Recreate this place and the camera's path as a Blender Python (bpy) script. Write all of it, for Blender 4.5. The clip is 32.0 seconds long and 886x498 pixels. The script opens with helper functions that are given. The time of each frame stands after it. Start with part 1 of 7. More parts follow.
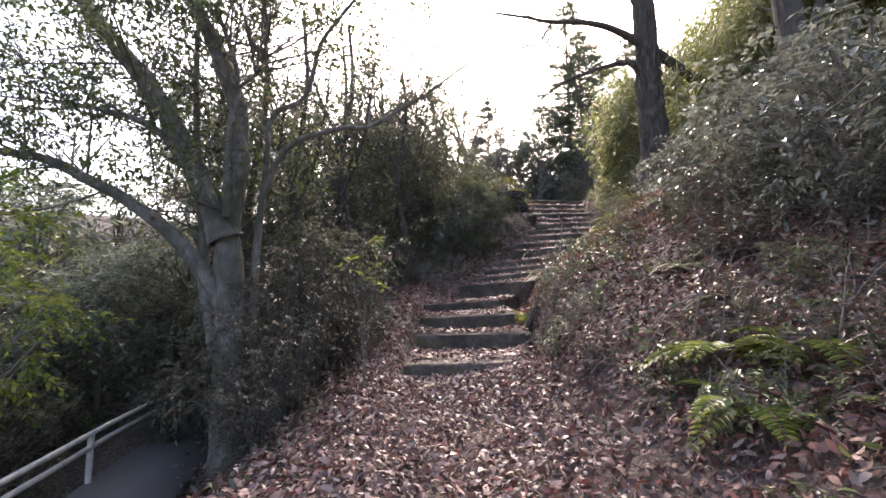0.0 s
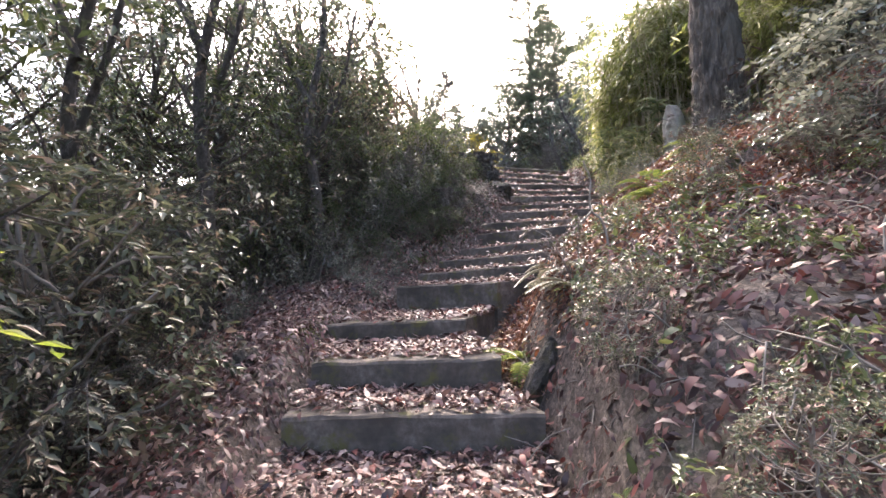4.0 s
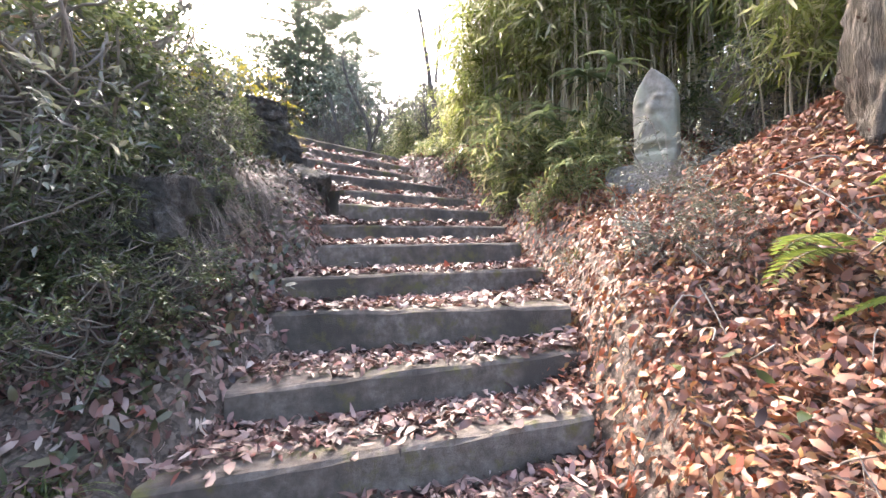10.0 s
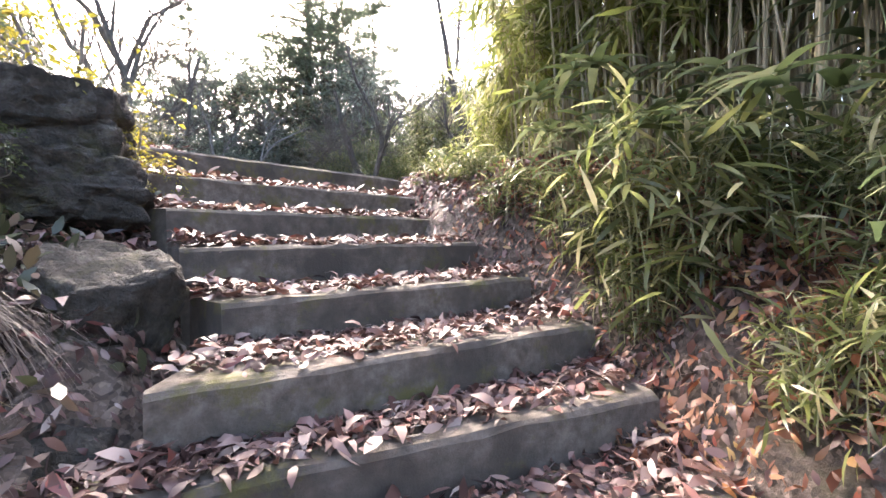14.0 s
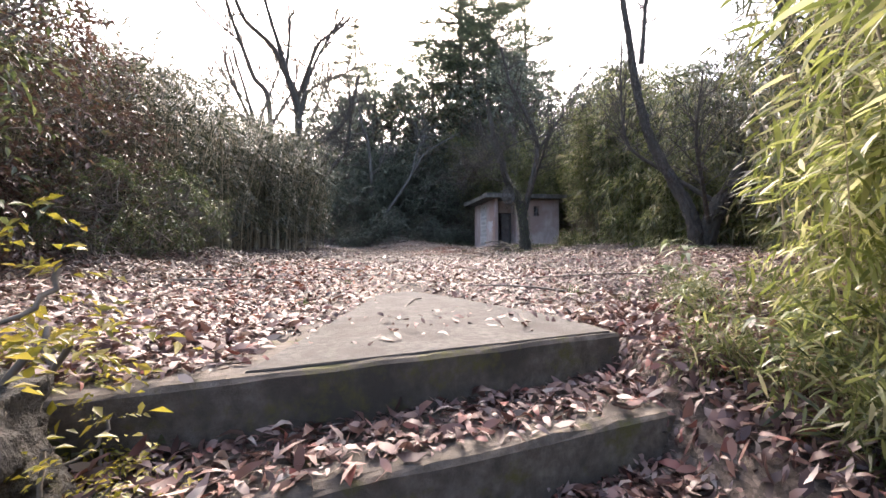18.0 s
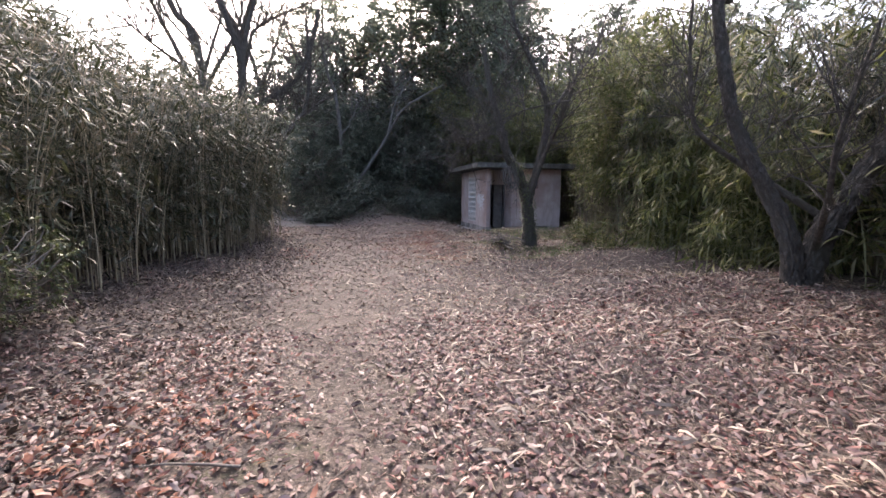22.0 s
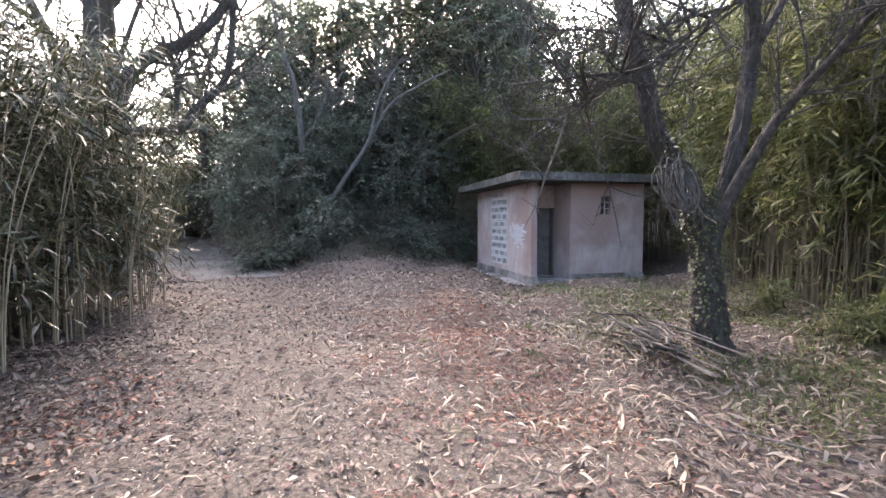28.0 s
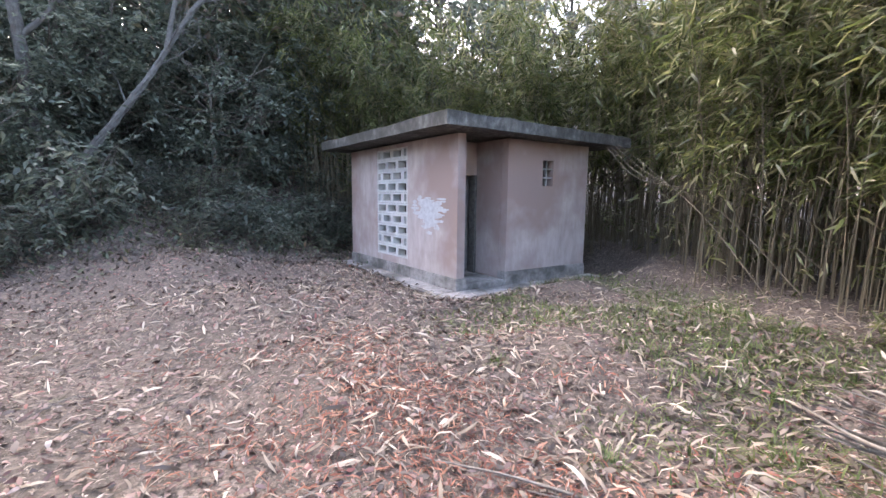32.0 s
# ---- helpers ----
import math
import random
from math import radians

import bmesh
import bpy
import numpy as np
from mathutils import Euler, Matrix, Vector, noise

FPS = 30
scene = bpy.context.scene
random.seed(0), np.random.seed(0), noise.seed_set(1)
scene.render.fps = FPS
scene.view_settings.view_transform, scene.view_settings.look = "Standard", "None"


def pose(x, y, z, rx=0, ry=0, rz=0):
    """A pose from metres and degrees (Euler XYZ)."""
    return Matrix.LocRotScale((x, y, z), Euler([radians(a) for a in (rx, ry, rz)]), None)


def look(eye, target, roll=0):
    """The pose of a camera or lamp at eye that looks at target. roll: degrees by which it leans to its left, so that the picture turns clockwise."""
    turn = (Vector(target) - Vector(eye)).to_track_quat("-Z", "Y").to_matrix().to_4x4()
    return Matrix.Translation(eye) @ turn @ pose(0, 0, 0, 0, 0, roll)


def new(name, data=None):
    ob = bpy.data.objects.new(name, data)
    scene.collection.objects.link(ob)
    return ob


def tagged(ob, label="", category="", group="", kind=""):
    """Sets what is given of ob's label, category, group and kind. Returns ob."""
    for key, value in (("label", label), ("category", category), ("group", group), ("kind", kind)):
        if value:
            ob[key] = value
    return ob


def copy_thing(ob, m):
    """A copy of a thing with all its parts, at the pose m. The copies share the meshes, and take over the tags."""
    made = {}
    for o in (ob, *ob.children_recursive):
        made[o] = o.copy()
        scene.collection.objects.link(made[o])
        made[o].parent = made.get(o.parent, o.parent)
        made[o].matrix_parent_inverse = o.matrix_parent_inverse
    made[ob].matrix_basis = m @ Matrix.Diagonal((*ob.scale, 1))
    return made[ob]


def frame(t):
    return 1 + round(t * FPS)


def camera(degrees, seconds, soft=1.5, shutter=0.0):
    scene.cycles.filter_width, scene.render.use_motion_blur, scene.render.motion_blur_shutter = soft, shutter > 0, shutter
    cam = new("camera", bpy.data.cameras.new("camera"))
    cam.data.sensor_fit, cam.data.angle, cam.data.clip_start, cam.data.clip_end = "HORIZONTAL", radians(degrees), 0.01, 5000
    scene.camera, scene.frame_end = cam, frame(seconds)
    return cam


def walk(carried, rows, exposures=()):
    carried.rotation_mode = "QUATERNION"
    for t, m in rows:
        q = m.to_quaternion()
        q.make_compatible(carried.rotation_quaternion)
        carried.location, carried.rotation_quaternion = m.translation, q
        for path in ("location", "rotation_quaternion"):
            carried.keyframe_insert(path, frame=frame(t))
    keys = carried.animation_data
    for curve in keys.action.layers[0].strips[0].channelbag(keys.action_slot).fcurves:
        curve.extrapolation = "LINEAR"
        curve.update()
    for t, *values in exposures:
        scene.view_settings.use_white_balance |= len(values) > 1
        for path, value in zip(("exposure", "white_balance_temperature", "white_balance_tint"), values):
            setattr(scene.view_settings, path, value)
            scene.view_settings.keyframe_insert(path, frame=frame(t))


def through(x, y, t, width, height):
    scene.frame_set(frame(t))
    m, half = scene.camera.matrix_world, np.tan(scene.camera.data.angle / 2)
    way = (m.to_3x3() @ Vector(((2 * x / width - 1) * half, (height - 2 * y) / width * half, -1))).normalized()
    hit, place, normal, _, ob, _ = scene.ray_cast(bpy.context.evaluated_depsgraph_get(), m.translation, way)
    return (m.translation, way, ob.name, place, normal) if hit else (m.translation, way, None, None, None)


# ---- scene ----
EXPO, SKY, SUN = 2.85, 0.15, 0.8
cam = camera(92.6, 32.0)
PATH = [
    (0, (0.145, 1.235, -2.283), (0.189, 3.224, -2.079), -0.9),
    (0.5, (0.194, 1.540, -2.271), (0.373, 3.523, -2.081), -0.4),
    (1, (0.284, 1.862, -2.222), (0.570, 3.836, -2.065), -0.3),
    (1.5, (0.308, 2.153, -2.246), (0.654, 4.120, -2.133), -0.5),
    (2, (0.351, 2.525, -2.237), (0.694, 4.493, -2.138), -0.8),
    (2.5, (0.395, 2.907, -2.211), (0.713, 4.879, -2.096), -0.7),
    (3, (0.404, 3.303, -2.193), (0.676, 5.280, -2.057), -0.5),
    (3.5, (0.434, 3.654, -2.128), (0.700, 5.631, -1.996), -0.3),
    (5.5, (0.495, 4.782, -1.965), (0.743, 6.763, -1.838), -1.1),
    (6, (0.577, 5.137, -1.871), (0.874, 7.113, -1.772), -1.0),
    (6.5, (0.598, 5.406, -1.806), (0.998, 7.365, -1.732), -0.8),
    (7, (0.589, 5.707, -1.771), (1.115, 7.635, -1.726), -0.9),
    (7.5, (0.651, 6.066, -1.689), (1.296, 7.959, -1.671), -0.9),
    (8, (0.672, 6.374, -1.592), (1.452, 8.216, -1.581), -0.7),
    (8.5, (0.667, 6.677, -1.426), (1.616, 8.438, -1.404), -0.6),
    (9, (0.804, 6.919, -1.411), (1.919, 8.579, -1.383), -0.4),
    (9.5, (0.875, 7.186, -1.372), (2.093, 8.772, -1.348), -0.5),
    (10, (0.972, 7.398, -1.224), (2.254, 8.933, -1.200), -0.4),
    (10.5, (1.184, 7.602, -1.202), (2.522, 9.089, -1.202), -0.4),
    (11, (1.355, 7.931, -1.172), (2.726, 9.386, -1.214), -0.4),
    (11.5, (1.546, 8.171, -1.042), (2.911, 9.631, -1.107), -0.4),
    (12, (1.761, 8.395, -0.854), (3.077, 9.900, -0.910), -0.5),
    (12.5, (1.944, 8.661, -0.800), (3.193, 10.223, -0.832), -0.6),
    (13, (2.073, 8.857, -0.697), (3.285, 10.448, -0.686), -1.2),
    (13.5, (2.244, 9.024, -0.636), (3.449, 10.620, -0.626), -1.2),
    (14, (2.318, 9.095, -0.566), (3.514, 10.698, -0.548), -1.4),
    (14.5, (2.380, 9.269, -0.523), (3.543, 10.896, -0.514), -1.3),
    (15, (2.457, 9.443, -0.345), (3.520, 11.137, -0.335), -1.2),
    (15.5, (2.636, 9.615, -0.217), (3.528, 11.405, -0.224), -0.8),
    (17.5, (2.734, 10.208, 0.219), (3.337, 12.115, 0.211), 0.0),
    (18, (2.793, 10.443, 0.345), (3.389, 12.351, 0.335), 0.0),
    (18.5, (2.956, 10.713, 0.434), (3.547, 12.623, 0.416), 0.1),
    (19, (2.930, 11.058, 0.582), (3.520, 12.968, 0.546), 0.1),
    (19.5, (3.079, 11.317, 0.713), (3.675, 13.225, 0.640), 0.1),
    (20, (3.182, 11.611, 0.917), (3.786, 13.514, 0.804), 0.0),
    (20.5, (3.191, 11.950, 1.029), (3.810, 13.844, 0.867), 0.1),
    (21, (3.364, 12.171, 1.111), (4.005, 14.054, 0.903), -0.0),
    (21.5, (3.496, 12.444, 1.350), (4.159, 14.316, 1.109), -0.1),
    (22, (3.448, 12.817, 1.394), (4.127, 14.681, 1.138), -0.0),
    (22.5, (3.546, 13.228, 1.365), (4.249, 15.083, 1.110), -0.1),
    (23, (3.641, 13.733, 1.385), (4.376, 15.577, 1.139), -0.1),
    (23.5, (3.754, 14.234, 1.425), (4.520, 16.066, 1.185), -0.0),
    (24, (3.899, 14.704, 1.450), (4.692, 16.527, 1.229), 0.0),
    (24.5, (4.028, 15.222, 1.453), (4.838, 17.040, 1.252), -0.0),
    (25, (4.148, 15.766, 1.461), (4.969, 17.582, 1.283), -0.1),
    (25.5, (4.226, 16.274, 1.451), (5.046, 18.091, 1.289), -0.0),
    (27.5, (4.532, 17.936, 1.467), (5.304, 19.777, 1.333), -0.3),
    (28, (4.657, 18.367, 1.460), (5.423, 20.210, 1.329), -0.4),
    (28.5, (4.671, 18.817, 1.451), (5.439, 20.659, 1.321), -0.3),
    (29, (4.755, 19.214, 1.402), (5.533, 21.052, 1.271), -0.3),
    (29.5, (4.824, 19.686, 1.409), (5.620, 21.516, 1.277), -0.2),
    (30, (4.933, 20.116, 1.413), (5.764, 21.930, 1.275), -0.2),
    (30.5, (5.062, 20.558, 1.417), (5.973, 22.331, 1.254), -0.1),
    (31, (5.211, 20.958, 1.404), (6.262, 22.646, 1.189), -0.1),
    (31.5, (5.437, 21.406, 1.391), (6.663, 22.966, 1.139), 0.1),
    (32, (5.629, 21.819, 1.413), (7.011, 23.244, 1.165), 0.6),
]
EXPOSURES = [(t, EXPO + e, 6550, 18 if 18.5 < t < 26 or t < 4 else 15) for t, e in ((0.0, -0.5), (1.0, -0.35), (2.0, -0.1), (3.0, 0.0), (6.0, 0.45), (7.0, 0.65), (8.0, 0.95), (9.0, 1.0), (11.0, 0.8), (13.0, 0.8), (15.0, 0.75), (18.0, -0.25), (19.0, -0.36), (21.0, -0.42), (22.0, -0.5), (23.0, -0.45), (25.0, -0.1), (28.0, 0.35), (30.0, 0.55), (31.0, 0.65), (32.0, 0.9))]
walk(cam, [(t, look(eye, target, roll)) for t, eye, target, roll in PATH], EXPOSURES)

# ---- world, sun ----
SUN_AZ, SUN_EL = 9.0, 40.0          # degrees to the right of +y, and above the horizon
world = bpy.data.worlds.new("sky")
scene.world = world
world.use_nodes = True
wn = world.node_tree.nodes
sky = wn.new("ShaderNodeTexSky")
sky.sky_type, sky.sun_disc = "NISHITA", False
sky.sun_elevation, sky.sun_rotation = radians(SUN_EL), radians(SUN_AZ)
sky.air_density, sky.dust_density, sky.ozone_density = 1.0, 6.0, 1.0
wn["Background"].inputs["Strength"].default_value = SKY
world.node_tree.links.new(sky.outputs[0], wn["Background"].inputs["Color"])
sun = new("sun", bpy.data.lights.new("sun", "SUN"))
sun.data.energy, sun.data.angle, sun.data.color = SUN, radians(12.0), (1.0, 0.95, 0.88)
sun.matrix_world = look((0, 0, 0), (-math.sin(radians(SUN_AZ)) * math.cos(radians(SUN_EL)),
                                   -math.cos(radians(SUN_AZ)) * math.cos(radians(SUN_EL)), -math.sin(radians(SUN_EL))))

# ---- materials ----


def nodes_of(name):
    m = bpy.data.materials.new(name)
    m.use_nodes = True
    return m, m.node_tree, m.node_tree.nodes["Principled BSDF"]


def ramp(nt, src, stops):
    r = nt.nodes.new("ShaderNodeValToRGB")
    while len(r.color_ramp.elements) < len(stops):
        r.color_ramp.elements.new(0.5)
    for el, (p, c) in zip(r.color_ramp.elements, stops):
        el.position, el.color = p, (*c, 1)
    nt.links.new(src, r.inputs[0])
    return r.outputs[0]


def noise_node(nt, scale, detail=5.0, rough=0.6, stretch=None, own=False):
    co = nt.nodes.new("ShaderNodeTexCoord")
    src = co.outputs["Object"] if own else None
    if not own:
        g = nt.nodes.new("ShaderNodeNewGeometry")
        src = g.outputs["Position"]
    if stretch:
        mp = nt.nodes.new("ShaderNodeMapping")
        mp.inputs["Scale"].default_value = stretch
        nt.links.new(src, mp.inputs[0])
        src = mp.outputs[0]
    n = nt.nodes.new("ShaderNodeTexNoise")
    n.inputs["Scale"].default_value, n.inputs["Detail"].default_value, n.inputs["Roughness"].default_value = scale, detail, rough
    nt.links.new(src, n.inputs["Vector"])
    return n.outputs["Fac"]


def blend(nt, fac, a, b, how="MIX"):
    m = nt.nodes.new("ShaderNodeMix")
    m.data_type, m.blend_type = "RGBA", how
    for sock, v in ((m.inputs[0], fac), (m.inputs[6], a), (m.inputs[7], b)):
        if isinstance(v, (int, float)):
            sock.default_value = v
        elif isinstance(v, tuple):
            sock.default_value = (*v, 1)
        else:
            nt.links.new(v, sock)
    return m.outputs[2]


def bump(nt, p, height, strength, dist=0.01):
    b = nt.nodes.new("ShaderNodeBump")
    b.inputs["Strength"].default_value, b.inputs["Distance"].default_value = strength, dist
    nt.links.new(height, b.inputs["Height"])
    nt.links.new(b.outputs[0], p.inputs["Normal"])


def surface(name, stops, scale, rough, bumps=(40, 0.4, 0.01), stain=None, stretch=None, own=False, moss=None):
    """A mineral or bark surface: fine grain in the given colours, and large stains over it."""
    m, nt, p = nodes_of(name)
    col = ramp(nt, noise_node(nt, scale, 8, 0.65, stretch, own), stops)
    if stain:
        col = blend(nt, ramp(nt, noise_node(nt, scale * 0.13, 4, 0.6, None, own), ((0.42, (0, 0, 0)), (0.62, (1, 1, 1)))), col, stain)
    if moss:
        col = blend(nt, ramp(nt, noise_node(nt, scale * 0.3, 6, 0.7, None, own), ((0.54, (0, 0, 0)), (0.66, (1, 1, 1)))), col, moss)
    nt.links.new(col, p.inputs["Base Color"])
    p.inputs["Roughness"].default_value = rough
    bump(nt, p, noise_node(nt, bumps[0], 6, 0.7, stretch, own), bumps[1], bumps[2])
    return m


def leaf_material(name, stops, rough=0.45, through=0.35, patch=None):
    """Leaves: a colour of its own for each leaf, drifting over the plant, and some light let through."""
    m, nt, p = nodes_of(name)
    g = nt.nodes.new("ShaderNodeNewGeometry")
    col = ramp(nt, g.outputs["Random Per Island"], stops)
    drift = noise_node(nt, 0.9, 3, 0.6)
    col = blend(
        nt, 1.0, col, ramp(nt, drift, ((0.35, (0.68, 0.68, 0.70)), (0.65, (1.0, 1.0, 0.95)))), "MULTIPLY")
    if patch:
        col = blend(nt, ramp(nt, noise_node(nt, patch[0], 3, 0.6), ((0.5, (0, 0, 0)), (0.62, (1, 1, 1)))), col, patch[1])
    nt.links.new(col, p.inputs["Base Color"])
    p.inputs["Roughness"].default_value = rough
    p.inputs["Specular IOR Level"].default_value = 0.5
    if through:
        tr = nt.nodes.new("ShaderNodeBsdfTranslucent")
        nt.links.new(col, tr.inputs["Color"])
        mx = nt.nodes.new("ShaderNodeMixShader")
        mx.inputs[0].default_value = through
        nt.links.new(p.outputs[0], mx.inputs[1])
        nt.links.new(tr.outputs[0], mx.inputs[2])
        nt.links.new(mx.outputs[0], nt.nodes["Material Output"].inputs["Surface"])
    return m




def leafy_earth():
    """Earth under broken leaves: small crumbs of leaf in many browns over dark soil."""
    m, nt, p = nodes_of("leafy_earth")
    g = nt.nodes.new("ShaderNodeNewGeometry")
    warp = nt.nodes.new("ShaderNodeTexNoise")
    warp.inputs["Scale"].default_value = 9
    nt.links.new(g.outputs["Position"], warp.inputs["Vector"])
    mixv = nt.nodes.new("ShaderNodeVectorMath")
    mixv.operation = "MULTIPLY_ADD"
    nt.links.new(warp.outputs["Color"], mixv.inputs[0])
    mixv.inputs[1].default_value = (0.035, 0.035, 0.035)
    nt.links.new(g.outputs["Position"], mixv.inputs[2])
    cols = []
    for sc in (42, 85):
        v = nt.nodes.new("ShaderNodeTexVoronoi")
        v.inputs["Scale"].default_value = sc
        nt.links.new(mixv.outputs[0], v.inputs["Vector"])
        sep = nt.nodes.new("ShaderNodeSeparateColor")
        nt.links.new(v.outputs["Color"], sep.inputs[0])
        cols.append((ramp(nt, sep.outputs[0], ((0.0, (0.020, 0.016, 0.012)), (0.4, (0.066, 0.047, 0.036)), (0.75, (0.13, 0.098, 0.076)), (0.96, (0.24, 0.186, 0.15)))), v.outputs["Distance"]))
    col = blend(nt, 0.5, cols[0][0], cols[1][0])
    col = blend(nt, ramp(nt, noise_node(nt, 1.3, 5, 0.65), ((0.40, (0, 0, 0)), (0.62, (0.45, 0.45, 0.45)))), col, (0.07, 0.056, 0.042))
    col = blend(nt, ramp(nt, noise_node(nt, 2.1, 6, 0.7), ((0.60, (0, 0, 0)), (0.72, (0.6, 0.6, 0.6)))), col, (0.10, 0.10, 0.045))
    nt.links.new(col, p.inputs["Base Color"])
    p.inputs["Roughness"].default_value = 0.9
    bump(nt, p, noise_node(nt, 60, 6, 0.7), 0.7, 0.012)
    return m


EARTH = leafy_earth()
CONCRETE = surface("old_concrete", ((0.3, (0.058, 0.046, 0.036)), (0.5, (0.118, 0.096, 0.077)), (0.72, (0.20, 0.167, 0.138))), 22, 0.92, (120, 0.6, 0.008), (0.055, 0.045, 0.036), moss=(0.095, 0.086, 0.028))
LANDING = surface("dark_trodden_concrete", ((0.3, (0.055, 0.05, 0.045)), (0.5, (0.10, 0.09, 0.08)), (0.72, (0.16, 0.145, 0.13))), 30, 0.93, (150, 0.7, 0.008), (0.07, 0.06, 0.052))
ROCK = surface("mossy_rock", ((0.3, (0.030, 0.025, 0.019)), (0.5, (0.078, 0.066, 0.053)), (0.70, (0.19, 0.17, 0.14))), 17, 0.93, (20, 1.0, 0.11), (0.05, 0.045, 0.038), moss=(0.08, 0.075, 0.035))
STELE = surface("grey_stone", ((0.3, (0.11, 0.10, 0.08)), (0.5, (0.195, 0.18, 0.15)), (0.72, (0.30, 0.28, 0.24))), 20, 0.9, (90, 0.4, 0.008), (0.22, 0.23, 0.17))
GRANITE = surface("speckled_granite", ((0.36, (0.07, 0.066, 0.06)), (0.5, (0.20, 0.19, 0.175)), (0.64, (0.36, 0.345, 0.32))), 75, 0.92, (130, 0.9, 0.012), (0.15, 0.145, 0.12))
PLASTER = surface("pink_grey_plaster", ((0.3, (0.38, 0.305, 0.275)), (0.5, (0.47, 0.39, 0.355)), (0.7, (0.55, 0.47, 0.435))), 7, 0.92, (150, 0.25, 0.004), (0.345, 0.245, 0.21), stretch=(1, 1, 0.30))
# inner plaster, darkened to paint the shade indoors; the door leaf shares it
PLASTER_SHADE = surface("shaded_plaster", ((0.3, (0.10, 0.09, 0.085)), (0.6, (0.17, 0.155, 0.145))), 6, 0.92, (150, 0.15, 0.004))
PLINTH = surface("plinth_concrete", ((0.3, (0.22, 0.195, 0.175)), (0.6, (0.38, 0.345, 0.315))), 18, 0.92, (110, 0.4, 0.006), (0.12, 0.11, 0.095))
ROOFCON = surface("weathered_roof_concrete", ((0.3, (0.05, 0.047, 0.040)), (0.5, (0.14, 0.132, 0.117)), (0.7, (0.30, 0.285, 0.255))), 11, 0.94, (50, 1.0, 0.03), (0.06, 0.056, 0.045), stretch=(1, 1, 0.6))
BLOCK = surface("pale_vent_block", ((0.3, (0.48, 0.46, 0.43)), (0.6, (0.62, 0.60, 0.57))), 20, 0.9, (120, 0.2, 0.004))
WHITEWASH = surface("white_paint_smear", ((0.3, (0.42, 0.40, 0.40)), (0.6, (0.58, 0.57, 0.57))), 16, 0.9, (90, 0.2, 0.003))
BARK = surface("grey_bark", ((0.32, (0.022, 0.017, 0.013)), (0.5, (0.088, 0.07, 0.054)), (0.68, (0.20, 0.168, 0.135))), 26, 0.94, (30, 1.0, 0.06), (0.10, 0.088, 0.07), stretch=(1, 1, 0.16))
SMOOTHBARK = surface("smooth_pale_bark", ((0.3, (0.07, 0.062, 0.05)), (0.5, (0.15, 0.135, 0.115)), (0.7, (0.26, 0.24, 0.205))), 13, 0.88, (30, 0.8, 0.02), (0.07, 0.068, 0.045), stretch=(1, 1, 0.5))
DARKBARK = surface("dark_cherry_bark", ((0.3, (0.026, 0.021, 0.018)), (0.5, (0.075, 0.064, 0.055)), (0.7, (0.165, 0.148, 0.13))), 24, 0.95, (32, 1.0, 0.05), (0.08, 0.073, 0.06), stretch=(1, 1, 0.6))
PALEBARK = surface("pale_dead_wood", ((0.3, (0.06, 0.054, 0.048)), (0.6, (0.135, 0.125, 0.112))), 14, 0.9, (40, 0.7, 0.015))
TWIG = surface("twig_wood", ((0.3, (0.09, 0.075, 0.06)), (0.6, (0.19, 0.165, 0.14))), 20, 0.9, (60, 0.4, 0.005))
CULM = surface("bamboo_culm", ((0.25, (0.08, 0.062, 0.036)), (0.5, (0.145, 0.115, 0.07)), (0.75, (0.25, 0.205, 0.135))), 6, 0.6, (60, 0.15, 0.003), stretch=(1, 1, 0.2))
CULM_GREEN = surface("green_bamboo_culm", ((0.25, (0.12, 0.13, 0.06)), (0.5, (0.20, 0.21, 0.11)), (0.75, (0.30, 0.29, 0.17))), 6, 0.55, (60, 0.15, 0.003), stretch=(1, 1, 0.2))
CULM_TAN = surface("straw_bamboo_culm", ((0.25, (0.17, 0.135, 0.085)), (0.5, (0.29, 0.24, 0.155)), (0.75, (0.44, 0.38, 0.26))), 6, 0.6, (60, 0.15, 0.003), stretch=(1, 1, 0.2))
ASPHALT = surface("path_asphalt", ((0.3, (0.05, 0.05, 0.05)), (0.6, (0.09, 0.088, 0.085))), 60, 0.95, (200, 0.4, 0.005))
TRACK = surface("trodden_track", ((0.3, (0.085, 0.076, 0.066)), (0.6, (0.15, 0.137, 0.122))), 9, 0.95, (70, 0.5, 0.01), (0.07, 0.058, 0.045))
RAILWOOD = surface("pale_rail", ((0.3, (0.33, 0.30, 0.26)), (0.6, (0.47, 0.44, 0.39))), 18, 0.7, (60, 0.2, 0.003))
DARKDOOR = surface("dark_void_door", ((0.3, (0.05, 0.045, 0.045)), (0.6, (0.09, 0.08, 0.08))), 12, 0.8, (60, 0.2, 0.003))

LITTER = leaf_material("fallen_leaf", ((0.0, (0.03, 0.017, 0.015)), (0.25, (0.09, 0.042, 0.035)), (0.47, (0.175, 0.092, 0.076)), (0.66, (0.25, 0.155, 0.132)), (0.80, (0.32, 0.235, 0.205)), (0.90, (0.22, 0.058, 0.042)), (0.98, (0.42, 0.34, 0.295))), 0.5, 0.14)
LITTER_RED = leaf_material("red_brown_fallen_leaf", ((0.0, (0.028, 0.014, 0.012)), (0.3, (0.075, 0.032, 0.026)), (0.55, (0.14, 0.062, 0.048)), (0.72, (0.19, 0.105, 0.086)), (0.85, (0.20, 0.048, 0.034)), (0.97, (0.28, 0.20, 0.17))), 0.62, 0.12)
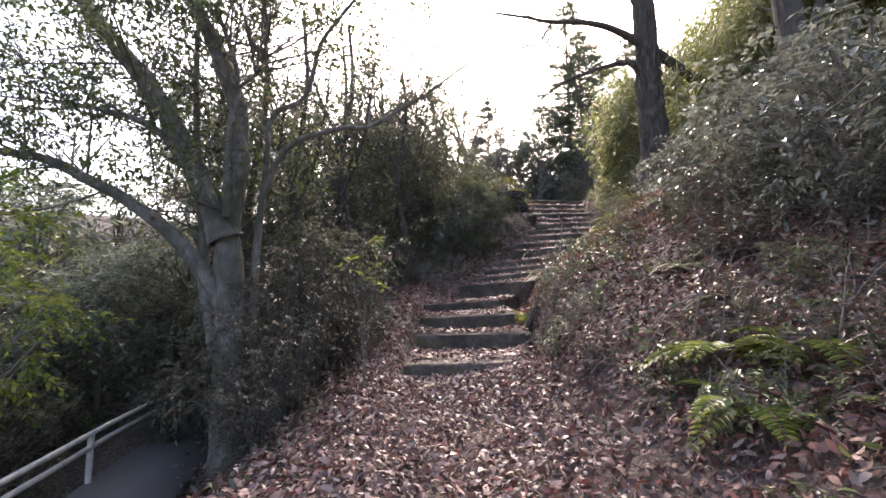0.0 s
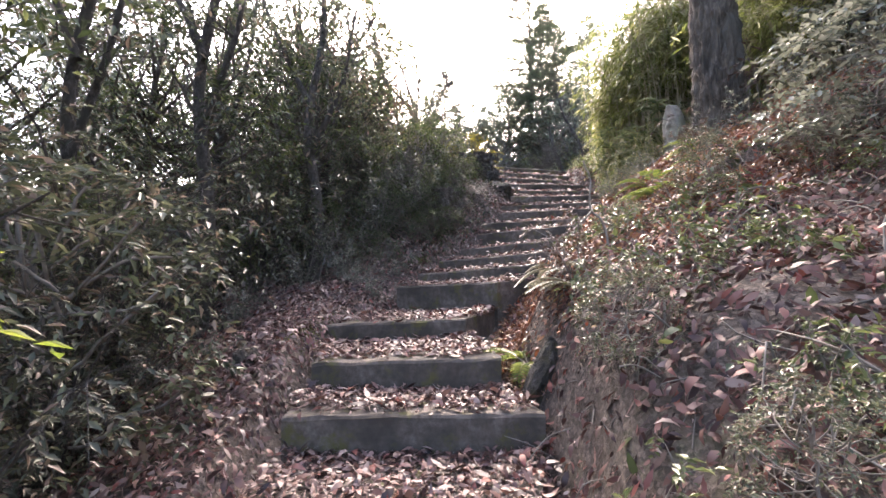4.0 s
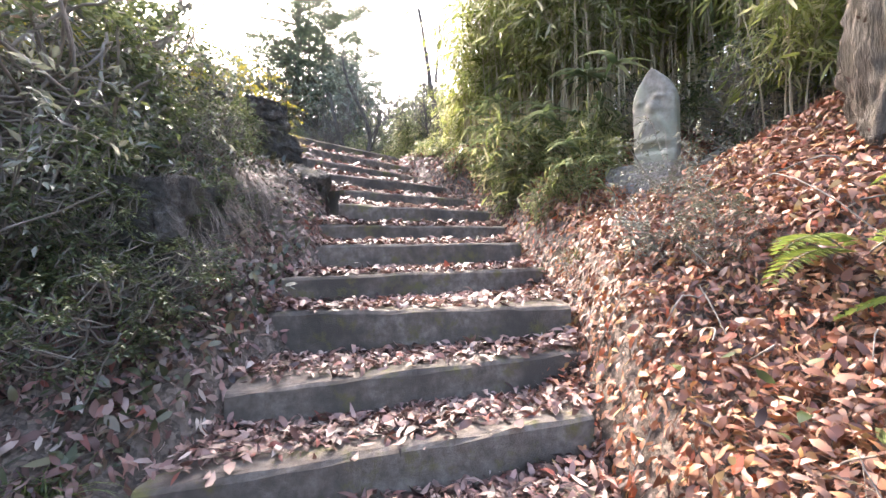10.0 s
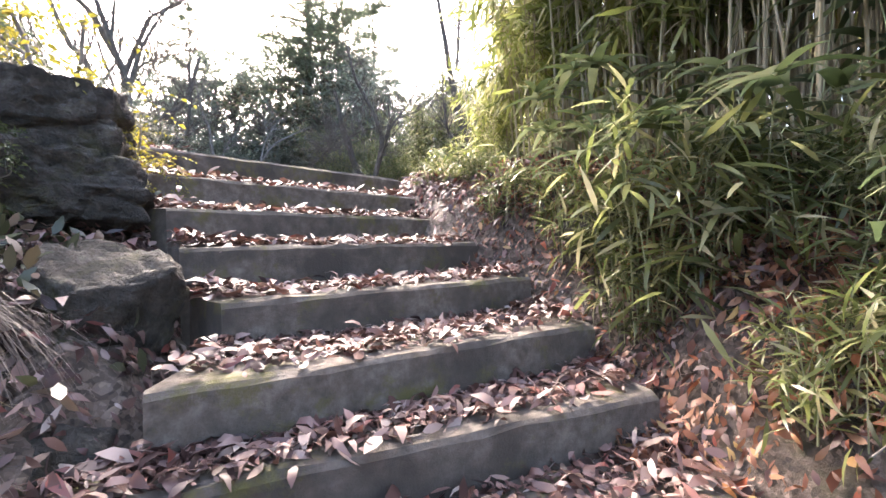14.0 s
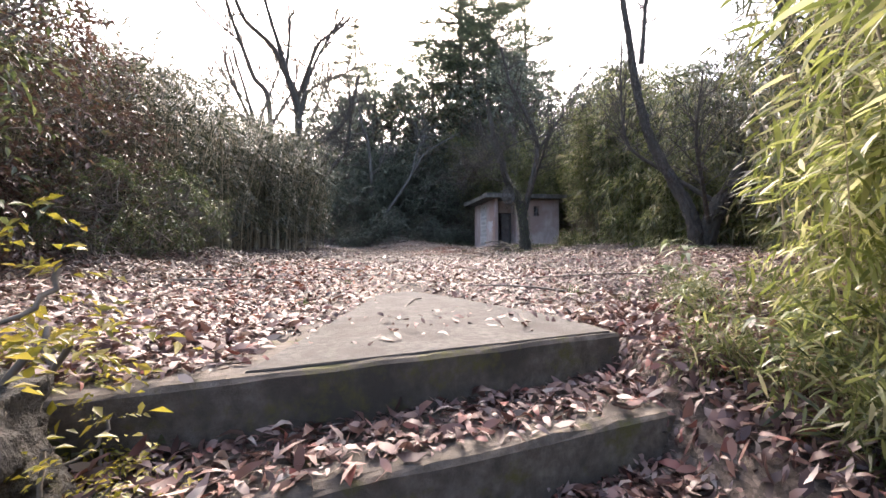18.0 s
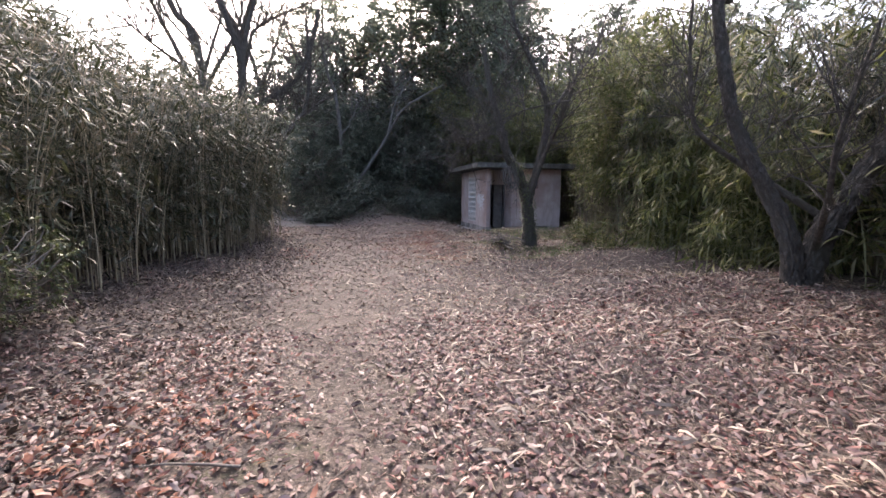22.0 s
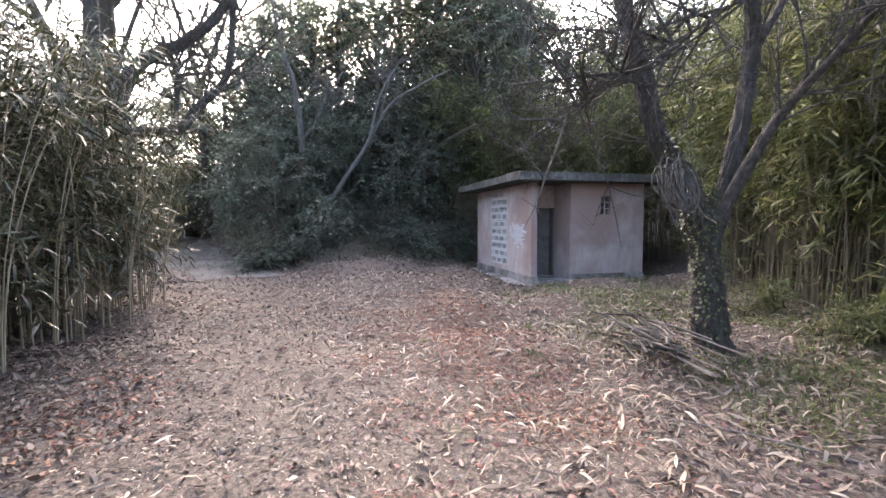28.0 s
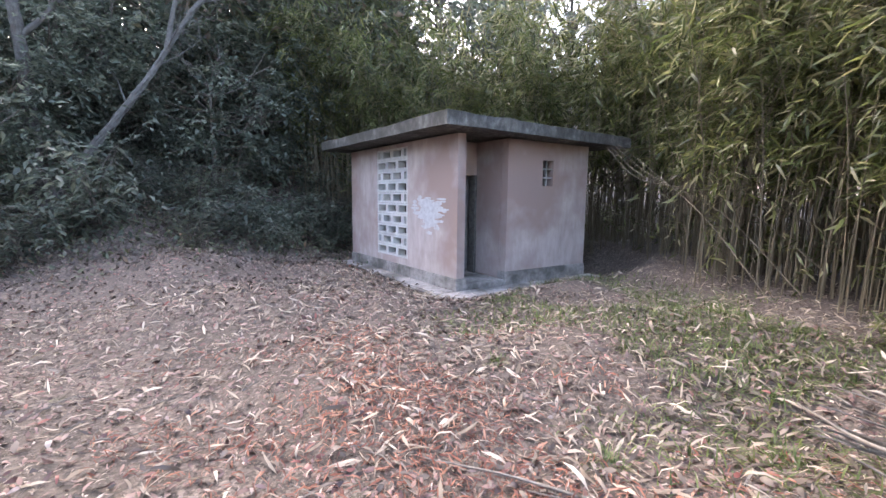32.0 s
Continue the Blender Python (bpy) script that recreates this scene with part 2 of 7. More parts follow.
LITTER_WARM = leaf_material("fresh_fallen_leaf", ((0.0, (0.07, 0.028, 0.018)), (0.25, (0.17, 0.062, 0.034)), (0.5, (0.27, 0.115, 0.062)), (0.72, (0.36, 0.20, 0.125)), (0.85, (0.32, 0.07, 0.027)), (0.97, (0.40, 0.26, 0.10))), 0.48, 0.18)
RUSTY = leaf_material("rust_red_needles", ((0.0, (0.10, 0.032, 0.02)), (0.4, (0.20, 0.066, 0.038)), (0.75, (0.30, 0.115, 0.065)), (0.95, (0.38, 0.20, 0.13))), 0.6, 0.15)
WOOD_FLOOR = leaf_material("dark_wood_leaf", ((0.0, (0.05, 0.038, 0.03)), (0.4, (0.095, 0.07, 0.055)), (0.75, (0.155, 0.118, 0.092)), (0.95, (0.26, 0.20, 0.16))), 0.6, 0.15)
CREEPER = leaf_material("bank_creeper", ((0.0, (0.035, 0.042, 0.022)), (0.35, (0.075, 0.085, 0.042)), (0.6, (0.12, 0.12, 0.07)), (0.75, (0.13, 0.075, 0.052)), (0.95, (0.22, 0.16, 0.11))), 0.38, 0.3)
BAMBOO_LITTER = leaf_material("dry_bamboo_leaf", ((0.0, (0.10, 0.07, 0.05)), (0.35, (0.22, 0.165, 0.12)), (0.7, (0.36, 0.285, 0.215)), (0.95, (0.50, 0.42, 0.33))), 0.5, 0.12)
LEAF_DARK = leaf_material("evergreen_leaf", ((0.0, (0.045, 0.056, 0.034)), (0.40, (0.11, 0.122, 0.07)), (0.72, (0.17, 0.18, 0.105)), (0.88, (0.20, 0.14, 0.10)), (0.97, (0.26, 0.20, 0.15))), 0.30, 0.45)
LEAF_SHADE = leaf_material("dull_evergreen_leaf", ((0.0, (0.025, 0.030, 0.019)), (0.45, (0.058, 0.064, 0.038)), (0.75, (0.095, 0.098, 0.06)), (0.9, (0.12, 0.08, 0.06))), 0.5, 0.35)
# glossy leaf; its base colour is also paled to paint in sky sheen
LEAF_SHEEN = leaf_material("glossy_sheen_leaf", ((0.0, (0.09, 0.098, 0.075)), (0.5, (0.19, 0.20, 0.15)), (0.9, (0.34, 0.34, 0.27))), 0.24, 0.35)
LEAF_MID = leaf_material("broad_leaf", ((0.0, (0.045, 0.062, 0.026)), (0.5, (0.095, 0.12, 0.048)), (0.9, (0.17, 0.19, 0.07))), 0.34, 0.42)
LEAF_BRIGHT = leaf_material("sunlit_leaf", ((0.0, (0.09, 0.13, 0.02)), (0.5, (0.18, 0.235, 0.04)), (0.9, (0.29, 0.32, 0.06))), 0.4, 0.55)
LEAF_YELLOW = leaf_material("yellowing_leaf", ((0.0, (0.16, 0.15, 0.02)), (0.5, (0.28, 0.25, 0.035)), (0.9, (0.36, 0.29, 0.05))), 0.45, 0.5)
LEAF_RED = leaf_material("reddish_leaf", ((0.0, (0.07, 0.04, 0.03)), (0.4, (0.12, 0.07, 0.05)), (0.75, (0.17, 0.10, 0.07)), (0.95, (0.09, 0.10, 0.05))), 0.35, 0.25)
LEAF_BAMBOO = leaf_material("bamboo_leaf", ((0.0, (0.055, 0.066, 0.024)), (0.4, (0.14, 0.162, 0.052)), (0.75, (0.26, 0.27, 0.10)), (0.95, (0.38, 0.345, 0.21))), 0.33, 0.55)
# bamboo leaf darkened: the thicket's shade is in the colour
LEAF_BAMBOO_DIM = leaf_material("shaded_bamboo_leaf", ((0.0, (0.026, 0.033, 0.015)), (0.4, (0.062, 0.070, 0.031)), (0.75, (0.115, 0.118, 0.06)), (0.95, (0.24, 0.20, 0.145))), 0.32, 0.32)
# bamboo leaf made lighter and yellower: sunlight is in the colour
LEAF_BAMBOO_SUN = leaf_material("sunlit_bamboo_leaf", ((0.0, (0.11, 0.130, 0.035)), (0.4, (0.22, 0.25, 0.065)), (0.75, (0.36, 0.37, 0.13)), (0.95, (0.50, 0.48, 0.30))), 0.3, 0.6)
# far foliage: leaf colour lightened, haze painted into it
LEAF_HAZED = leaf_material("hazed_wood_leaf", ((0.0, (0.09, 0.11, 0.085)), (0.5, (0.15, 0.175, 0.13)), (0.9, (0.23, 0.25, 0.185))), 0.38, 0.55)
LEAF_PINE = leaf_material("conifer_needle", ((0.0, (0.05, 0.07, 0.045)), (0.5, (0.085, 0.11, 0.065)), (0.9, (0.13, 0.155, 0.09))), 0.45, 0.45)
SASA = leaf_material("broad_bamboo_leaf", ((0.0, (0.06, 0.085, 0.03)), (0.5, (0.13, 0.165, 0.065)), (0.9, (0.25, 0.27, 0.14))), 0.32, 0.4)
MOSS = leaf_material("bright_moss", ((0.0, (0.06, 0.07, 0.012)), (0.5, (0.12, 0.125, 0.022)), (0.9, (0.19, 0.18, 0.04))), 0.7, 0.2)
FERN = leaf_material("fern_frond", ((0.0, (0.085, 0.12, 0.028)), (0.5, (0.16, 0.205, 0.042)), (0.9, (0.25, 0.27, 0.06))), 0.4, 0.5)
FERN_PALE = leaf_material("pale_fern_frond", ((0.0, (0.14, 0.135, 0.085)), (0.5, (0.23, 0.22, 0.15)), (0.9, (0.33, 0.31, 0.23))), 0.45, 0.4)
GRASS_DRY = leaf_material("dry_grass", ((0.0, (0.24, 0.18, 0.08)), (0.5, (0.40, 0.31, 0.15)), (0.9, (0.52, 0.43, 0.25))), 0.5, 0.35)
GRASS_PALE = leaf_material("withered_grass", ((0.0, (0.11, 0.085, 0.068)), (0.5, (0.20, 0.155, 0.125)), (0.9, (0.31, 0.245, 0.205))), 0.6, 0.3)
GRASS_GREEN = leaf_material("green_grass", ((0.0, (0.05, 0.08, 0.02)), (0.5, (0.10, 0.14, 0.035)), (0.9, (0.18, 0.20, 0.06))), 0.45, 0.4)
RNG = np.random.default_rng(7)

# ---- the lie of the land ----
LINE = np.array([(0.0, -30.0), (0.1, -6.0), (0.2, 1.2), (0.35, 5.2), (0.55, 6.9), (1.0, 7.95), (1.9, 8.85), (2.55, 9.4), (2.95, 10.1), (3.1, 10.9),
                 (3.3, 11.8), (4.0, 15.0), (5.0, 20.0), (5.4, 24.0), (4.6, 29.0), (3.0, 36.0), (-4.0, 70.0)])
LINE_Z = np.array([-5.0, -3.85, -3.33, -3.05, -2.50, -2.25, -1.68, -1.28, -0.95, -0.58, -0.10, 0.07, 0.10, 0.16, 0.30, 0.6, 2.0])
SEG = LINE[1:] - LINE[:-1]
SEG_L = np.hypot(*SEG.T)
ARC = np.r_[0, np.cumsum(SEG_L)]


def s_at(y):
    return float(np.interp(y, LINE[:, 1], ARC))


# heights beside the path, by distance to the right of its middle, at some places along it
SIDE_D = np.array([-40, -14, -8, -5.5, -3.6, -2.2, -1.3, -0.75, 0.0, 0.75, 0.95, 1.3, 2.2, 3.6, 5.5, 8, 14, 40])
SIDES = [
    (s_at(-6), (-6, -3, -1.9, -1.7, -1.45, -1, -0.14, 0, 0, 0.02, 0.085, 0.2, 0.8, 1.5, 2.2, 3, 4.5, 8)),
    (s_at(3.0), (-6, -3, -1.9, -1.7, -1.45, -1, -0.14, 0, 0, 0.03, 0.12, 0.32, 0.88, 1.6, 2.3, 3.2, 4.5, 8)),
    (s_at(4.6), (-6, -3, -1.9, -1.7, -1.4, -0.9, -0.13, 0, 0, 0.18, 0.47, 0.68, 1.02, 1.65, 2.3, 3.1, 4.3, 8)),
    (s_at(5.4), (-6, -3, -1.9, -1.7, -1.4, -0.9, -0.13, 0, 0, 0.14, 0.5, 0.88, 1.16, 1.65, 2.3, 3.1, 4.3, 8)),
    (s_at(6.5), (-6, -3, -2, -1.6, -1.1, -0.5, -0.08, 0, 0, 0.1, 0.36, 0.6, 1.05, 1.7, 2.2, 2.9, 3.5, 6)),
    (s_at(8.0), (-5, -3, -1.6, -0.9, -0.4, 0.05, 0.05, 0, 0, 0.05, 0.18, 0.33, 0.9, 1.3, 1.8, 2.4, 3, 5)),
    (s_at(8.6), (-4.5, -2.5, -1.2, -0.3, 0.275, 0.45, 0.345, 0.06, 0, 0.04, 0.09, 0.22, 0.85, 1.15, 1.65, 2.2, 2.75, 4.5)),
    (s_at(9.2), (-4, -2, -0.8, 0.3, 0.95, 0.85, 0.64, 0.12, 0, 0.08, 0.16, 0.3, 0.75, 1, 1.5, 2, 2.5, 4)),
    (s_at(10.4), (-3, -1.5, -0.2, 0.5, 0.72, 0.45, 0.22, 0.08, 0, 0.12, 0.275, 0.55, 0.8, 0.9, 1.2, 1.5, 2, 3)),
    (s_at(11.15), (-2.4, -1.2, -0.1, 0.41, 0.52, 0.36, 0.17, 0.07, 0, 0.16, 0.32, 0.40, 0.5, 0.6, 0.75, 0.95, 1.4, 2.4)),
    (s_at(11.6), (-2, -1, 0, 0.35, 0.38, 0.3, 0.14, 0.06, 0, 0.06, 0.09, 0.1, 0.3, 0.35, 0.4, 0.6, 1, 2)),
    (s_at(12.6), (-2, -1, -0.1, 0.15, 0.15, 0.1, 0.05, 0, 0, 0.03, 0.037, 0.05, 0.1, 0.15, 0.2, 0.3, 0.6, 1.5)),
    (s_at(21.5), (-2, -1, 0, 0.15, 0.1, 0.05, 0, 0, 0, 0, 0, 0, 0.04, 0.16, 0.26, 0.3, 0.5, 1.5)),
    (s_at(29), (0, 0.5, 0.3, 0.15, 0.05, 0, 0, 0, 0, 0, 0.054, 0.15, 0.3, 0.1, 0, 0.3, 1.5, 6)),
    (s_at(34), (3, 2, 1, 0.3, 0.1, 0, 0, 0, 0, 0.2, 0.416, 0.8, 1.6, 2.3, 3, 4, 6, 10)),
]
LOW_Y, LOW_X = [-3.0, 0.0, 2.5, 4.67, 6.08, 8.1], [-1.9, -1.9, -2.05, -2.45, -2.72, -2.95]
S_FOOT, S_HEAD = s_at(5.25), s_at(12.25)
SIDE_S = np.array([k for k, _ in SIDES])
SIDE_Z = np.array([v for _, v in SIDES])


def along(x, y):
    """Arc length along the path's middle line and distance to the right of it."""
    x, y = np.atleast_1d(np.asarray(x, float)), np.atleast_1d(np.asarray(y, float))
    best, s_out, d_out = np.full(x.shape, 1e18), np.zeros(x.shape), np.zeros(x.shape)
    for a, v, l, s0 in zip(LINE[:-1], SEG, SEG_L, ARC):
        u = np.clip(((x - a[0]) * v[0] + (y - a[1]) * v[1]) / l**2, 0, 1)
        dx, dy = x - a[0] - u * v[0], y - a[1] - u * v[1]
        q = dx * dx + dy * dy
        near = q < best
        best = np.where(near, q, best)
        s_out = np.where(near, s0 + u * l, s_out)
        d_out = np.where(near, np.sqrt(q) * np.where(v[0] * dy - v[1] * dx > 0, -1, 1), d_out)
    return s_out, d_out


def gz(x, y):
    """Height of the ground."""
    s, d = along(x, y)
    z = np.interp(s, ARC, LINE_Z)
    prof = np.array([np.interp(d, SIDE_D, v) for v in SIDE_Z])
    k = np.clip(np.searchsorted(SIDE_S, s) - 1, 0, len(SIDE_S) - 2)
    f = np.clip((s - SIDE_S[k]) / (SIDE_S[k + 1] - SIDE_S[k]), 0, 1)
    n = np.arange(len(s))
    z = z + prof[k, n] * (1 - f) + prof[k + 1, n] * f
    x, y = np.atleast_1d(np.asarray(x, float)), np.atleast_1d(np.asarray(y, float))
    rough = np.clip((np.abs(d) - 0.6) / 1.5, 0, 1)
    z = z + rough * (0.05 * np.sin(x * 2.1 + 1.3 * np.sin(y * 1.7)) + 0.04 * np.sin(y * 2.9 + x * 1.1)) + 0.012 * np.sin(5.3 * x + 2.2 * y)
    # bed of the stairs
    bed = np.clip((s - S_FOOT) / 0.4, 0, 1) * np.clip((S_HEAD - s) / 0.3, 0, 1) * np.clip((np.where(d > 0, 0.96 - 0.24 * np.clip((s - s_at(10.7)) / 0.5, 0, 1), 0.74) - np.abs(d)) / 0.2, 0, 1)
    z = z - 0.30 * bed
    # a dip before the stele, and the shelf of the lower path
    z = z - 0.06 * np.exp(-((x - 3.95) ** 2 + (y - 8.75) ** 2) / 0.55)
    shelf = np.clip(1 - (np.abs(x - np.interp(y, LOW_Y, LOW_X)) - 0.7) / 0.5, 0, 1) * (y < 9)
    z = z * (1 - shelf) + np.minimum(z, -4.02) * shelf
    # the wooded hill behind the hut
    z = z + np.clip((y - 32.5) * 0.16, 0, 9) * np.clip((x - 2.0) / 3.0, 0, 1)
    # the hut stands on a levelled pad
    hu, hv = 0.9817 * (x - 9.72) - 0.1903 * (y - 25.77), 0.1447 * (x - 9.72) + 0.9895 * (y - 25.77)
    out = np.hypot(np.maximum(np.abs(hu - 1.31) - 1.31, 0), np.maximum(np.abs(hv - 1.71) - 1.71, 0))
    pad = np.clip(1.4 - out / 0.9, 0, 1)
    return z * (1 - pad) + np.minimum(z, 0.07) * pad

# ---- builders ----


def np_mesh(name, verts, tris=None, quads=None, smooth=False):
    verts = np.asarray(verts, np.float32).reshape(-1, 3)
    tris = np.zeros((0, 3), np.int32) if tris is None else np.asarray(tris, np.int32).reshape(-1, 3)
    quads = np.zeros((0, 4), np.int32) if quads is None else np.asarray(quads, np.int32).reshape(-1, 4)
    me = bpy.data.meshes.new(name)
    me.vertices.add(len(verts))
    me.vertices.foreach_set("co", verts.ravel())
    me.loops.add(tris.size + quads.size)
    me.loops.foreach_set("vertex_index", np.r_[tris.ravel(), quads.ravel()])
    me.polygons.add(len(tris) + len(quads))
    me.polygons.foreach_set("loop_start", np.r_[np.arange(len(tris)) * 3, tris.size + np.arange(len(quads)) * 4].astype(np.int32))
    if smooth:
        me.polygons.foreach_set("use_smooth", np.ones(len(tris) + len(quads), bool))
    me.update(calc_edges=True)
    return me


def part(name, shape, material, parent=None, label=""):
    """Links a bmesh or a mesh as one object, under a thing where one is given."""
    if isinstance(shape, bmesh.types.BMesh):
        me = bpy.data.meshes.new(name)
        shape.to_mesh(me)
        shape.free()
    else:
        me = shape
    if not me.materials:
        me.materials.append(material)
    ob = new(name, me)
    ob.parent = parent
    return tagged(ob, label)


def thing(name, m, label, category, group="", kind=""):
    ob = new(name)
    ob.matrix_basis = m
    return tagged(ob, label, category, group, kind)


def unit(v):
    return v / (np.linalg.norm(v, axis=-1, keepdims=True) + 1e-9)


def leaves(c, d, up, length, width, fold=0.25, curl=0.0):
    """Folded, slightly curled leaves: two blades either side of a midrib. Returns verts and triangles."""
    n = len(c)
    d = unit(d)
    side = unit(np.cross(d, up))
    nor = np.cross(side, d)
    length, width = np.broadcast_to(length, n)[:, None], np.broadcast_to(width, n)[:, None]
    mid = c + d * length * 0.42 + nor * length * curl * 0.5
    v = np.stack([c, mid + side * width * 0.5 + nor * width * fold, c + d * length - nor * length * curl * 0.5, mid - side * width * 0.5 + nor * width * fold], 1)
    k = np.arange(n)[:, None] * 4
    t = np.stack([k + [0, 1, 2], k + [0, 2, 3]], 1)
    return v.reshape(-1, 3), t.reshape(-1, 3)


def long_leaves(c, d, up, length, width, curl=0.1, shape=(0.9, 0.8)):
    """Leaves with a rounded outline that bend along their length. Returns verts, triangles and quads."""
    n = len(c)
    d = unit(d)
    side = unit(np.cross(d, up))
    nor = np.cross(side, d)
    length, width, curl = np.broadcast_to(length, n)[:, None], np.broadcast_to(width, n)[:, None], np.broadcast_to(curl, n)[:, None]
    m1, m2 = c + d * length * 0.30 + nor * length * curl * 0.7, c + d * length * 0.66 + nor * length * curl * 0.6
    a, b = side * width * 0.5 * shape[0], side * width * 0.5 * shape[1]
    v = np.stack([c, m1 + a, m2 + b, c + d * length - nor * length * curl * 0.3, m2 - b, m1 - a], 1)
    k = np.arange(n)[:, None] * 6
    t = np.stack([k + [0, 5, 1], k + [2, 4, 3]], 1).reshape(-1, 3)
    return v.reshape(-1, 3), t, k + [1, 5, 4, 2]


def blades(c, d, length, width, droop, segs=3):
    """Arching grass blades or strap leaves, three segments each."""
    n = len(c)
    d = unit(d)
    side = unit(np.cross(d, np.array([0, 0, 1.0]) + 0 * d + 1e-3))
    length, width = np.broadcast_to(length, n)[:, None], np.broadcast_to(width, n)[:, None]
    rows = []
    for k in range(segs + 1):
        u = k / segs
        p = c + d * length * u + np.array([0, 0, -1.0]) * length * droop * u * u
        w = width * (1 - 0.92 * u) * (0.55 + 0.9 * min(u * 3, 1) * 0.5)
        rows += [p - side * w * 0.5, p + side * w * 0.5]
    v = np.stack(rows, 1)
    k = np.arange(n)[:, None] * (2 * segs + 2)
    q = np.stack([k + [2 * i, 2 * i + 1, 2 * i + 3, 2 * i + 2] for i in range(segs)], 1)
    return v.reshape(-1, 3), q.reshape(-1, 4)


def tube(points, radii, sides=7):
    """A round, tapering stem along points. Returns verts and quads."""
    p = np.asarray(points, float)
    r = np.broadcast_to(np.asarray(radii, float), len(p))
    tan = unit(np.gradient(p, axis=0))
    ref = np.array([0.31, 0.87, 0.13])
    a = unit(np.cross(tan, ref))
    b = np.cross(tan, a)
    ang = np.linspace(0, 2 * np.pi, sides, endpoint=False)
    v = p[:, None] + r[:, None, None] * (np.cos(ang)[None, :, None] * a[:, None] + np.sin(ang)[None, :, None] * b[:, None])
    i, j = np.meshgrid(np.arange(len(p) - 1), np.arange(sides), indexing="ij")
    j2 = (j + 1) % sides
    q = np.stack([i * sides + j, i * sides + j2, (i + 1) * sides + j2, (i + 1) * sides + j], -1).reshape(-1, 4)
    return v.reshape(-1, 3), q


class Heap:
    """Gathers verts and faces of many pieces into one mesh."""

    def __init__(self):
        self.v, self.t, self.q, self.n = [], [], [], 0

    def add(self, v, f):
        f = np.asarray(f)
        (self.t if f.shape[1] == 3 else self.q).append(f + self.n)
        self.v.append(v)
        self.n += len(v)
        return self

    def add2(self, v, t, q):
        self.t.append(t + self.n)
        self.q.append(q + self.n)
        self.v.append(v)
        self.n += len(v)

    def mesh(self, name, smooth=False):
        v = np.concatenate(self.v) if self.v else np.zeros((0, 3))
        return np_mesh(name, v, np.concatenate(self.t) if self.t else None, np.concatenate(self.q) if self.q else None, smooth)


def smooth_line(points, n):
    """Resamples a polyline with a Catmull-Rom curve."""
    p = np.asarray(points, float)
    ext = np.vstack([2 * p[0] - p[1], p, 2 * p[-1] - p[-2]])
    out = []
    for u in np.linspace(0, len(p) - 1, n):
        i = min(int(u), len(p) - 2)
        f = u - i
        a, b, c, d = ext[i], ext[i + 1], ext[i + 2], ext[i + 3]
        out.append(0.5 * (2 * b + (c - a) * f + (2 * a - 5 * b + 4 * c - d) * f**2 + (3 * b - a - 3 * c + d) * f**3))
    return np.array(out)


def limb(heap, points, r0, r1, sides=8, wobble=0.0, rng=RNG):
    line = smooth_line(points, max(6, 4 * len(points)))
    if wobble:
        line = line + np.cumsum(rng.normal(0, wobble, line.shape), 0) * np.linspace(0, 1, len(line))[:, None]
    heap.add(*tube(line, r0 + (r1 - r0) * np.linspace(0, 1, len(line)) ** 0.8, sides))
    return line


def sprout(heap, line, n, length, radius, rng, lift=0.3, start=0.3, depth=1, tips=None, sides=5):
    """Side branches off a limb, and twigs off those."""
    for _ in range(n):
        u = rng.uniform(start, 1.0)
        i = min(int(u * (len(line) - 1)), len(line) - 2)
        o = line[i]
        tan = line[i + 1] - line[i]
        d = unit(unit(tan) * 0.6 + rng.normal(0, 0.7, 3) + [0, 0, lift])
        l = length * rng.uniform(0.5, 1.1)
        k = np.linspace(0, 1, 6)[:, None]
        bend = rng.normal(0, 0.16, 3) * l
        br = o + d * l * k + bend * k**2 + np.r_[0, 0, 0.08] * l * k**2 + np.cumsum(rng.normal(0, 0.02 * l, (6, 3)), 0) * k
        heap.add(*tube(br, radius * (1 - 0.85 * k[:, 0]), sides))
        if tips is not None:
            tips.append(br[-3:])
        if depth > 1:
            sprout(heap, br, 4, length * 0.5, radius * 0.5, rng, lift, 0.25, depth - 1, tips, 4)


def ball(rng, n, lo=0.0):
    d = unit(rng.normal(0, 1, (n, 3)))
    return d * rng.uniform(lo, 1, (n, 1)) ** (1 / 3)


def spray_leaves(rng, c, twigs, per, reach, length, width, droop):
    """Leaves set alternately along short twigs that spread from a point. Returns verts and triangles, and the twig ends."""
    tw = unit(twigs)
    n = len(tw)
    ln = reach * rng.uniform(0.6, 1.4, (n, 1))
    u = (np.arange(per) + rng.uniform(0.2, 0.8, (n, per))) / per
    u = 0.15 + 0.9 * u
    p = c[:, None] + tw[:, None] * (ln * u)[..., None] + np.array([0, 0, -0.35 * droop]) * (ln * u**2)[..., None]
    side = unit(np.cross(tw, rng.normal(0, 0.35, (n, 3)) + [0, 0, 1.0]))
    sgn = np.where(np.arange(per) % 2, 1.0, -1.0)[None, :, None]
    d = tw[:, None] * 0.75 + side[:, None] * sgn + rng.normal(0, 0.28, (n, per, 3)) + [0, 0, -0.35 * droop]
    up = rng.normal(0, 0.42, (n, per, 3)) + [0, 0, 1.0]
    k = n * per
    size = length * rng.uniform(0.55, 1.25, k)
    return leaves(p.reshape(k, 3), d.reshape(k, 3), up.reshape(k, 3), size, size * width, 0.20, 0.10), p[:, -1]


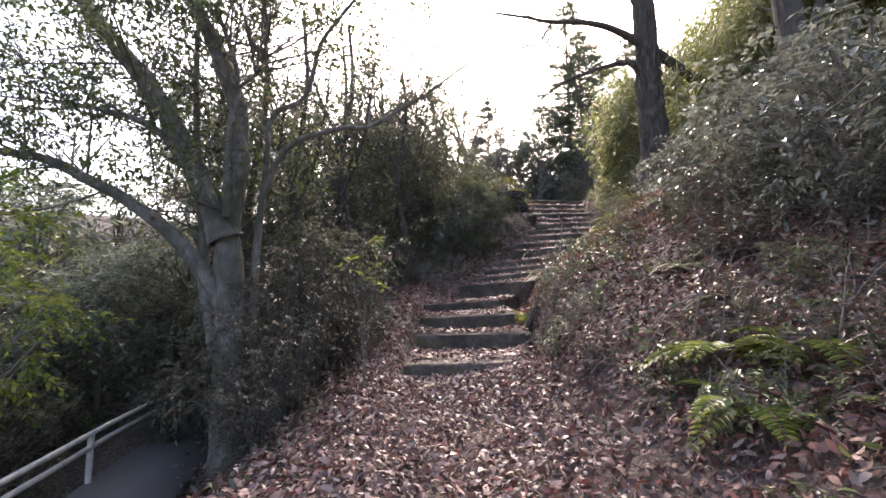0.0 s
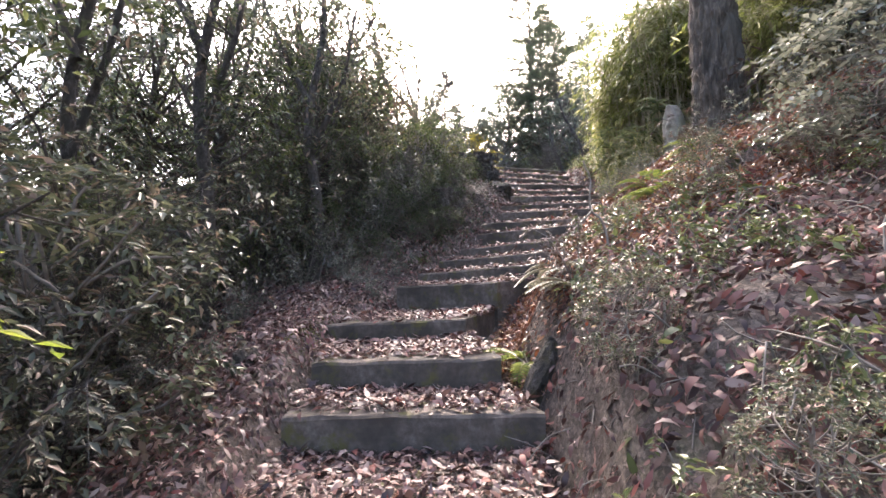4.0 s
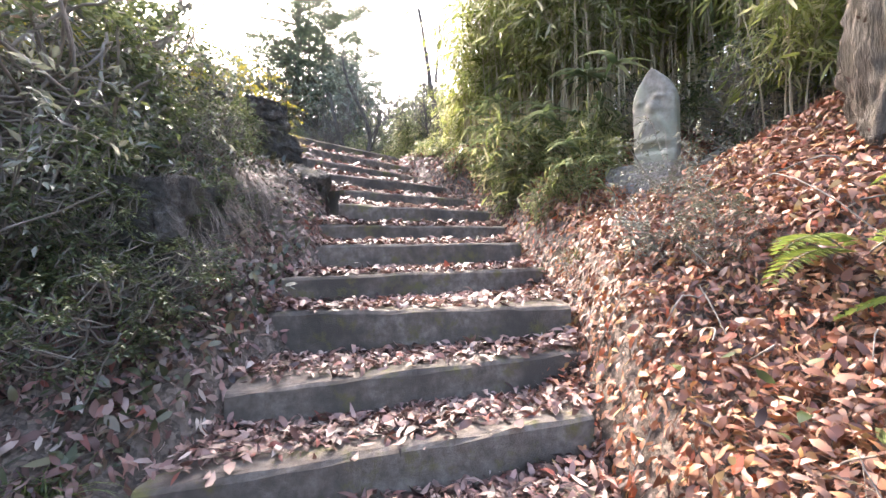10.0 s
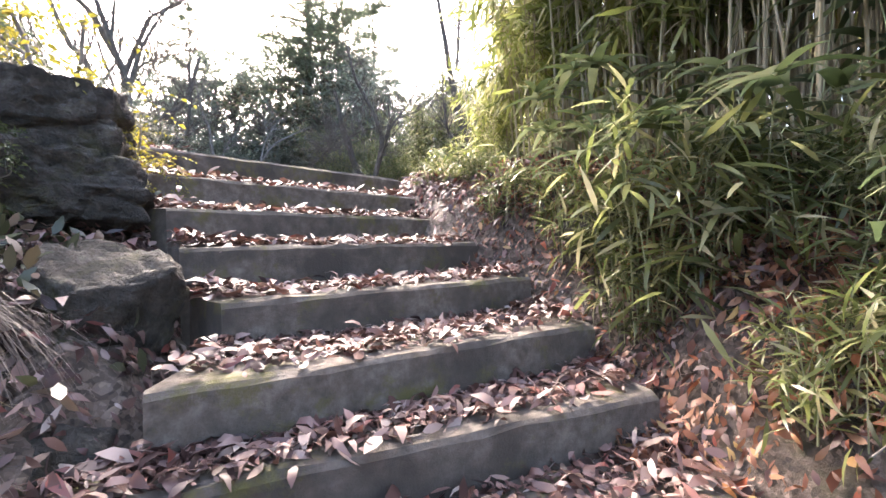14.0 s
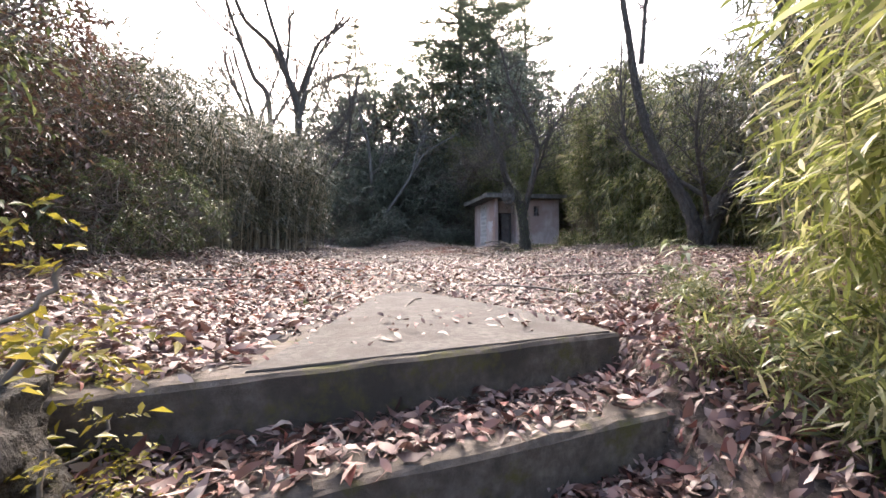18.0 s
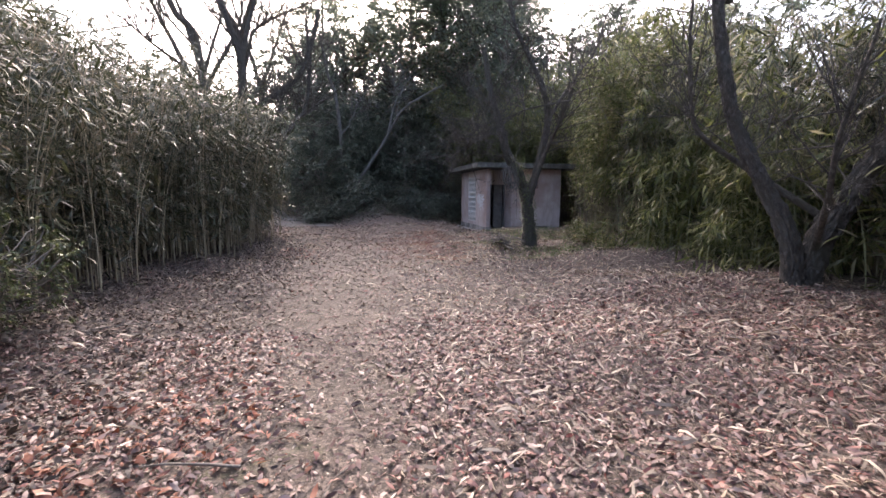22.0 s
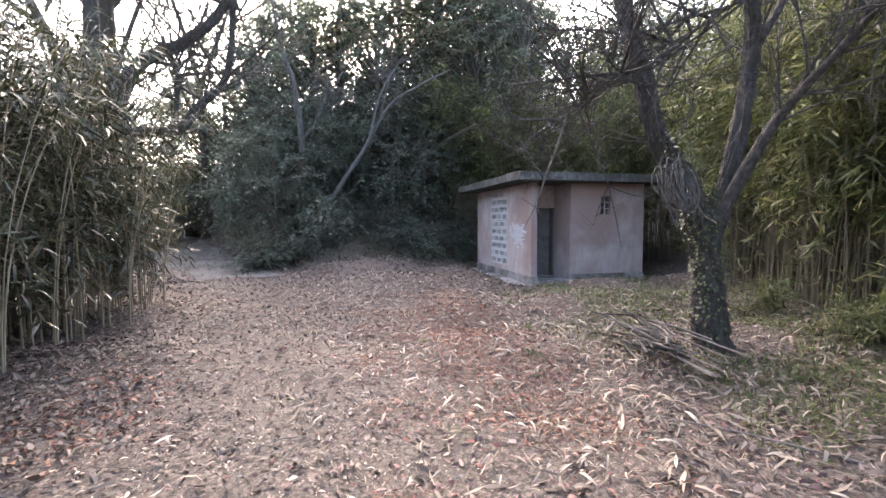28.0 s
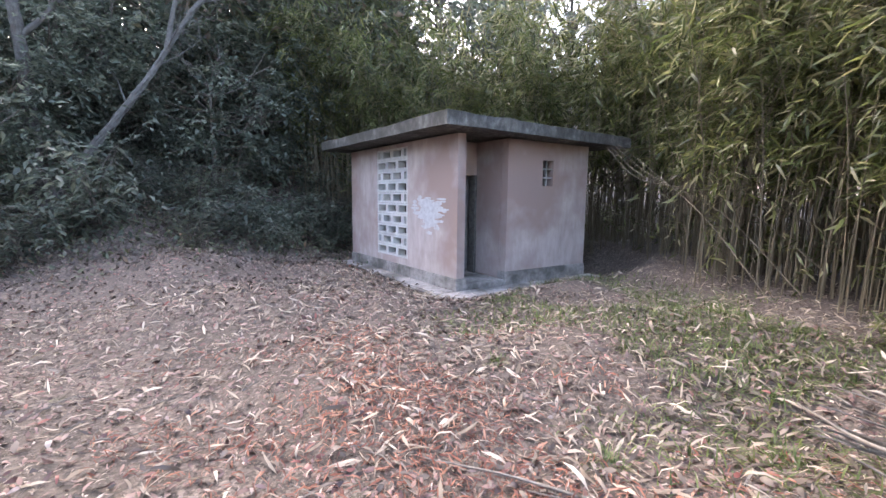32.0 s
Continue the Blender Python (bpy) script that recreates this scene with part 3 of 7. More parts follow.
def crown_clumps(rng, centre, size, clumps, per, clump_r, length, width, droop=0.3):
    """Leaves along twigs, in uneven sprays with gaps between them."""
    out = Heap()
    cc = centre + ball(rng, clumps, 0.25) * size
    for c in cc:
        n = max(3, int(per / 9 * rng.uniform(0.5, 1.5)))
        away = unit(c - centre + 1e-3)
        tw = rng.normal(0, 0.75, (n, 3)) + away * 0.5 + [0, 0, 0.1]
        v, _ = spray_leaves(rng, np.repeat(c[None], n, 0), tw, 9, clump_r * rng.uniform(0.8, 1.5), length, width, 1.0 + droop)
        out.add(*v)
    return out, cc


def branchy_shrub(name, at, seed, height, spread, stems, leaf_mat, bark, length, width, label, twigs=9, per=9, droop=1.0, r=0.011, low=0.2, group="", lean=(0, 0)):
    """An open shrub of arching stems, each with leafy side twigs."""
    rng = np.random.default_rng(seed)
    root = thing(name, pose(*at), label, "shrub", group)
    wood, leaf = Heap(), Heap()
    for k in range(stems):
        a = 2 * math.pi * (k + rng.uniform(-0.4, 0.4)) / stems
        out = np.array([math.cos(a), math.sin(a), 0]) * spread * rng.uniform(0.25, 1.1) + np.r_[lean, 0]
        h = height * rng.uniform(0.55, 1.1)
        u = np.linspace(0, 1, 8)[:, None]
        line = np.r_[rng.normal(0, 0.07, 2), -0.08] + np.array([0, 0, 1.0]) * h * (1.25 * u - 0.25 * droop * u**3) + out * u**1.5 + np.cumsum(rng.normal(0, 0.018 * height, (8, 3)), 0) * u
        wood.add(*tube(line, r * rng.uniform(0.7, 1.3) * (1.05 - 0.8 * u[:, 0]), 5))
        f = rng.uniform(low, 1.0, twigs)
        i = np.minimum((f * 7).astype(int), 6)
        o = line[i] + (line[i + 1] - line[i]) * (f * 7 - i)[:, None]
        tw = rng.normal(0, 0.7, (twigs, 3)) + unit(out + 1e-3) * 0.5 + [0, 0, 0.15]
        v, ends = spray_leaves(rng, o, tw, per, length * per * 0.42, length, width, droop)
        leaf.add(*v)
        for p, q in zip(o, ends):
            wood.add(*tube(np.array([p, (p + q) / 2 + [0, 0, 0.012], q]), [r * 0.32, r * 0.22, r * 0.1], 3))
    part("stem_stand", wood.mesh("stems", True), bark, root)
    part("foliage", leaf.mesh("foliage"), leaf_mat, root)
    return root


def leafy_tree(name, at, height, spread, leaf_mat, bark, seed, length, width=0.42, clumps=90, per=55, trunk_r=0.12, label="", lean=(0, 0), low=0.25, clump_r=0.45, group=""):
    """A broadleaved tree or tall shrub: trunk, limbs and an uneven crown."""
    rng = np.random.default_rng(seed)
    root = thing(name, pose(*at), label, "tree" if "tree" in name else "shrub", group)
    wood = Heap()
    top = np.array([lean[0], lean[1], height * 0.82])
    line = limb(wood, [(0, 0, -0.25), (lean[0] * 0.2, lean[1] * 0.2, height * 0.3), (lean[0] * 0.6, lean[1] * 0.6, height * 0.6), top], trunk_r, trunk_r * 0.3, 8, 0.03, rng)
    centre = np.array([lean[0] * 0.8, lean[1] * 0.8, height * (low + 1) / 2])
    crown, cc = crown_clumps(rng, centre, np.array([spread, spread, height * (1 - low) / 2]), clumps, per, clump_r, length, width)
    for c in cc[:: max(1, clumps // 34)]:
        k = np.argmin(np.abs(line[:, 2] - c[2] * 0.72))
        limb(wood, [line[k], (line[k] + c) / 2 + rng.normal(0, 0.12, 3) + [0, 0, -0.1], c], trunk_r * 0.3, 0.008, 5, 0.01, rng)
    part("trunk", wood.mesh("trunk", True), bark, root)
    part("crown", crown.mesh("crown"), leaf_mat, root)
    return root


def bamboo_clump(at, seed, culms, radius, height, leaf_mat, culm_mat, leaf_len=0.15, lean=(0, 0), leafy_from=0.35, per=9, culm_r=0.011, label="", sprays=10, droop=0.5, low=0.12):
    """A stand of thin bamboo: jointed culms that arch over, with drooping sprays of narrow leaves."""
    rng = np.random.default_rng(seed)
    root = thing("bamboo_clump", pose(*at), label, "bamboo", "bamboo thicket")
    stems, leafage = Heap(), Heap()
    for _ in range(culms):
        b = np.r_[ball(rng, 1)[0, :2] * radius, -0.15]
        h = height * rng.uniform(0.6, 1.1)
        a = np.r_[rng.normal(0, 0.10, 2) + np.array(lean) * rng.uniform(0.5, 1.3), 0] * h
        u = np.linspace(0, 1, 7)[:, None]
        line = b + np.array([0, 0, 1.0]) * h * u * (1 - 0.10 * u) + a * u**2.2
        r = culm_r * rng.uniform(0.6, 1.3)
        stems.add(*tube(line, r * (1.05 - 0.8 * u[:, 0]), 5))
        for s in range(int(sprays * rng.uniform(0.6, 1.3))):
            f = rng.uniform(leafy_from, 1.0) if rng.random() > low else rng.uniform(0.1, 1)
            i = min(int(f * 6), 5)
            o = line[i] + (line[i + 1] - line[i]) * (f * 6 - i)
            out = unit(np.r_[rng.normal(0, 1, 2), rng.uniform(-0.2, 0.6)])
            reach = rng.uniform(0.12, 0.42) * min(1, height / 3)
            tip = o + out * reach
            stems.add(*tube(np.array([o, (o + tip) / 2 + [0, 0, 0.03], tip]), [0.003, 0.002, 0.0012], 3))
            k = int(per * rng.uniform(0.6, 1.4))
            p = tip + rng.normal(0, 0.055, (k, 3)) - out * rng.uniform(0, 0.5, (k, 1)) * reach
            d = unit(out + rng.normal(0, 0.65, (k, 3)) + [0, 0, -droop])
            ln = leaf_len * rng.uniform(0.6, 1.3, k)
            leafage.add2(*long_leaves(p, d, rng.normal(0, 0.5, (k, 3)) + [0, 0, 1], ln, ln * 0.115, 0.09, (1.0, 0.8)))
    tagged(part("culm_stand", stems.mesh("culms", True), culm_mat, root), kind="stuff")
    part("foliage", leafage.mesh("foliage"), leaf_mat, root)
    return root


def fern(at, seed, fronds, size, mat, label, tilt=0.5):
    rng = np.random.default_rng(seed)
    h, rib = Heap(), Heap()
    for k in range(fronds):
        a = 2 * math.pi * k / fronds + rng.normal(0, 0.35)
        l = size * rng.uniform(0.7, 1.15)
        o = np.array([math.cos(a), math.sin(a), 0])
        u = np.linspace(0, 1, 15)[:, None]
        lift = rng.uniform(0.5, 0.95)
        line = o * l * u + np.array([0, 0, 1]) * l * (lift * u - (0.55 + tilt * 0.5) * u**2)
        rib.add(*tube(line, 0.004 * (1.1 - u[:, 0]), 3))
        tan = unit(np.gradient(line, axis=0))
        sd = unit(np.cross(tan, [0, 0, 1.0]))
        for i in range(3, 15):
            wl = l * 0.26 * math.sin(math.pi * (0.12 + 0.85 * i / 15)) + 0.01
            for sgn in (-1, 1):
                d = sd[i] * sgn + tan[i] * 0.45
                h.add(*leaves(line[i][None], d[None], np.array([[0, 0, 1.0]]), wl * rng.uniform(0.85, 1.1), l * 0.046, 0.1, 0.12))
                h.add(*leaves((line[i] + tan[i] * l * 0.03)[None], d[None], np.array([[0, 0, 1.0]]), wl * 0.95, l * 0.038, 0.1, 0.1))
    root = thing("fern", pose(*at), label, "fern")
    part("rib_spray", rib.mesh("rib_spray"), TWIG, root)
    part("foliage", h.mesh("foliage"), mat, root)
    return root


def tuft(at, seed, n, size, mat, label, spread=0.7, droop=0.45, width=0.006, name="grass_tuft", lean=(0, 0)):
    rng = np.random.default_rng(seed)
    d = np.c_[rng.normal(0, spread, (n, 2)) + np.array(lean), rng.uniform(0.5, 1.2, n)]
    c = np.c_[rng.normal(0, size * 0.13, (n, 2)), np.full(n, -0.02)]
    v, q = blades(c, d, size * rng.uniform(0.5, 1.2, n), width, droop, 4)
    ob = part(name, np_mesh(name, v, None, q), mat)
    ob.matrix_basis = pose(*at)
    return tagged(ob, label, "grass")


def rock(at, size, seed, label, name="rock", rot=0, mat=None, cuts=9, rough=0.13):
    rng = np.random.default_rng(seed)
    bm = bmesh.new()
    bmesh.ops.create_icosphere(bm, subdivisions=5 if min(size) > 0.2 else 4, radius=1)
    planes = [(unit(rng.normal(0, 1, 3) * [1, 1, 0.7]), rng.uniform(0.46, 0.74)) for _ in range(cuts)]
    for v in bm.verts:
        p = np.array(v.co)
        for nrm, dist in planes:
            over = p @ nrm - dist
            if over > 0:
                p = p - nrm * over * 0.97
        q = Vector(p)
        crack = max(0.0, 0.08 - abs(noise.noise(q * 2.2 + Vector((seed, 3, 0)))))
        p = p * (1 + rough * (noise.fractal(q * 3.1 + Vector((seed, 0, 0)), 0.75, 2.3, 7) * 0.6 + 0.3 * noise.cell(q * 3.3 + Vector((seed, 9, 0)))) - 0.9 * crack)
        v.co = Vector(p * np.array(size))
    for f in bm.faces:
        f.smooth = True
    ob = part(name, bm, mat or ROCK)
    ob.matrix_basis = pose(*at, 0, 0, rot)
    return tagged(ob, label, "rock")


def box(bm, lo, hi, bevel=0.0):
    r = bmesh.ops.create_cube(bm, size=1)
    vs = r["verts"]
    for v in vs:
        v.co = Vector([lo[k] + (v.co[k] + 0.5) * (hi[k] - lo[k]) for k in range(3)])
    if bevel:
        es = list({e for v in vs for e in v.link_edges})
        bmesh.ops.bevel(bm, geom=es, offset=bevel, segments=2, affect="EDGES")
    return bm


def prism(bm, outline, z0, z1, bevel=0.0):
    lo = [bm.verts.new((x, y, z0)) for x, y in outline]
    hi = [bm.verts.new((x, y, z1)) for x, y in outline]
    n = len(outline)
    fs = [bm.faces.new(hi), bm.faces.new(lo[::-1])]
    for i in range(n):
        fs.append(bm.faces.new((lo[i], lo[(i + 1) % n], hi[(i + 1) % n], hi[i])))
    bmesh.ops.recalc_face_normals(bm, faces=fs)
    if bevel:
        bmesh.ops.bevel(bm, geom=list({e for f in fs for e in f.edges}), offset=bevel, segments=2, affect="EDGES")
    return bm


def g1(x, y):
    return float(gz(x, y)[0])

# ---- ground ----


def axis(lo, hi, step, far):
    inner = np.arange(lo, hi, step)
    out = [hi]
    d = step
    while out[-1] < far:
        d *= 1.25
        out.append(out[-1] + d)
    left = [lo]
    d = step
    while left[-1] > -far:
        d *= 1.25
        left.append(left[-1] - d)
    return np.r_[left[::-1][:-1], inner, out]


gx, gy = axis(-5, 13.5, 0.10, 1500), axis(-1, 36, 0.10, 1500)
mx, my = np.meshgrid(gx, gy, indexing="ij")
hz = gz(mx.ravel(), my.ravel())
far_off = np.hypot(mx.ravel() - 4, my.ravel() - 14)
hz = np.where(far_off > 120, hz * np.clip(1 - (far_off - 120) / 600, 0.1, 1), hz)
HZ = hz.reshape(len(gx), len(gy))


def top_of_ground(x, y):
    """Height of the built ground sheet, between its grid points."""
    i = np.clip(np.searchsorted(gx, x) - 1, 0, len(gx) - 2)
    j = np.clip(np.searchsorted(gy, y) - 1, 0, len(gy) - 2)
    u, w = (x - gx[i]) / (gx[i + 1] - gx[i]), (y - gy[j]) / (gy[j + 1] - gy[j])
    return HZ[i, j] * (1 - u) * (1 - w) + HZ[i + 1, j] * u * (1 - w) + HZ[i, j + 1] * (1 - u) * w + HZ[i + 1, j + 1] * u * w


ii, jj = np.meshgrid(np.arange(len(gx) - 1), np.arange(len(gy) - 1), indexing="ij")
base_i = ii * len(gy) + jj
ground = part("ground", np_mesh("ground", np.c_[mx.ravel(), my.ravel(), hz], None, np.stack([base_i, base_i + len(gy), base_i + len(gy) + 1, base_i + 1], -1).reshape(-1, 4), True), EARTH)
tagged(ground, "brown earth under fallen leaves, rising to a clearing", "ground", kind="structure")

# a bare grey track that leaves the clearing under the trees
px_, py_ = np.meshgrid(np.linspace(-0.95, 0.95, 12), np.linspace(28.2, 56, 120), indexing="ij")
cx_ = np.interp(py_, (28, 30, 32, 35, 40, 46, 56), (4.4, 3.4, 2.7, 2.05, 0.9, -0.9, -3.2))
wd_ = 1 + 0.12 * np.sin(py_ * 1.9 + px_)
tx_ = cx_ + px_ * wd_
tz_ = top_of_ground(tx_.ravel(), py_.ravel()) + 0.02 - 0.05 * (np.abs(px_.ravel()) > 0.9)
ti, tj = np.meshgrid(np.arange(11), np.arange(119), indexing="ij")
tb = ti * 120 + tj
track = part("track", np_mesh("track", np.c_[tx_.ravel(), py_.ravel(), tz_], None, np.stack([tb, tb + 120, tb + 121, tb + 1], -1).reshape(-1, 4), True), TRACK)
tagged(track, "bare grey track leaving the clearing under the trees", "path", kind="structure")

# ---- concrete stairs: lip of each step, left end and right end ----
STEPS = [((-0.15, 5.32, -2.955), (0.88, 5.12, -2.92)), ((-0.06, 6.16, -2.765), (1.20, 5.92, -2.735)), ((0.0, 6.62, -2.60), (1.10, 6.33, -2.545)), ((-0.02, 7.36, -2.45), (1.03, 7.06, -2.395)),
         ((0.55, 8.28, -2.18), (1.42, 7.61, -2.13)), ((0.79, 8.64, -2.05), (1.89, 7.86, -1.965)), ((1.06, 8.90, -1.90), (2.36, 8.22, -1.805)), ((1.36, 9.15, -1.745), (2.63, 8.43, -1.645)),
         ((1.60, 9.60, -1.51), (2.74, 8.56, -1.475)), ((1.75, 9.66, -1.345), (3.26, 9.10, -1.32)), ((1.87, 9.94, -1.165), (3.37, 9.39, -1.145)), ((1.99, 10.16, -1.02), (3.58, 9.73, -1.0)),
         ((2.34, 10.20, -0.852), (3.71, 10.03, -0.845)), ((2.54, 10.50, -0.70), (3.82, 10.43, -0.685)), ((2.46, 10.78, -0.525), (3.84, 10.80, -0.515)), ((2.44, 11.01, -0.365), (3.90, 11.25, -0.35)),
         ((2.24, 11.33, -0.18), (3.92, 11.52, -0.18)), ((2.02, 11.58, 0.0), (3.98, 11.86, 0.0))]
stairs = thing("stairs", pose(0, 0, 0), "worn concrete outdoor steps strewn with leaves", "stairs", kind="structure")
for k, (a, b) in enumerate(STEPS):
    rng = np.random.default_rng(100 + k)
    za, zb = a[2], b[2]
    a, b = np.array(a[:2]), np.array(b[:2])
    if k + 1 < len(STEPS):
        a2, b2 = np.array(STEPS[k + 1][0][:2]), np.array(STEPS[k + 1][1][:2])
    else:
        a2, b2 = a + (0.12, 0.75), b + (0.0, 0.35)
    back = unit(np.array([-(b - a)[1], (b - a)[0]]))
    n = 15
    u = np.linspace(0, 1, n)
    z = za + (zb - za) * u
    lip = a + (b - a) * u[:, None]
    rear = a2 + (b2 - a2) * u[:, None] + back * 0.1
    jit = rng.normal(0, 0.004, n)
    prof = []
    for (off, dz) in ((0.0, -0.5), (0.0, -0.10), (0.0, -0.016), (0.012, -0.003), (0.03, 0.0)):
        prof.append(np.c_[lip + back * (off + jit)[:, None], z + dz + rng.normal(0, 0.003, n) * (dz > -0.2)])
    prof.append(np.c_[rear, z + 0.004])
    prof.append(np.c_[rear, z - 0.5])
    v = np.concatenate(prof)
    q = [(r * n + i, r * n + i + 1, (r + 1) * n + i + 1, (r + 1) * n + i) for r in range(len(prof) - 1) for i in range(n - 1)]
    bm = bmesh.new()
    vs = [bm.verts.new(p) for p in v]
    for f in q:
        bm.faces.new([vs[i] for i in f])
    bm.faces.new([vs[r * n] for r in range(len(prof))])
    bm.faces.new([vs[r * n + n - 1] for r in range(len(prof))][::-1])
    bmesh.ops.recalc_face_normals(bm, faces=bm.faces[:])
    part("step", bm, CONCRETE, stairs)
bm = prism(bmesh.new(), [(2.62, 11.70), (3.95, 11.875), (3.92, 12.35), (3.72, 13.1), (3.52, 13.62), (3.25, 13.45), (2.95, 12.6)], -0.3, 0.006, 0.003)
tagged(part("landing", bm, LANDING, stairs), "bare concrete landing at the head of the steps")
bm = prism(bmesh.new(), [(4.00, 11.92), (4.03, 11.56), (4.12, 11.57), (4.11, 11.94)], -0.8, -0.09, 0.015)
tagged(part("kerb_wall", bm, CONCRETE), "low concrete kerb wall beside the top steps", "kerb", kind="structure")

# ---- rocks of the left bank and along the steps ----
def slab(at, half, seed, label, rot=0, tilt=0, name="rock"):
    """A blocky quarried rock: a squared block with broken edges and a weathered face."""
    bm = bmesh.new()
    bmesh.ops.create_cube(bm, size=2)
    bmesh.ops.subdivide_edges(bm, edges=bm.edges[:], cuts=23, use_grid_fill=True)
    k = Vector((seed * 3.1, 0, 0))
    for v in bm.verts:
        p = v.co.copy()
        r = max(abs(p.x), abs(p.y), abs(p.z))
        round_off = p.normalized() * r * 1.25
        p = p.lerp(round_off, 0.10)
        q = Vector((p.x * half[0], p.y * half[1], p.z * half[2]))
        crack = max(0.0, 0.09 - abs(noise.noise(q * 6.0 + k * 2)))
        n = noise.fractal(q * 7.0 + k, 0.7, 2.2, 6) * 0.035 + 0.03 * noise.cell(q * 7 + k) - 0.35 * crack
        v.co = q + p.normalized() * n
    for f in bm.faces:
        f.smooth = True
    ob = part(name, bm, ROCK)
    ob.matrix_basis = pose(*at, tilt, 0, rot)
    return tagged(ob, label, "rock")


slab((2.0, 11.29, -0.05), (0.31, 0.20, 0.14), 3, "dark square-cut rock on top of the bank", -4, 4)
slab((2.02, 11.16, -0.30), (0.36, 0.21, 0.13), 4, "grey rock slab set under the dark one in the bank wall", 3)
rock((2.24, 10.62, -0.76), (0.25, 0.26, 0.26), 5, "lichen-spotted boulder at the edge of the steps", rot=40, cuts=13, rough=0.16)
rock((2.05, 10.38, -0.98), (0.24, 0.2, 0.16), 6, "low mossy rock at the foot of the bank", rot=-20)
slab((1.38, 9.83, -1.18), (0.36, 0.10, 0.30), 16, "dark rock face in the bank beside the steps", 51, -6)
slab((1.78, 10.14, -1.05), (0.22, 0.10, 0.17), 17, "dark rock face in the bank beside the steps", 42, -6)
rock((1.02, 5.06, -3.12), (0.12, 0.10, 0.10), 7, "small dark stone beside the lowest step", "stone", 10)
rock((-0.42, 6.75, -2.62), (0.11, 0.09, 0.11), 8, "dark stone half sunk in leaves", "stone", 60)
rock((3.66, 9.00, -1.0), (0.15, 0.12, 0.08), 9, "dull stone in the leafy bank", "stone", 15)
rock((4.45, 8.45, -0.62), (0.15, 0.13, 0.17), 10, "small weathered stone beside the stele", "stone", 0, STELE)
rock((4.12, 10.95, -0.42), (0.22, 0.42, 0.24), 11, "dark stone of the low wall under the bamboo", "rock", 10)
rock((4.05, 10.25, -0.60), (0.20, 0.34, 0.22), 12, "dark stone of the low wall under the bamboo", "rock", -15)
rock((1.36, 6.22, -2.62), (0.20, 0.18, 0.22), 13, "mossy boulder under the ferns", "rock", 33)

# ---- stone stele ----


def stele(at, rot):
    w, h, t = 0.145, 0.665, 0.065
    nx, nz = 30, 60
    v, q = [], []
    for side in (1, -1):
        for j in range(nz + 1):
            f = j / nz
            half = w * (1.0 - 0.06 * (1 - f)) * (1 if f < 0.62 else math.cos((f - 0.62) / 0.38 * math.pi / 2) ** 0.75)
            half = max(half, 0.004)
            for i in range(nx + 1):
                g = i / nx * 2 - 1
                x, z = g * half, f * h
                y = t * (1 - 0.35 * abs(g) ** 6)
                if side == 1:
                    head = math.exp(-((x / 0.042) ** 2 + ((f - 0.60) / 0.062) ** 2) ** 1.6)
                    knobs = sum(math.exp(-(((x - kx) / 0.022) ** 2 + ((f - kf) / 0.026) ** 2)) for kx, kf in ((-0.085, 0.665), (0.03, 0.70), (0.075, 0.69)))
                    torso = math.exp(-((x / (0.055 + 0.06 * max(0, 0.5 - f))) ** 2 + ((f - 0.42) / 0.13) ** 2) ** 2)
                    arms = sum(math.exp(-(((x - sx * (0.085 - 0.25 * (f - 0.34))) / 0.020) ** 2 + ((f - 0.40) / 0.11) ** 2) ** 1.5) for sx in (-1, 1))
                    legs = sum(math.exp(-(((x - sx * 0.055) / 0.062) ** 2 + ((f - 0.245) / 0.045) ** 2) ** 1.4) for sx in (-1, 1))
                    folds = 0.006 * math.sin(f * 150 + 9 * math.sin(x * 36)) * (1 if 0.145 < f < 0.30 and abs(x) < 0.125 else 0)
                    foot = 1 / (1 + math.exp((f - 0.125) * 140))
                    y += 0.034 * head + 0.014 * knobs + 0.020 * torso + 0.016 * arms + 0.024 * legs + folds + 0.020 * foot + 0.006 * foot * noise.noise(Vector((x * 60, z * 60, 3)))
                y += 0.004 * noise.noise(Vector((x * 14, z * 14, side)))
                v.append((x, -y * side, z))
    m = (nx + 1) * (nz + 1)
    for s in (0, 1):
        for j in range(nz):
            for i in range(nx):
                k = s * m + j * (nx + 1) + i
                q.append((k, k + 1, k + nx + 2, k + nx + 1) if s == 0 else (k, k + nx + 1, k + nx + 2, k + 1))
    for j in range(nz):
        for i, flip in ((0, 1), (nx, 0)):
            k = j * (nx + 1) + i
            q.append((k, k + nx + 1, m + k + nx + 1, m + k) if flip else (k, m + k, m + k + nx + 1, k + nx + 1))
    for i in range(nx):
        k = nz * (nx + 1) + i
        q.append((k, k + 1, m + k + 1, m + k))
    ob = part("stone_stele", np_mesh("stone_stele", v, None, q, True), STELE)
    ob.matrix_basis = pose(*at, 3, 0, rot)
    return tagged(ob, "upright pointed grey stone with a worn carved relief", "stele")


stele((4.02, 8.70, -0.62), -86)
bm = bmesh.new()
box(bm, (-0.225, -0.16, -0.14), (0.225, 0.16, 0.10), 0.012)
ob = part("stone_plinth", bm, GRANITE)
ob.matrix_basis = pose(3.99, 8.77, -0.72, 0, 0, -86)
tagged(ob, "rough-cut grey stone block carrying the stele", "plinth")

# ---- the hut ----
HUT = np.array([9.72, 25.77])
E_U, E_V = unit(np.array([2.58, -0.50])), unit(np.array([0.50, 3.42]))
W_U, W_V, Z0, Z1 = 2.62, 3.42, 0.10, 2.24


def hut_xy(u, v):
    return tuple(HUT + E_U * u + E_V * v)


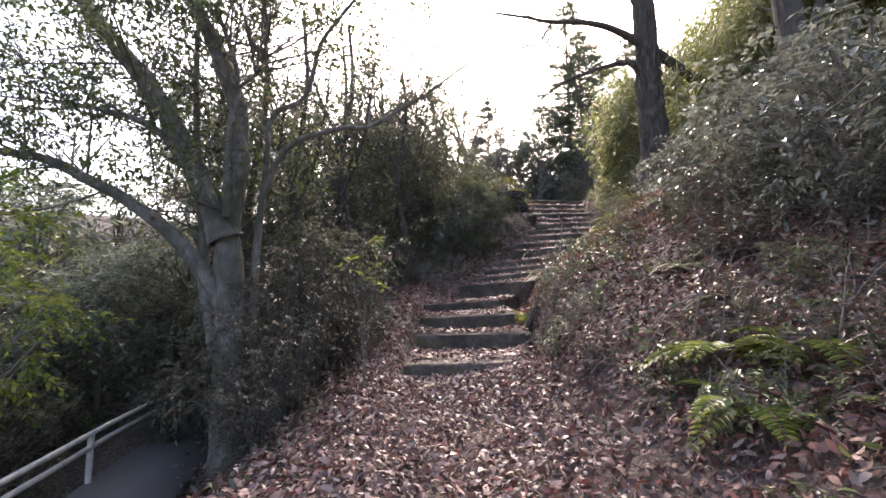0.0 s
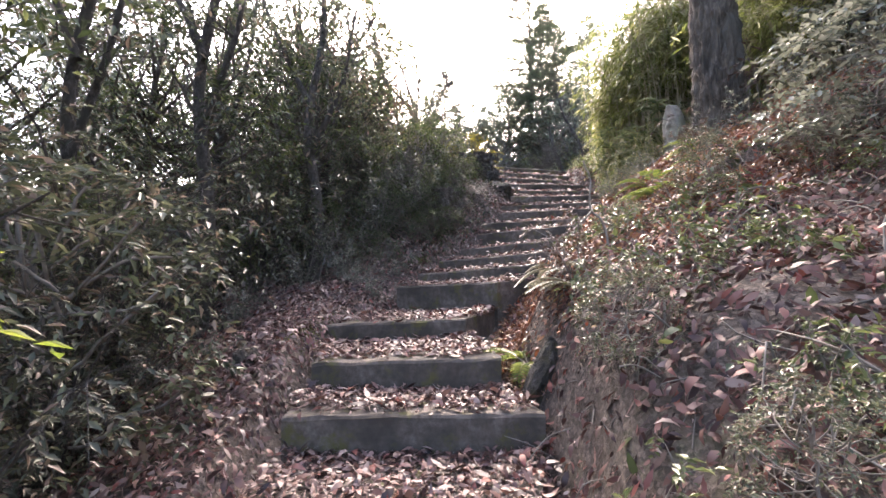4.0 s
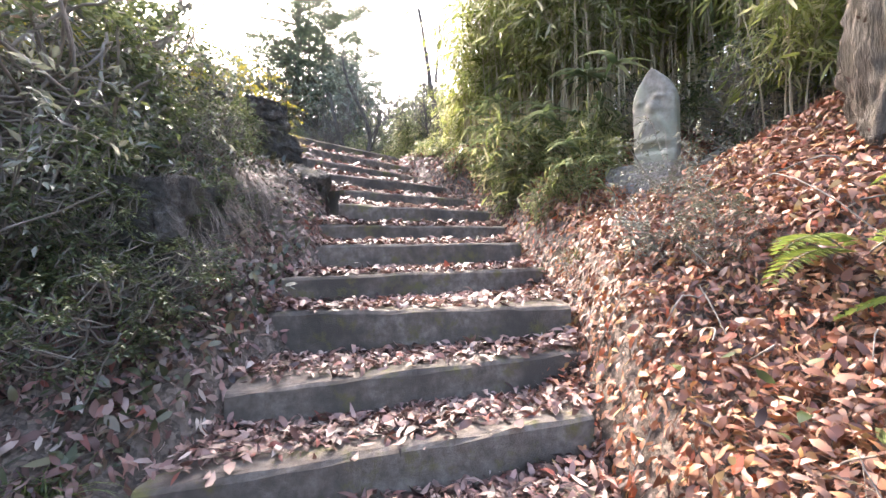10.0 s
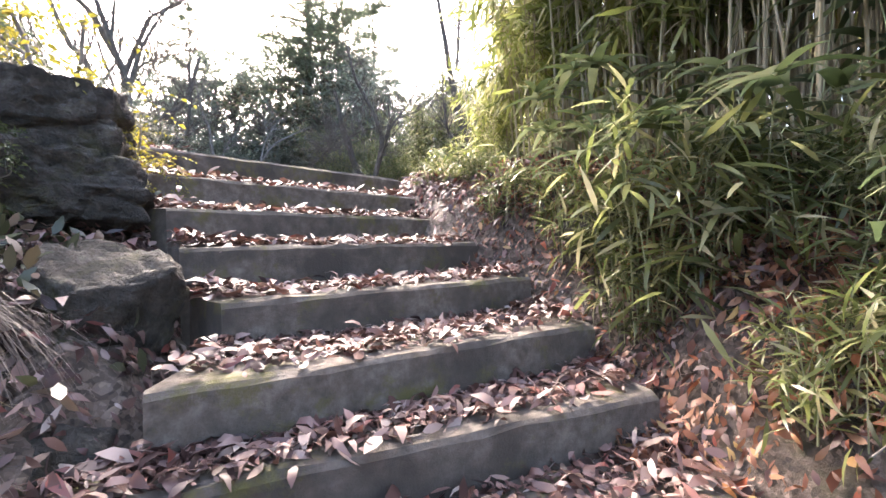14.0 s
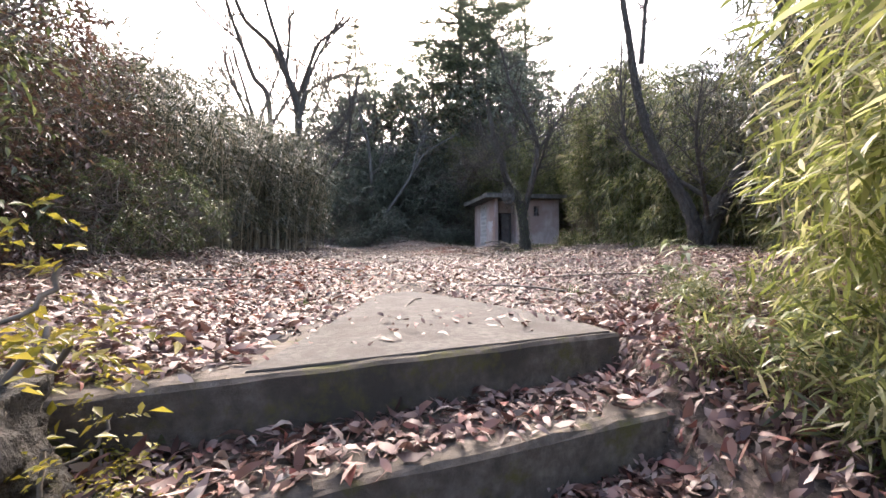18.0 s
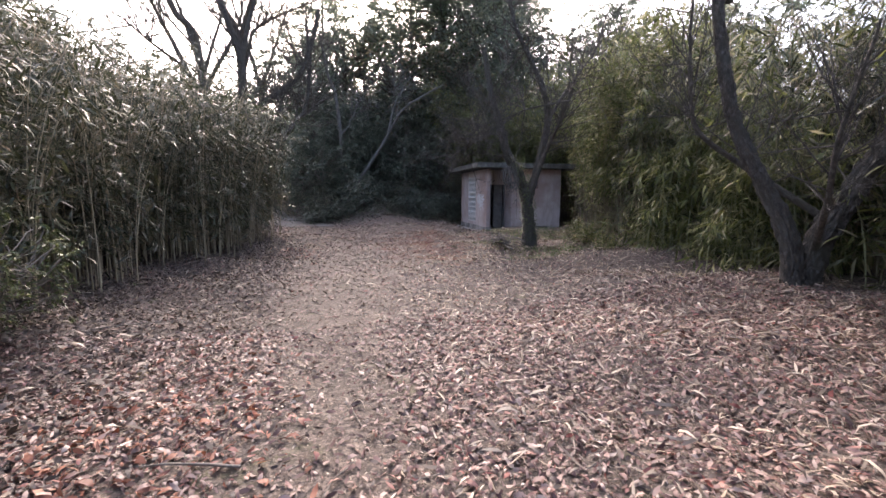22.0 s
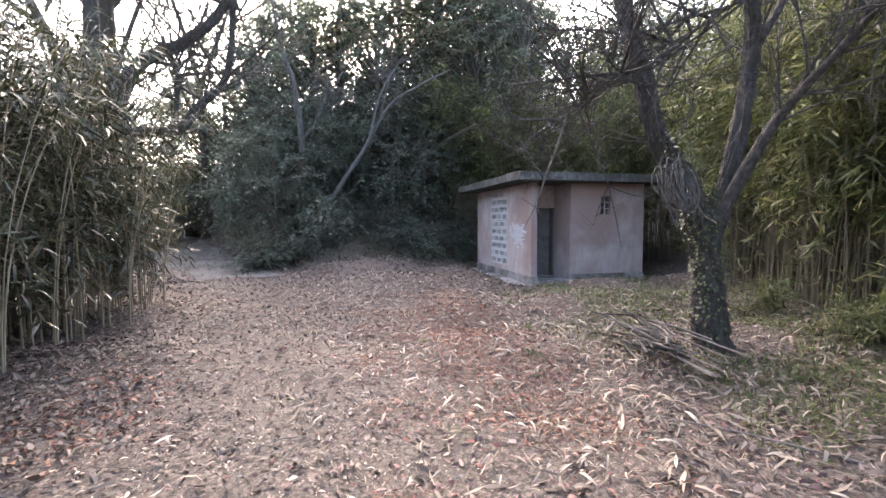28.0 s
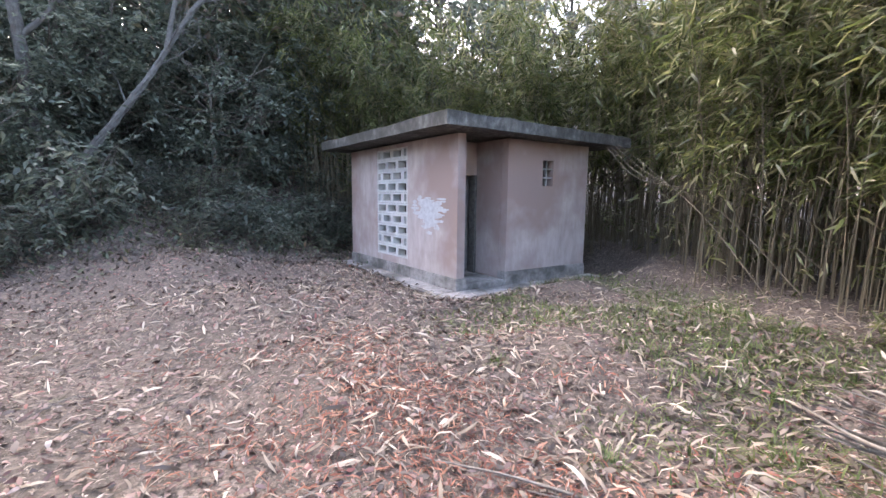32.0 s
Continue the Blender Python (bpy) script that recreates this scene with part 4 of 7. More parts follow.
hut = thing("hut", pose(*HUT, 0), "small abandoned pinkish-grey plastered concrete hut", "hut")


def hut_prism(name, rect, z0, z1, mat, bevel=0.008, label=""):
    u0, v0, u1, v1 = rect
    o = np.array([hut_xy(u0, v0), hut_xy(u1, v0), hut_xy(u1, v1), hut_xy(u0, v1)]) - HUT
    return part(name, prism(bmesh.new(), o.tolist(), z0, z1, bevel), mat, hut, label)


LV0, LV1, LZ0, LZ1 = 1.29, 2.33, 0.40, 2.18        # the ventilation lattice in the long wall
T = 0.13
hut_prism("wall_front_end", (0, 0, T, LV0), Z0 + 0.10, Z1, PLASTER, 0)
hut_prism("wall_back_end", (0, LV1, T, W_V), Z0 + 0.10, Z1, PLASTER, 0)
hut_prism("wall_under_lattice", (0, LV0, T, LV1), Z0 + 0.10, LZ0, PLASTER, 0)
hut_prism("wall_over_lattice", (0, LV0, T, LV1), LZ1, Z1, PLASTER, 0)
hut_prism("wall_rear", (T, W_V - T, W_U, W_V), Z0 + 0.10, Z1, PLASTER)
hut_prism("wall_far", (W_U - T, T, W_U, W_V - T), Z0 + 0.10, Z1, PLASTER)
BU = 0.88                                            # corner of the closed block beside the doorway
hut_prism("wall_block_side", (BU, T, BU + T, 0.70), Z0 + 0.10, Z1, PLASTER)
WU0, WU1, WZ0, WZ1 = 1.58, 1.81, 1.58, 1.97
hut_prism("wall_block_front", (BU, 0, WU0, T), Z0 + 0.10, Z1, PLASTER, 0)
hut_prism("wall_block_front", (WU1, 0, W_U, T), Z0 + 0.10, Z1, PLASTER, 0)
hut_prism("wall_under_window", (WU0, 0, WU1, T), Z0 + 0.10, WZ0, PLASTER, 0.0)
hut_prism("wall_over_window", (WU0, 0, WU1, T), WZ1, Z1, PLASTER, 0.0)
hut_prism("door_wall", (T, 0.70, 0.34, 0.82), Z0 + 0.10, Z1, PLASTER)
hut_prism("door_lintel", (0.34, 0.70, BU + T, 0.82), 1.74, Z1, PLASTER)
door = hut_prism("door_leaf", (0.52, 0.86, 0.87, 0.90), Z0 + 0.12, 1.72, PLASTER_SHADE, 0.004, "half-open dull grey door in the recess")
hut_prism("door_handle", (0.56, 0.835, 0.60, 0.86), 0.92, 0.96, DARKDOOR, 0.006, "dark door knob")
hut_prism("door_frame", (0.34, 0.68, 0.38, 0.84), Z0 + 0.10, 1.74, PALEBARK, 0.004)
hut_prism("door_frame", (BU - 0.04, 0.68, BU, 0.84), Z0 + 0.10, 1.74, PALEBARK, 0.004)
hut_prism("inner_wall", (T, 2.1, W_U - T, 2.2), Z0 + 0.1, Z1, PLASTER_SHADE)
hut_prism("floor_slab", (0.0, 0.0, W_U, W_V), Z0 - 0.25, Z0 + 0.10, PLINTH, 0.01)
hut_prism("plinth", (-0.02, -0.02, 0.16, W_V + 0.02), Z0 - 0.2, Z0 + 0.19, PLINTH, 0.012)
hut_prism("plinth", (BU - 0.02, -0.022, W_U + 0.02, 0.16), Z0 - 0.2, Z0 + 0.215, PLINTH, 0.012)
hut_prism("apron", (-0.32, -0.42, W_U + 0.1, -0.03), Z0 - 0.25, Z0 + 0.03, PLINTH, 0.02, "low concrete apron before the doorway")
hut_prism("apron", (-0.34, -0.03, -0.03, W_V), Z0 - 0.25, Z0 + 0.03, PLINTH, 0.02)
roof = prism(bmesh.new(), (np.array([hut_xy(-0.42, -0.34), hut_xy(W_U + 0.62, -0.34), hut_xy(W_U + 0.62, W_V + 0.45), hut_xy(-0.42, W_V + 0.45)]) - HUT).tolist(), Z1, Z1 + 0.16, 0.0)
bmesh.ops.subdivide_edges(roof, edges=roof.edges[:], cuts=14, use_grid_fill=True)
for v in roof.verts:
    s = Vector((v.co.x * 3, v.co.y * 3, v.co.z * 5))
    v.co.z += 0.035 * (1 - (Vector((v.co.x, v.co.y)).dot(Vector(E_U)) + 0.42) / 3.6) + 0.010 * noise.noise(s)
    if v.co.z > Z1 + 0.10:
        v.co.z += 0.02 * noise.noise(s * 2.3)
part("roof_slab", roof, ROOFCON, hut, "thick overhanging concrete roof slab, dark with weathering")
lat_cols, lat_rows = 3, 10
bw, bh = (LV1 - LV0) / lat_cols, (LZ1 - LZ0) / lat_rows
for r in range(lat_rows):
    for c in range(-1, lat_cols + 1):
        off = (c + (0.5 if r % 2 else 0.0)) * bw
        v0, v1 = max(0, off), min(LV1 - LV0, off + bw)
        if v1 - v0 < 0.16:
            continue
        bm = bmesh.new()
        o = lambda u, v: np.array(hut_xy(u, LV0 + v)) - HUT  # noqa: E731
        z0, z1, rim = LZ0 + r * bh, LZ0 + (r + 1) * bh, 0.034
        for (va, vb, za, zb) in ((v0, v1, z0 + 0.003, z0 + rim), (v0, v1, z1 - rim, z1 - 0.003), (v0 + 0.002, v0 + rim * 1.35, z0 + rim, z1 - rim), (v1 - rim * 1.35, v1 - 0.002, z0 + rim, z1 - rim)):
            prism(bm, [tuple(o(0.005, va)), tuple(o(T, va)), tuple(o(T, vb)), tuple(o(0.005, vb))], za, zb)
        part("vent_block", bm, BLOCK, hut)
bm = bmesh.new()
o = lambda u, v: np.array(hut_xy(u, v)) - HUT  # noqa: E731
for zz in (WZ0 + 0.13, WZ0 + 0.26):
    prism(bm, [tuple(o(WU0, 0.03)), tuple(o(WU1, 0.03)), tuple(o(WU1, 0.06)), tuple(o(WU0, 0.06))], zz - 0.012, zz + 0.012)
prism(bm, [tuple(o(WU0 + 0.103, 0.03)), tuple(o(WU0 + 0.127, 0.03)), tuple(o(WU0 + 0.127, 0.06)), tuple(o(WU0 + 0.103, 0.06))], WZ0, WZ1)
part("window_bars", bm, PLINTH, hut)
# a smear of white paint over old writing, by the lattice
heap = Heap()
rng = np.random.default_rng(5)
for k in range(120):
    v0, z0 = 0.68 + 0.24 * np.clip(rng.normal(), -1.6, 1.6), 1.24 + 0.075 * rng.normal()
    if k % 3 == 0:
        v0, z0 = 0.62 + 0.16 * rng.normal() * 0.7, 1.05 + 0.06 * rng.normal()
    l, h = rng.uniform(0.06, 0.26), rng.uniform(0.012, 0.035)
    pts = [np.r_[o(-0.004 - 0.00006 * k, v0 + dv), z0 + dz] for dv, dz in ((-l / 2, -h * 0.4), (0, -h), (l / 2, -h * 0.2), (l / 2, h * 0.5), (0, h), (-l / 2, h * 0.6))]
    heap.add(np.array(pts), np.array([(0, 1, 4, 5), (1, 2, 3, 4)]))
part("paint_smear", heap.mesh("paint_smear"), WHITEWASH, hut, "smear of whitish paint over illegible writing")

# ---- large single trees ----


def built_tree(name, limbs, bark, label, seed, twigs, leaf=None, sides=10, flute=0.0):
    """limbs: (points, radius at the foot, at the tip). twigs: number, length, radius, lift, depth. leaf: material, length, width, per tip."""
    rng = np.random.default_rng(seed)
    foot = np.array(limbs[0][0][0], float)
    root = thing(name, pose(*foot), label, "tree")
    tips = []
    for k, (pts, r0, r1) in enumerate(limbs):
        wood = Heap()
        line = limb(wood, np.array(pts, float) - foot, r0, r1, sides, 0.006, rng)
        if flute and r0 > 0.08:
            fine = smooth_line(line, 150)
            rad = (r0 + (r1 - r0) * np.linspace(0, 1, 150) ** 0.8) * (1 + 0.35 * np.exp(-np.linspace(0, 1, 150) * 30))
            v, q = tube(fine, rad, 56)
            mid = np.repeat(fine, 56, 0)
            ridge = np.array([noise.noise(Vector((d[0] * 55, d[1] * 55, c[2] * 6.0))) + 0.6 * noise.noise(Vector((d[0] * 90, d[1] * 90, c[2] * 14))) for d, c in zip(v - mid, v)])
            wood = Heap()
            wood.add(mid + (v - mid) * (1 + flute * ridge)[:, None], q)
        part("trunk" if k == 0 else "limb", wood.mesh("trunk", True), bark, root)
        if twigs and twigs[0]:
            tw = Heap()
            sprout(tw, line, max(2, int(twigs[0] * (0.6 if k == 0 else 1))), twigs[1], twigs[2], rng, twigs[3], 0.35, twigs[4], tips)
            tagged(part("twig_spray", tw.mesh("twigs", True), bark, root), kind="stuff")
    if leaf and tips:
        mat, ln, wd, per = leaf
        h = Heap()
        for tp in tips:
            c = tp[-1]
            k = int(per * rng.uniform(0.4, 1.5))
            p = c + ball(rng, k) * ln * 3.2 * [1, 1, 0.7]
            h.add(*leaves(p, rng.normal(0, 1, (k, 3)) + [0, 0, -0.4], rng.normal(0, 0.5, (k, 3)) + [0, 0, 1], ln * rng.uniform(0.6, 1.3, k), ln * wd, 0.2, 0.1))
        part("crown", h.mesh("crown"), mat, root)
    return root


# smooth-barked tree beside the foot of the steps
built_tree("smooth_barked_tree", [
    ([(-1.9, 5.6, -4.4), (-1.9, 5.6, -2.9), (-1.95, 5.6, -2.03), (-1.98, 5.6, -1.56), (-1.90, 5.6, -0.85), (-1.95, 5.6, -0.23), (-2.22, 5.6, 0.47), (-2.45, 5.6, 0.93), (-2.7, 5.6, 2.2)], 0.165, 0.06),
    ([(-1.98, 5.58, -1.72), (-2.34, 5.55, -0.9), (-2.72, 5.55, -0.22), (-3.24, 5.6, 0.44), (-3.6, 5.6, 0.93), (-4.2, 5.6, 2.0)], 0.125, 0.06),
    ([(-2.05, 5.62, -2.9), (-2.25, 5.7, -2.1), (-2.27, 5.7, -1.6), (-2.32, 5.7, -1.2), (-2.45, 5.8, -0.4), (-2.6, 6.0, 0.8)], 0.075, 0.03),
    ([(-1.98, 5.6, -2.35), (-2.39, 5.55, -1.79), (-2.86, 5.55, -1.38), (-3.40, 5.55, -1.07), (-3.82, 5.6, -0.86), (-4.34, 5.6, -0.76)], 0.085, 0.04),
    ([(-2.43, 5.55, -0.95), (-2.62, 5.5, -0.63), (-3.04, 5.5, -0.41), (-3.75, 5.5, -0.28)], 0.05, 0.02),
    ([(-1.93, 5.46, -1.5), (-1.91, 5.4, -0.68), (-1.83, 5.4, -0.14), (-1.97, 5.4, 0.41), (-2.1, 5.4, 0.78)], 0.035, 0.02),
    ([(-1.85, 5.4, -0.2), (-1.6, 5.4, 0.05), (-1.5, 5.4, 0.5)], 0.022, 0.01),
], SMOOTHBARK, "smooth pale-barked evergreen tree with several leaning trunks", 21, (16, 1.4, 0.014, 0.35, 2), (LEAF_MID, 0.08, 0.4, 27), 10, 0.15)
built_tree("slender_tree", [
    ([(-1.68, 5.7, -4.0), (-1.68, 5.6, -2.4), (-1.66, 5.6, -1.63), (-1.60, 5.6, -1.03), (-1.56, 5.6, -0.42), (-1.21, 5.6, -0.23), (-1.03, 5.6, 0.40), (-0.67, 5.6, 0.93), (-0.3, 5.6, 1.6)], 0.05, 0.015),
    ([(-1.64, 5.6, -1.3), (-1.38, 5.6, -0.73), (-0.84, 5.6, -0.52), (-0.54, 5.6, -0.49), (-0.24, 5.6, -0.30), (0.12, 5.6, -0.05), (0.5, 5.6, 0.27), (1.0, 5.6, 0.53)], 0.042, 0.008),
    ([(-0.54, 5.6, -0.49), (-0.48, 5.62, -0.15), (-0.3, 5.65, 0.1)], 0.014, 0.005),
], SMOOTHBARK, "slender crooked tree with thin bare branches", 22, (7, 0.8, 0.008, 0.3, 2), (LEAF_DARK, 0.07, 0.4, 8))
# thin dark trunks on the slope left of the steps
for k, (x, y, h, r) in enumerate(((-1.85, 7.35, 5.6, 0.07), (-1.35, 8.3, 5.4, 0.085), (-0.5, 9.45, 4.6, 0.09), (-2.3, 6.9, 6.0, 0.08), (-0.6, 10.6, 4.2, 0.05), (-1.9, 10.2, 6.0, 0.09))):
    z = g1(x, y) - 0.2
    built_tree("slope_tree", [
        ([(x, y, z), (x + 0.08, y, z + h * 0.25), (x - 0.06, y + 0.05, z + h * 0.5), (x + 0.12, y + 0.1, z + h * 0.78), (x + 0.05, y + 0.1, z + h)], r, r * 0.35),
        ([(x - 0.02, y, z + h * 0.42), (x + 0.35, y - 0.15, z + h * 0.6), (x + 0.55, y - 0.3, z + h * 0.82)], r * 0.5, r * 0.15),
        ([(x, y, z + h * 0.55), (x - 0.4, y + 0.1, z + h * 0.72), (x - 0.75, y + 0.1, z + h * 0.92)], r * 0.5, r * 0.15),
    ], DARKBARK, "thin dark-trunked evergreen tree on the slope", 50 + k, (7, 0.8, 0.010, 0.3, 2), (LEAF_DARK, 0.085, 0.4, 14), 8)
# old tree on the right bank
built_tree("old_tree", [
    ([(3.62, 7.44, -1.35), (3.58, 7.46, -0.7), (3.57, 7.48, 0.0), (3.56, 7.5, 0.8), (3.56, 7.5, 1.6), (3.55, 7.5, 2.6), (3.6, 7.6, 4.4), (3.6, 7.7, 7.0)], 0.235, 0.12),
    ([(3.56, 7.5, 1.5), (3.1, 7.45, 1.74), (2.63, 7.45, 1.88), (2.05, 7.5, 1.92), (1.47, 7.5, 2.04), (1.0, 7.5, 2.1)], 0.075, 0.012),
    ([(3.54, 7.5, 0.95), (3.3, 7.45, 1.20), (3.10, 7.45, 1.24), (2.68, 7.5, 1.14), (2.14, 7.5, 0.91), (1.68, 7.55, 0.55)], 0.07, 0.012),
    ([(3.58, 7.5, 1.5), (4.03, 7.5, 1.18), (4.54, 7.5, 0.81), (4.91, 7.5, 0.39), (5.2, 7.5, 0.0)], 0.085, 0.05),
    ([(2.05, 7.5, 1.92), (1.85, 7.5, 1.62), (1.55, 7.5, 1.5)], 0.022, 0.006),
], BARK, "old tree with furrowed grey bark and low crooked limbs", 23, (11, 0.7, 0.009, 0.1, 3), None, 12, 0.28)
built_tree("bank_tree", [
    ([(4.10, 5.5, -0.95), (4.08, 5.5, 0.3), (4.0, 5.55, 1.6), (3.9, 5.6, 3.2), (4.0, 5.8, 5.2)], 0.15, 0.10),
    ([(4.14, 5.5, 0.1), (4.45, 5.55, 0.8), (4.65, 5.5, 1.7), (4.8, 5.5, 2.8)], 0.06, 0.03),
    ([(4.06, 5.5, 0.6), (3.85, 5.5, 1.2), (3.6, 5.5, 1.5)], 0.03, 0.012),
], BARK, "dark-trunked tree high on the leafy bank", 24, (9, 1.0, 0.013, 0.3, 2), (LEAF_DARK, 0.08, 0.35, 4))
# cherry trees round the clearing
built_tree("cherry_tree", [
    ([(9.10, 16.05, 0.0), (9.06, 16.12, 0.8), (8.90, 16.38, 1.5), (8.62, 16.62, 2.3), (8.36, 16.66, 3.2), (8.22, 16.7, 4.2), (8.0, 16.8, 5.6)], 0.115, 0.04),
    ([(9.20, 16.05, 0.05), (9.35, 16.0, 0.8), (9.75, 15.9, 1.5), (10.15, 15.7, 2.3), (10.3, 15.4, 3.2), (9.7, 15.1, 3.9), (9.0, 15.0, 4.7)], 0.15, 0.06),
    ([(9.5, 16.1, 1.15), (9.05, 16.75, 1.75), (8.62, 17.05, 2.15), (8.46, 17.1, 2.5), (8.42, 17.15, 3.3), (8.5, 17.2, 4.4)], 0.045, 0.015),
    ([(8.55, 16.75, 3.7), (8.75, 16.9, 4.6), (8.9, 17.0, 5.6)], 0.05, 0.02),
    ([(9.3, 16.0, 0.7), (8.7, 15.6, 1.3), (8.2, 15.3, 2.0), (8.0, 15.0, 2.8)], 0.045, 0.012),
], DARKBARK, "bare old cherry tree with two leaning mossy trunks", 25, (26, 1.2, 0.010, 0.3, 3), None, 14, 0.4)
built_tree("ivy_cherry_tree", [
    ([(8.50, 21.02, 0.25), (8.46, 21.07, 1.00), (8.34, 21.17, 1.70), (8.08, 21.33, 2.24), (7.88, 21.40, 2.96), (7.70, 21.44, 3.50), (7.50, 21.47, 4.50)], 0.132, 0.05),
    ([(8.42, 21.07, 1.20), (8.62, 20.97, 2.00), (8.85, 21.00, 3.03), (8.60, 20.9, 3.7), (8.25, 20.9, 4.3), (7.93, 20.95, 4.9), (7.7, 21.0, 5.8)], 0.085, 0.03),
    ([(8.85, 21.0, 2.95), (9.15, 20.9, 3.5), (9.6, 20.9, 4.1), (10.02, 20.95, 4.6), (10.3, 21.0, 5.4)], 0.045, 0.015),
    ([(8.48, 21.02, 1.40), (8.55, 20.72, 2.05), (8.56, 20.47, 2.40), (8.50, 20.07, 2.75), (8.40, 19.57, 3.30)], 0.065, 0.018),
    ([(7.95, 21.37, 2.70), (7.50, 21.17, 2.65), (7.10, 21.07, 2.45), (6.60, 20.97, 2.15)], 0.018, 0.004),
    ([(8.40, 19.57, 3.10), (7.80, 20.17, 3.00), (7.30, 20.57, 2.70), (6.80, 20.87, 2.40)], 0.02, 0.004),
], DARKBARK, "bare cherry tree with ivy on its trunk before the hut", 26, (26, 1.2, 0.012, 0.3, 3), None, 14, 0.4)
rng = np.random.default_rng(31)
k = 1500
zz = rng.uniform(0.0, 1.0, k) ** 0.8 * 1.9
ctr = np.c_[np.interp(zz, [0, 0.8, 1.5, 2.04], [8.50, 8.46, 8.34, 8.1]), np.interp(zz, [0, 0.8, 1.5, 2.04], [21.02, 21.07, 21.17, 21.32]), 0.35 + zz]
dirs = unit(np.c_[rng.normal(0, 1, (k, 2)), rng.normal(0, 0.3, k)])
rr = np.interp(zz, [0, 2], [0.155, 0.12])[:, None] * rng.uniform(1.0, 1.3, (k, 1))
keep_side = (dirs[:, 1] < 0.5)
v, t = leaves((ctr + dirs * rr)[keep_side], (dirs + [0, 0, -0.8])[keep_side], dirs[keep_side], rng.uniform(0.025, 0.045, keep_side.sum()), 0.026)
tagged(part("ivy", np_mesh("ivy", v, t), LEAF_MID), "small green ivy leaves on the cherry trunk", "ivy", kind="stuff")
# a hanging tangle of dry vine
heap = Heap()
for k in range(26):
    a = np.linspace(0, 2 * math.pi * rng.uniform(0.6, 1.3), 16)
    r1, r2 = rng.uniform(0.05, 0.15), rng.uniform(0.12, 0.26)
    c = np.array([8.0, 21.0, 1.75]) + rng.normal(0, 0.05, 3)
    ph = rng.uniform(0, 6.28)
    heap.add(*tube(np.c_[c[0] + r1 * np.cos(a + ph), c[1] + r1 * 0.5 * np.sin(a + ph) + 0.02 * np.sin(3 * a), c[2] + r2 * np.sin(a + ph)], 0.0055, 5))
tagged(part("dry_vine", heap.mesh("dry_vine", True), PALEBARK), "pale coiled tangle of dry vine hanging in the cherry tree", "vine")
# trees that lean over the clearing from the left, and dead pale ones before the wood
built_tree("leaning_bare_tree", [
    ([(1.6, 26.4, 0.1), (2.0, 26.5, 1.6), (2.57, 26.61, 3.38), (2.88, 26.68, 4.05), (3.52, 26.79, 4.54), (4.13, 26.85, 5.33), (4.6, 27.0, 7.0)], 0.17, 0.06),
    ([(2.4, 26.6, 2.9), (3.3, 26.76, 3.02), (3.64, 26.81, 3.44), (4.09, 26.85, 4.07), (4.22, 26.86, 5.35), (4.2, 26.9, 6.6)], 0.10, 0.04),
    ([(3.3, 26.76, 3.05), (3.35, 26.7, 3.7), (3.3, 26.7, 4.6)], 0.05, 0.02),
    ([(2.2, 26.5, 2.2), (2.35, 26.2, 3.6), (2.42, 26.0, 4.9), (2.0, 26.0, 6.4), (1.5, 26.0, 8.0), (0.9, 26.0, 10.0)], 0.13, 0.05),
    ([(2.42, 26.0, 4.9), (2.75, 26.0, 6.3), (3.3, 26.0, 7.6), (4.0, 26.0, 8.8)], 0.08, 0.02),
    ([(2.0, 26.0, 6.4), (2.1, 26.0, 8.0), (1.9, 26.0, 9.8)], 0.06, 0.02),
], DARKBARK, "dark bare tree leaning out over the clearing", 27, (18, 1.9, 0.024, 0.5, 3))
for k, (x, y, s) in enumerate(((2.3, 38.3, 1.25), (-0.4, 38.0, 1.3), (4.9, 39.5, 1.2), (0.6, 30.5, 0.85))):
    built_tree("bare_tree", [
        ([(x, y, 0.2), (x + 0.1, y, 3 * s), (x, y, 5.6 * s), (x - 0.5, y, 7.4 * s), (x - 1.1, y, 9 * s), (x - 1.4, y, 10.5 * s)], 0.19, 0.03),
        ([(x, y, 5.4 * s), (x + 0.6, y, 6.8 * s), (x + 1.4, y, 8.6 * s), (x + 1.7, y, 10.0 * s)], 0.12, 0.025),
        ([(x - 0.3, y, 6.8 * s), (x - 1.2, y, 7.6 * s), (x - 2.2, y, 8.6 * s)], 0.07, 0.02),
    ], BARK, "tall leafless tree against the bright sky", 40 + k, (14, 2.2, 0.03, 0.6, 3), None, 7)
built_tree("bare_tree", [
    ([(2.3, 27.0, 0.2), (2.34, 27.0, 4.05), (2.31, 27.0, 5.82), (1.92, 27.0, 6.71), (1.44, 27.0, 7.67), (0.59, 27.0, 8.46), (0.2, 27.0, 9.4), (-0.4, 27.0, 11.0)], 0.16, 0.05),
    ([(2.31, 27.0, 5.7), (2.8, 27.0, 7.23), (3.11, 27.0, 8.01), (3.83, 27.0, 8.65), (4.3, 27.0, 9.3)], 0.09, 0.03),
    ([(2.34, 27.0, 4.7), (2.6, 27.0, 5.74), (2.76, 27.0, 6.18), (3.41, 27.0, 6.68), (4.68, 27.0, 7.37)], 0.07, 0.025),
], BARK, "tall leafless tree against the bright sky", 51, (20, 1.5, 0.026, 0.6, 3), None, 7)
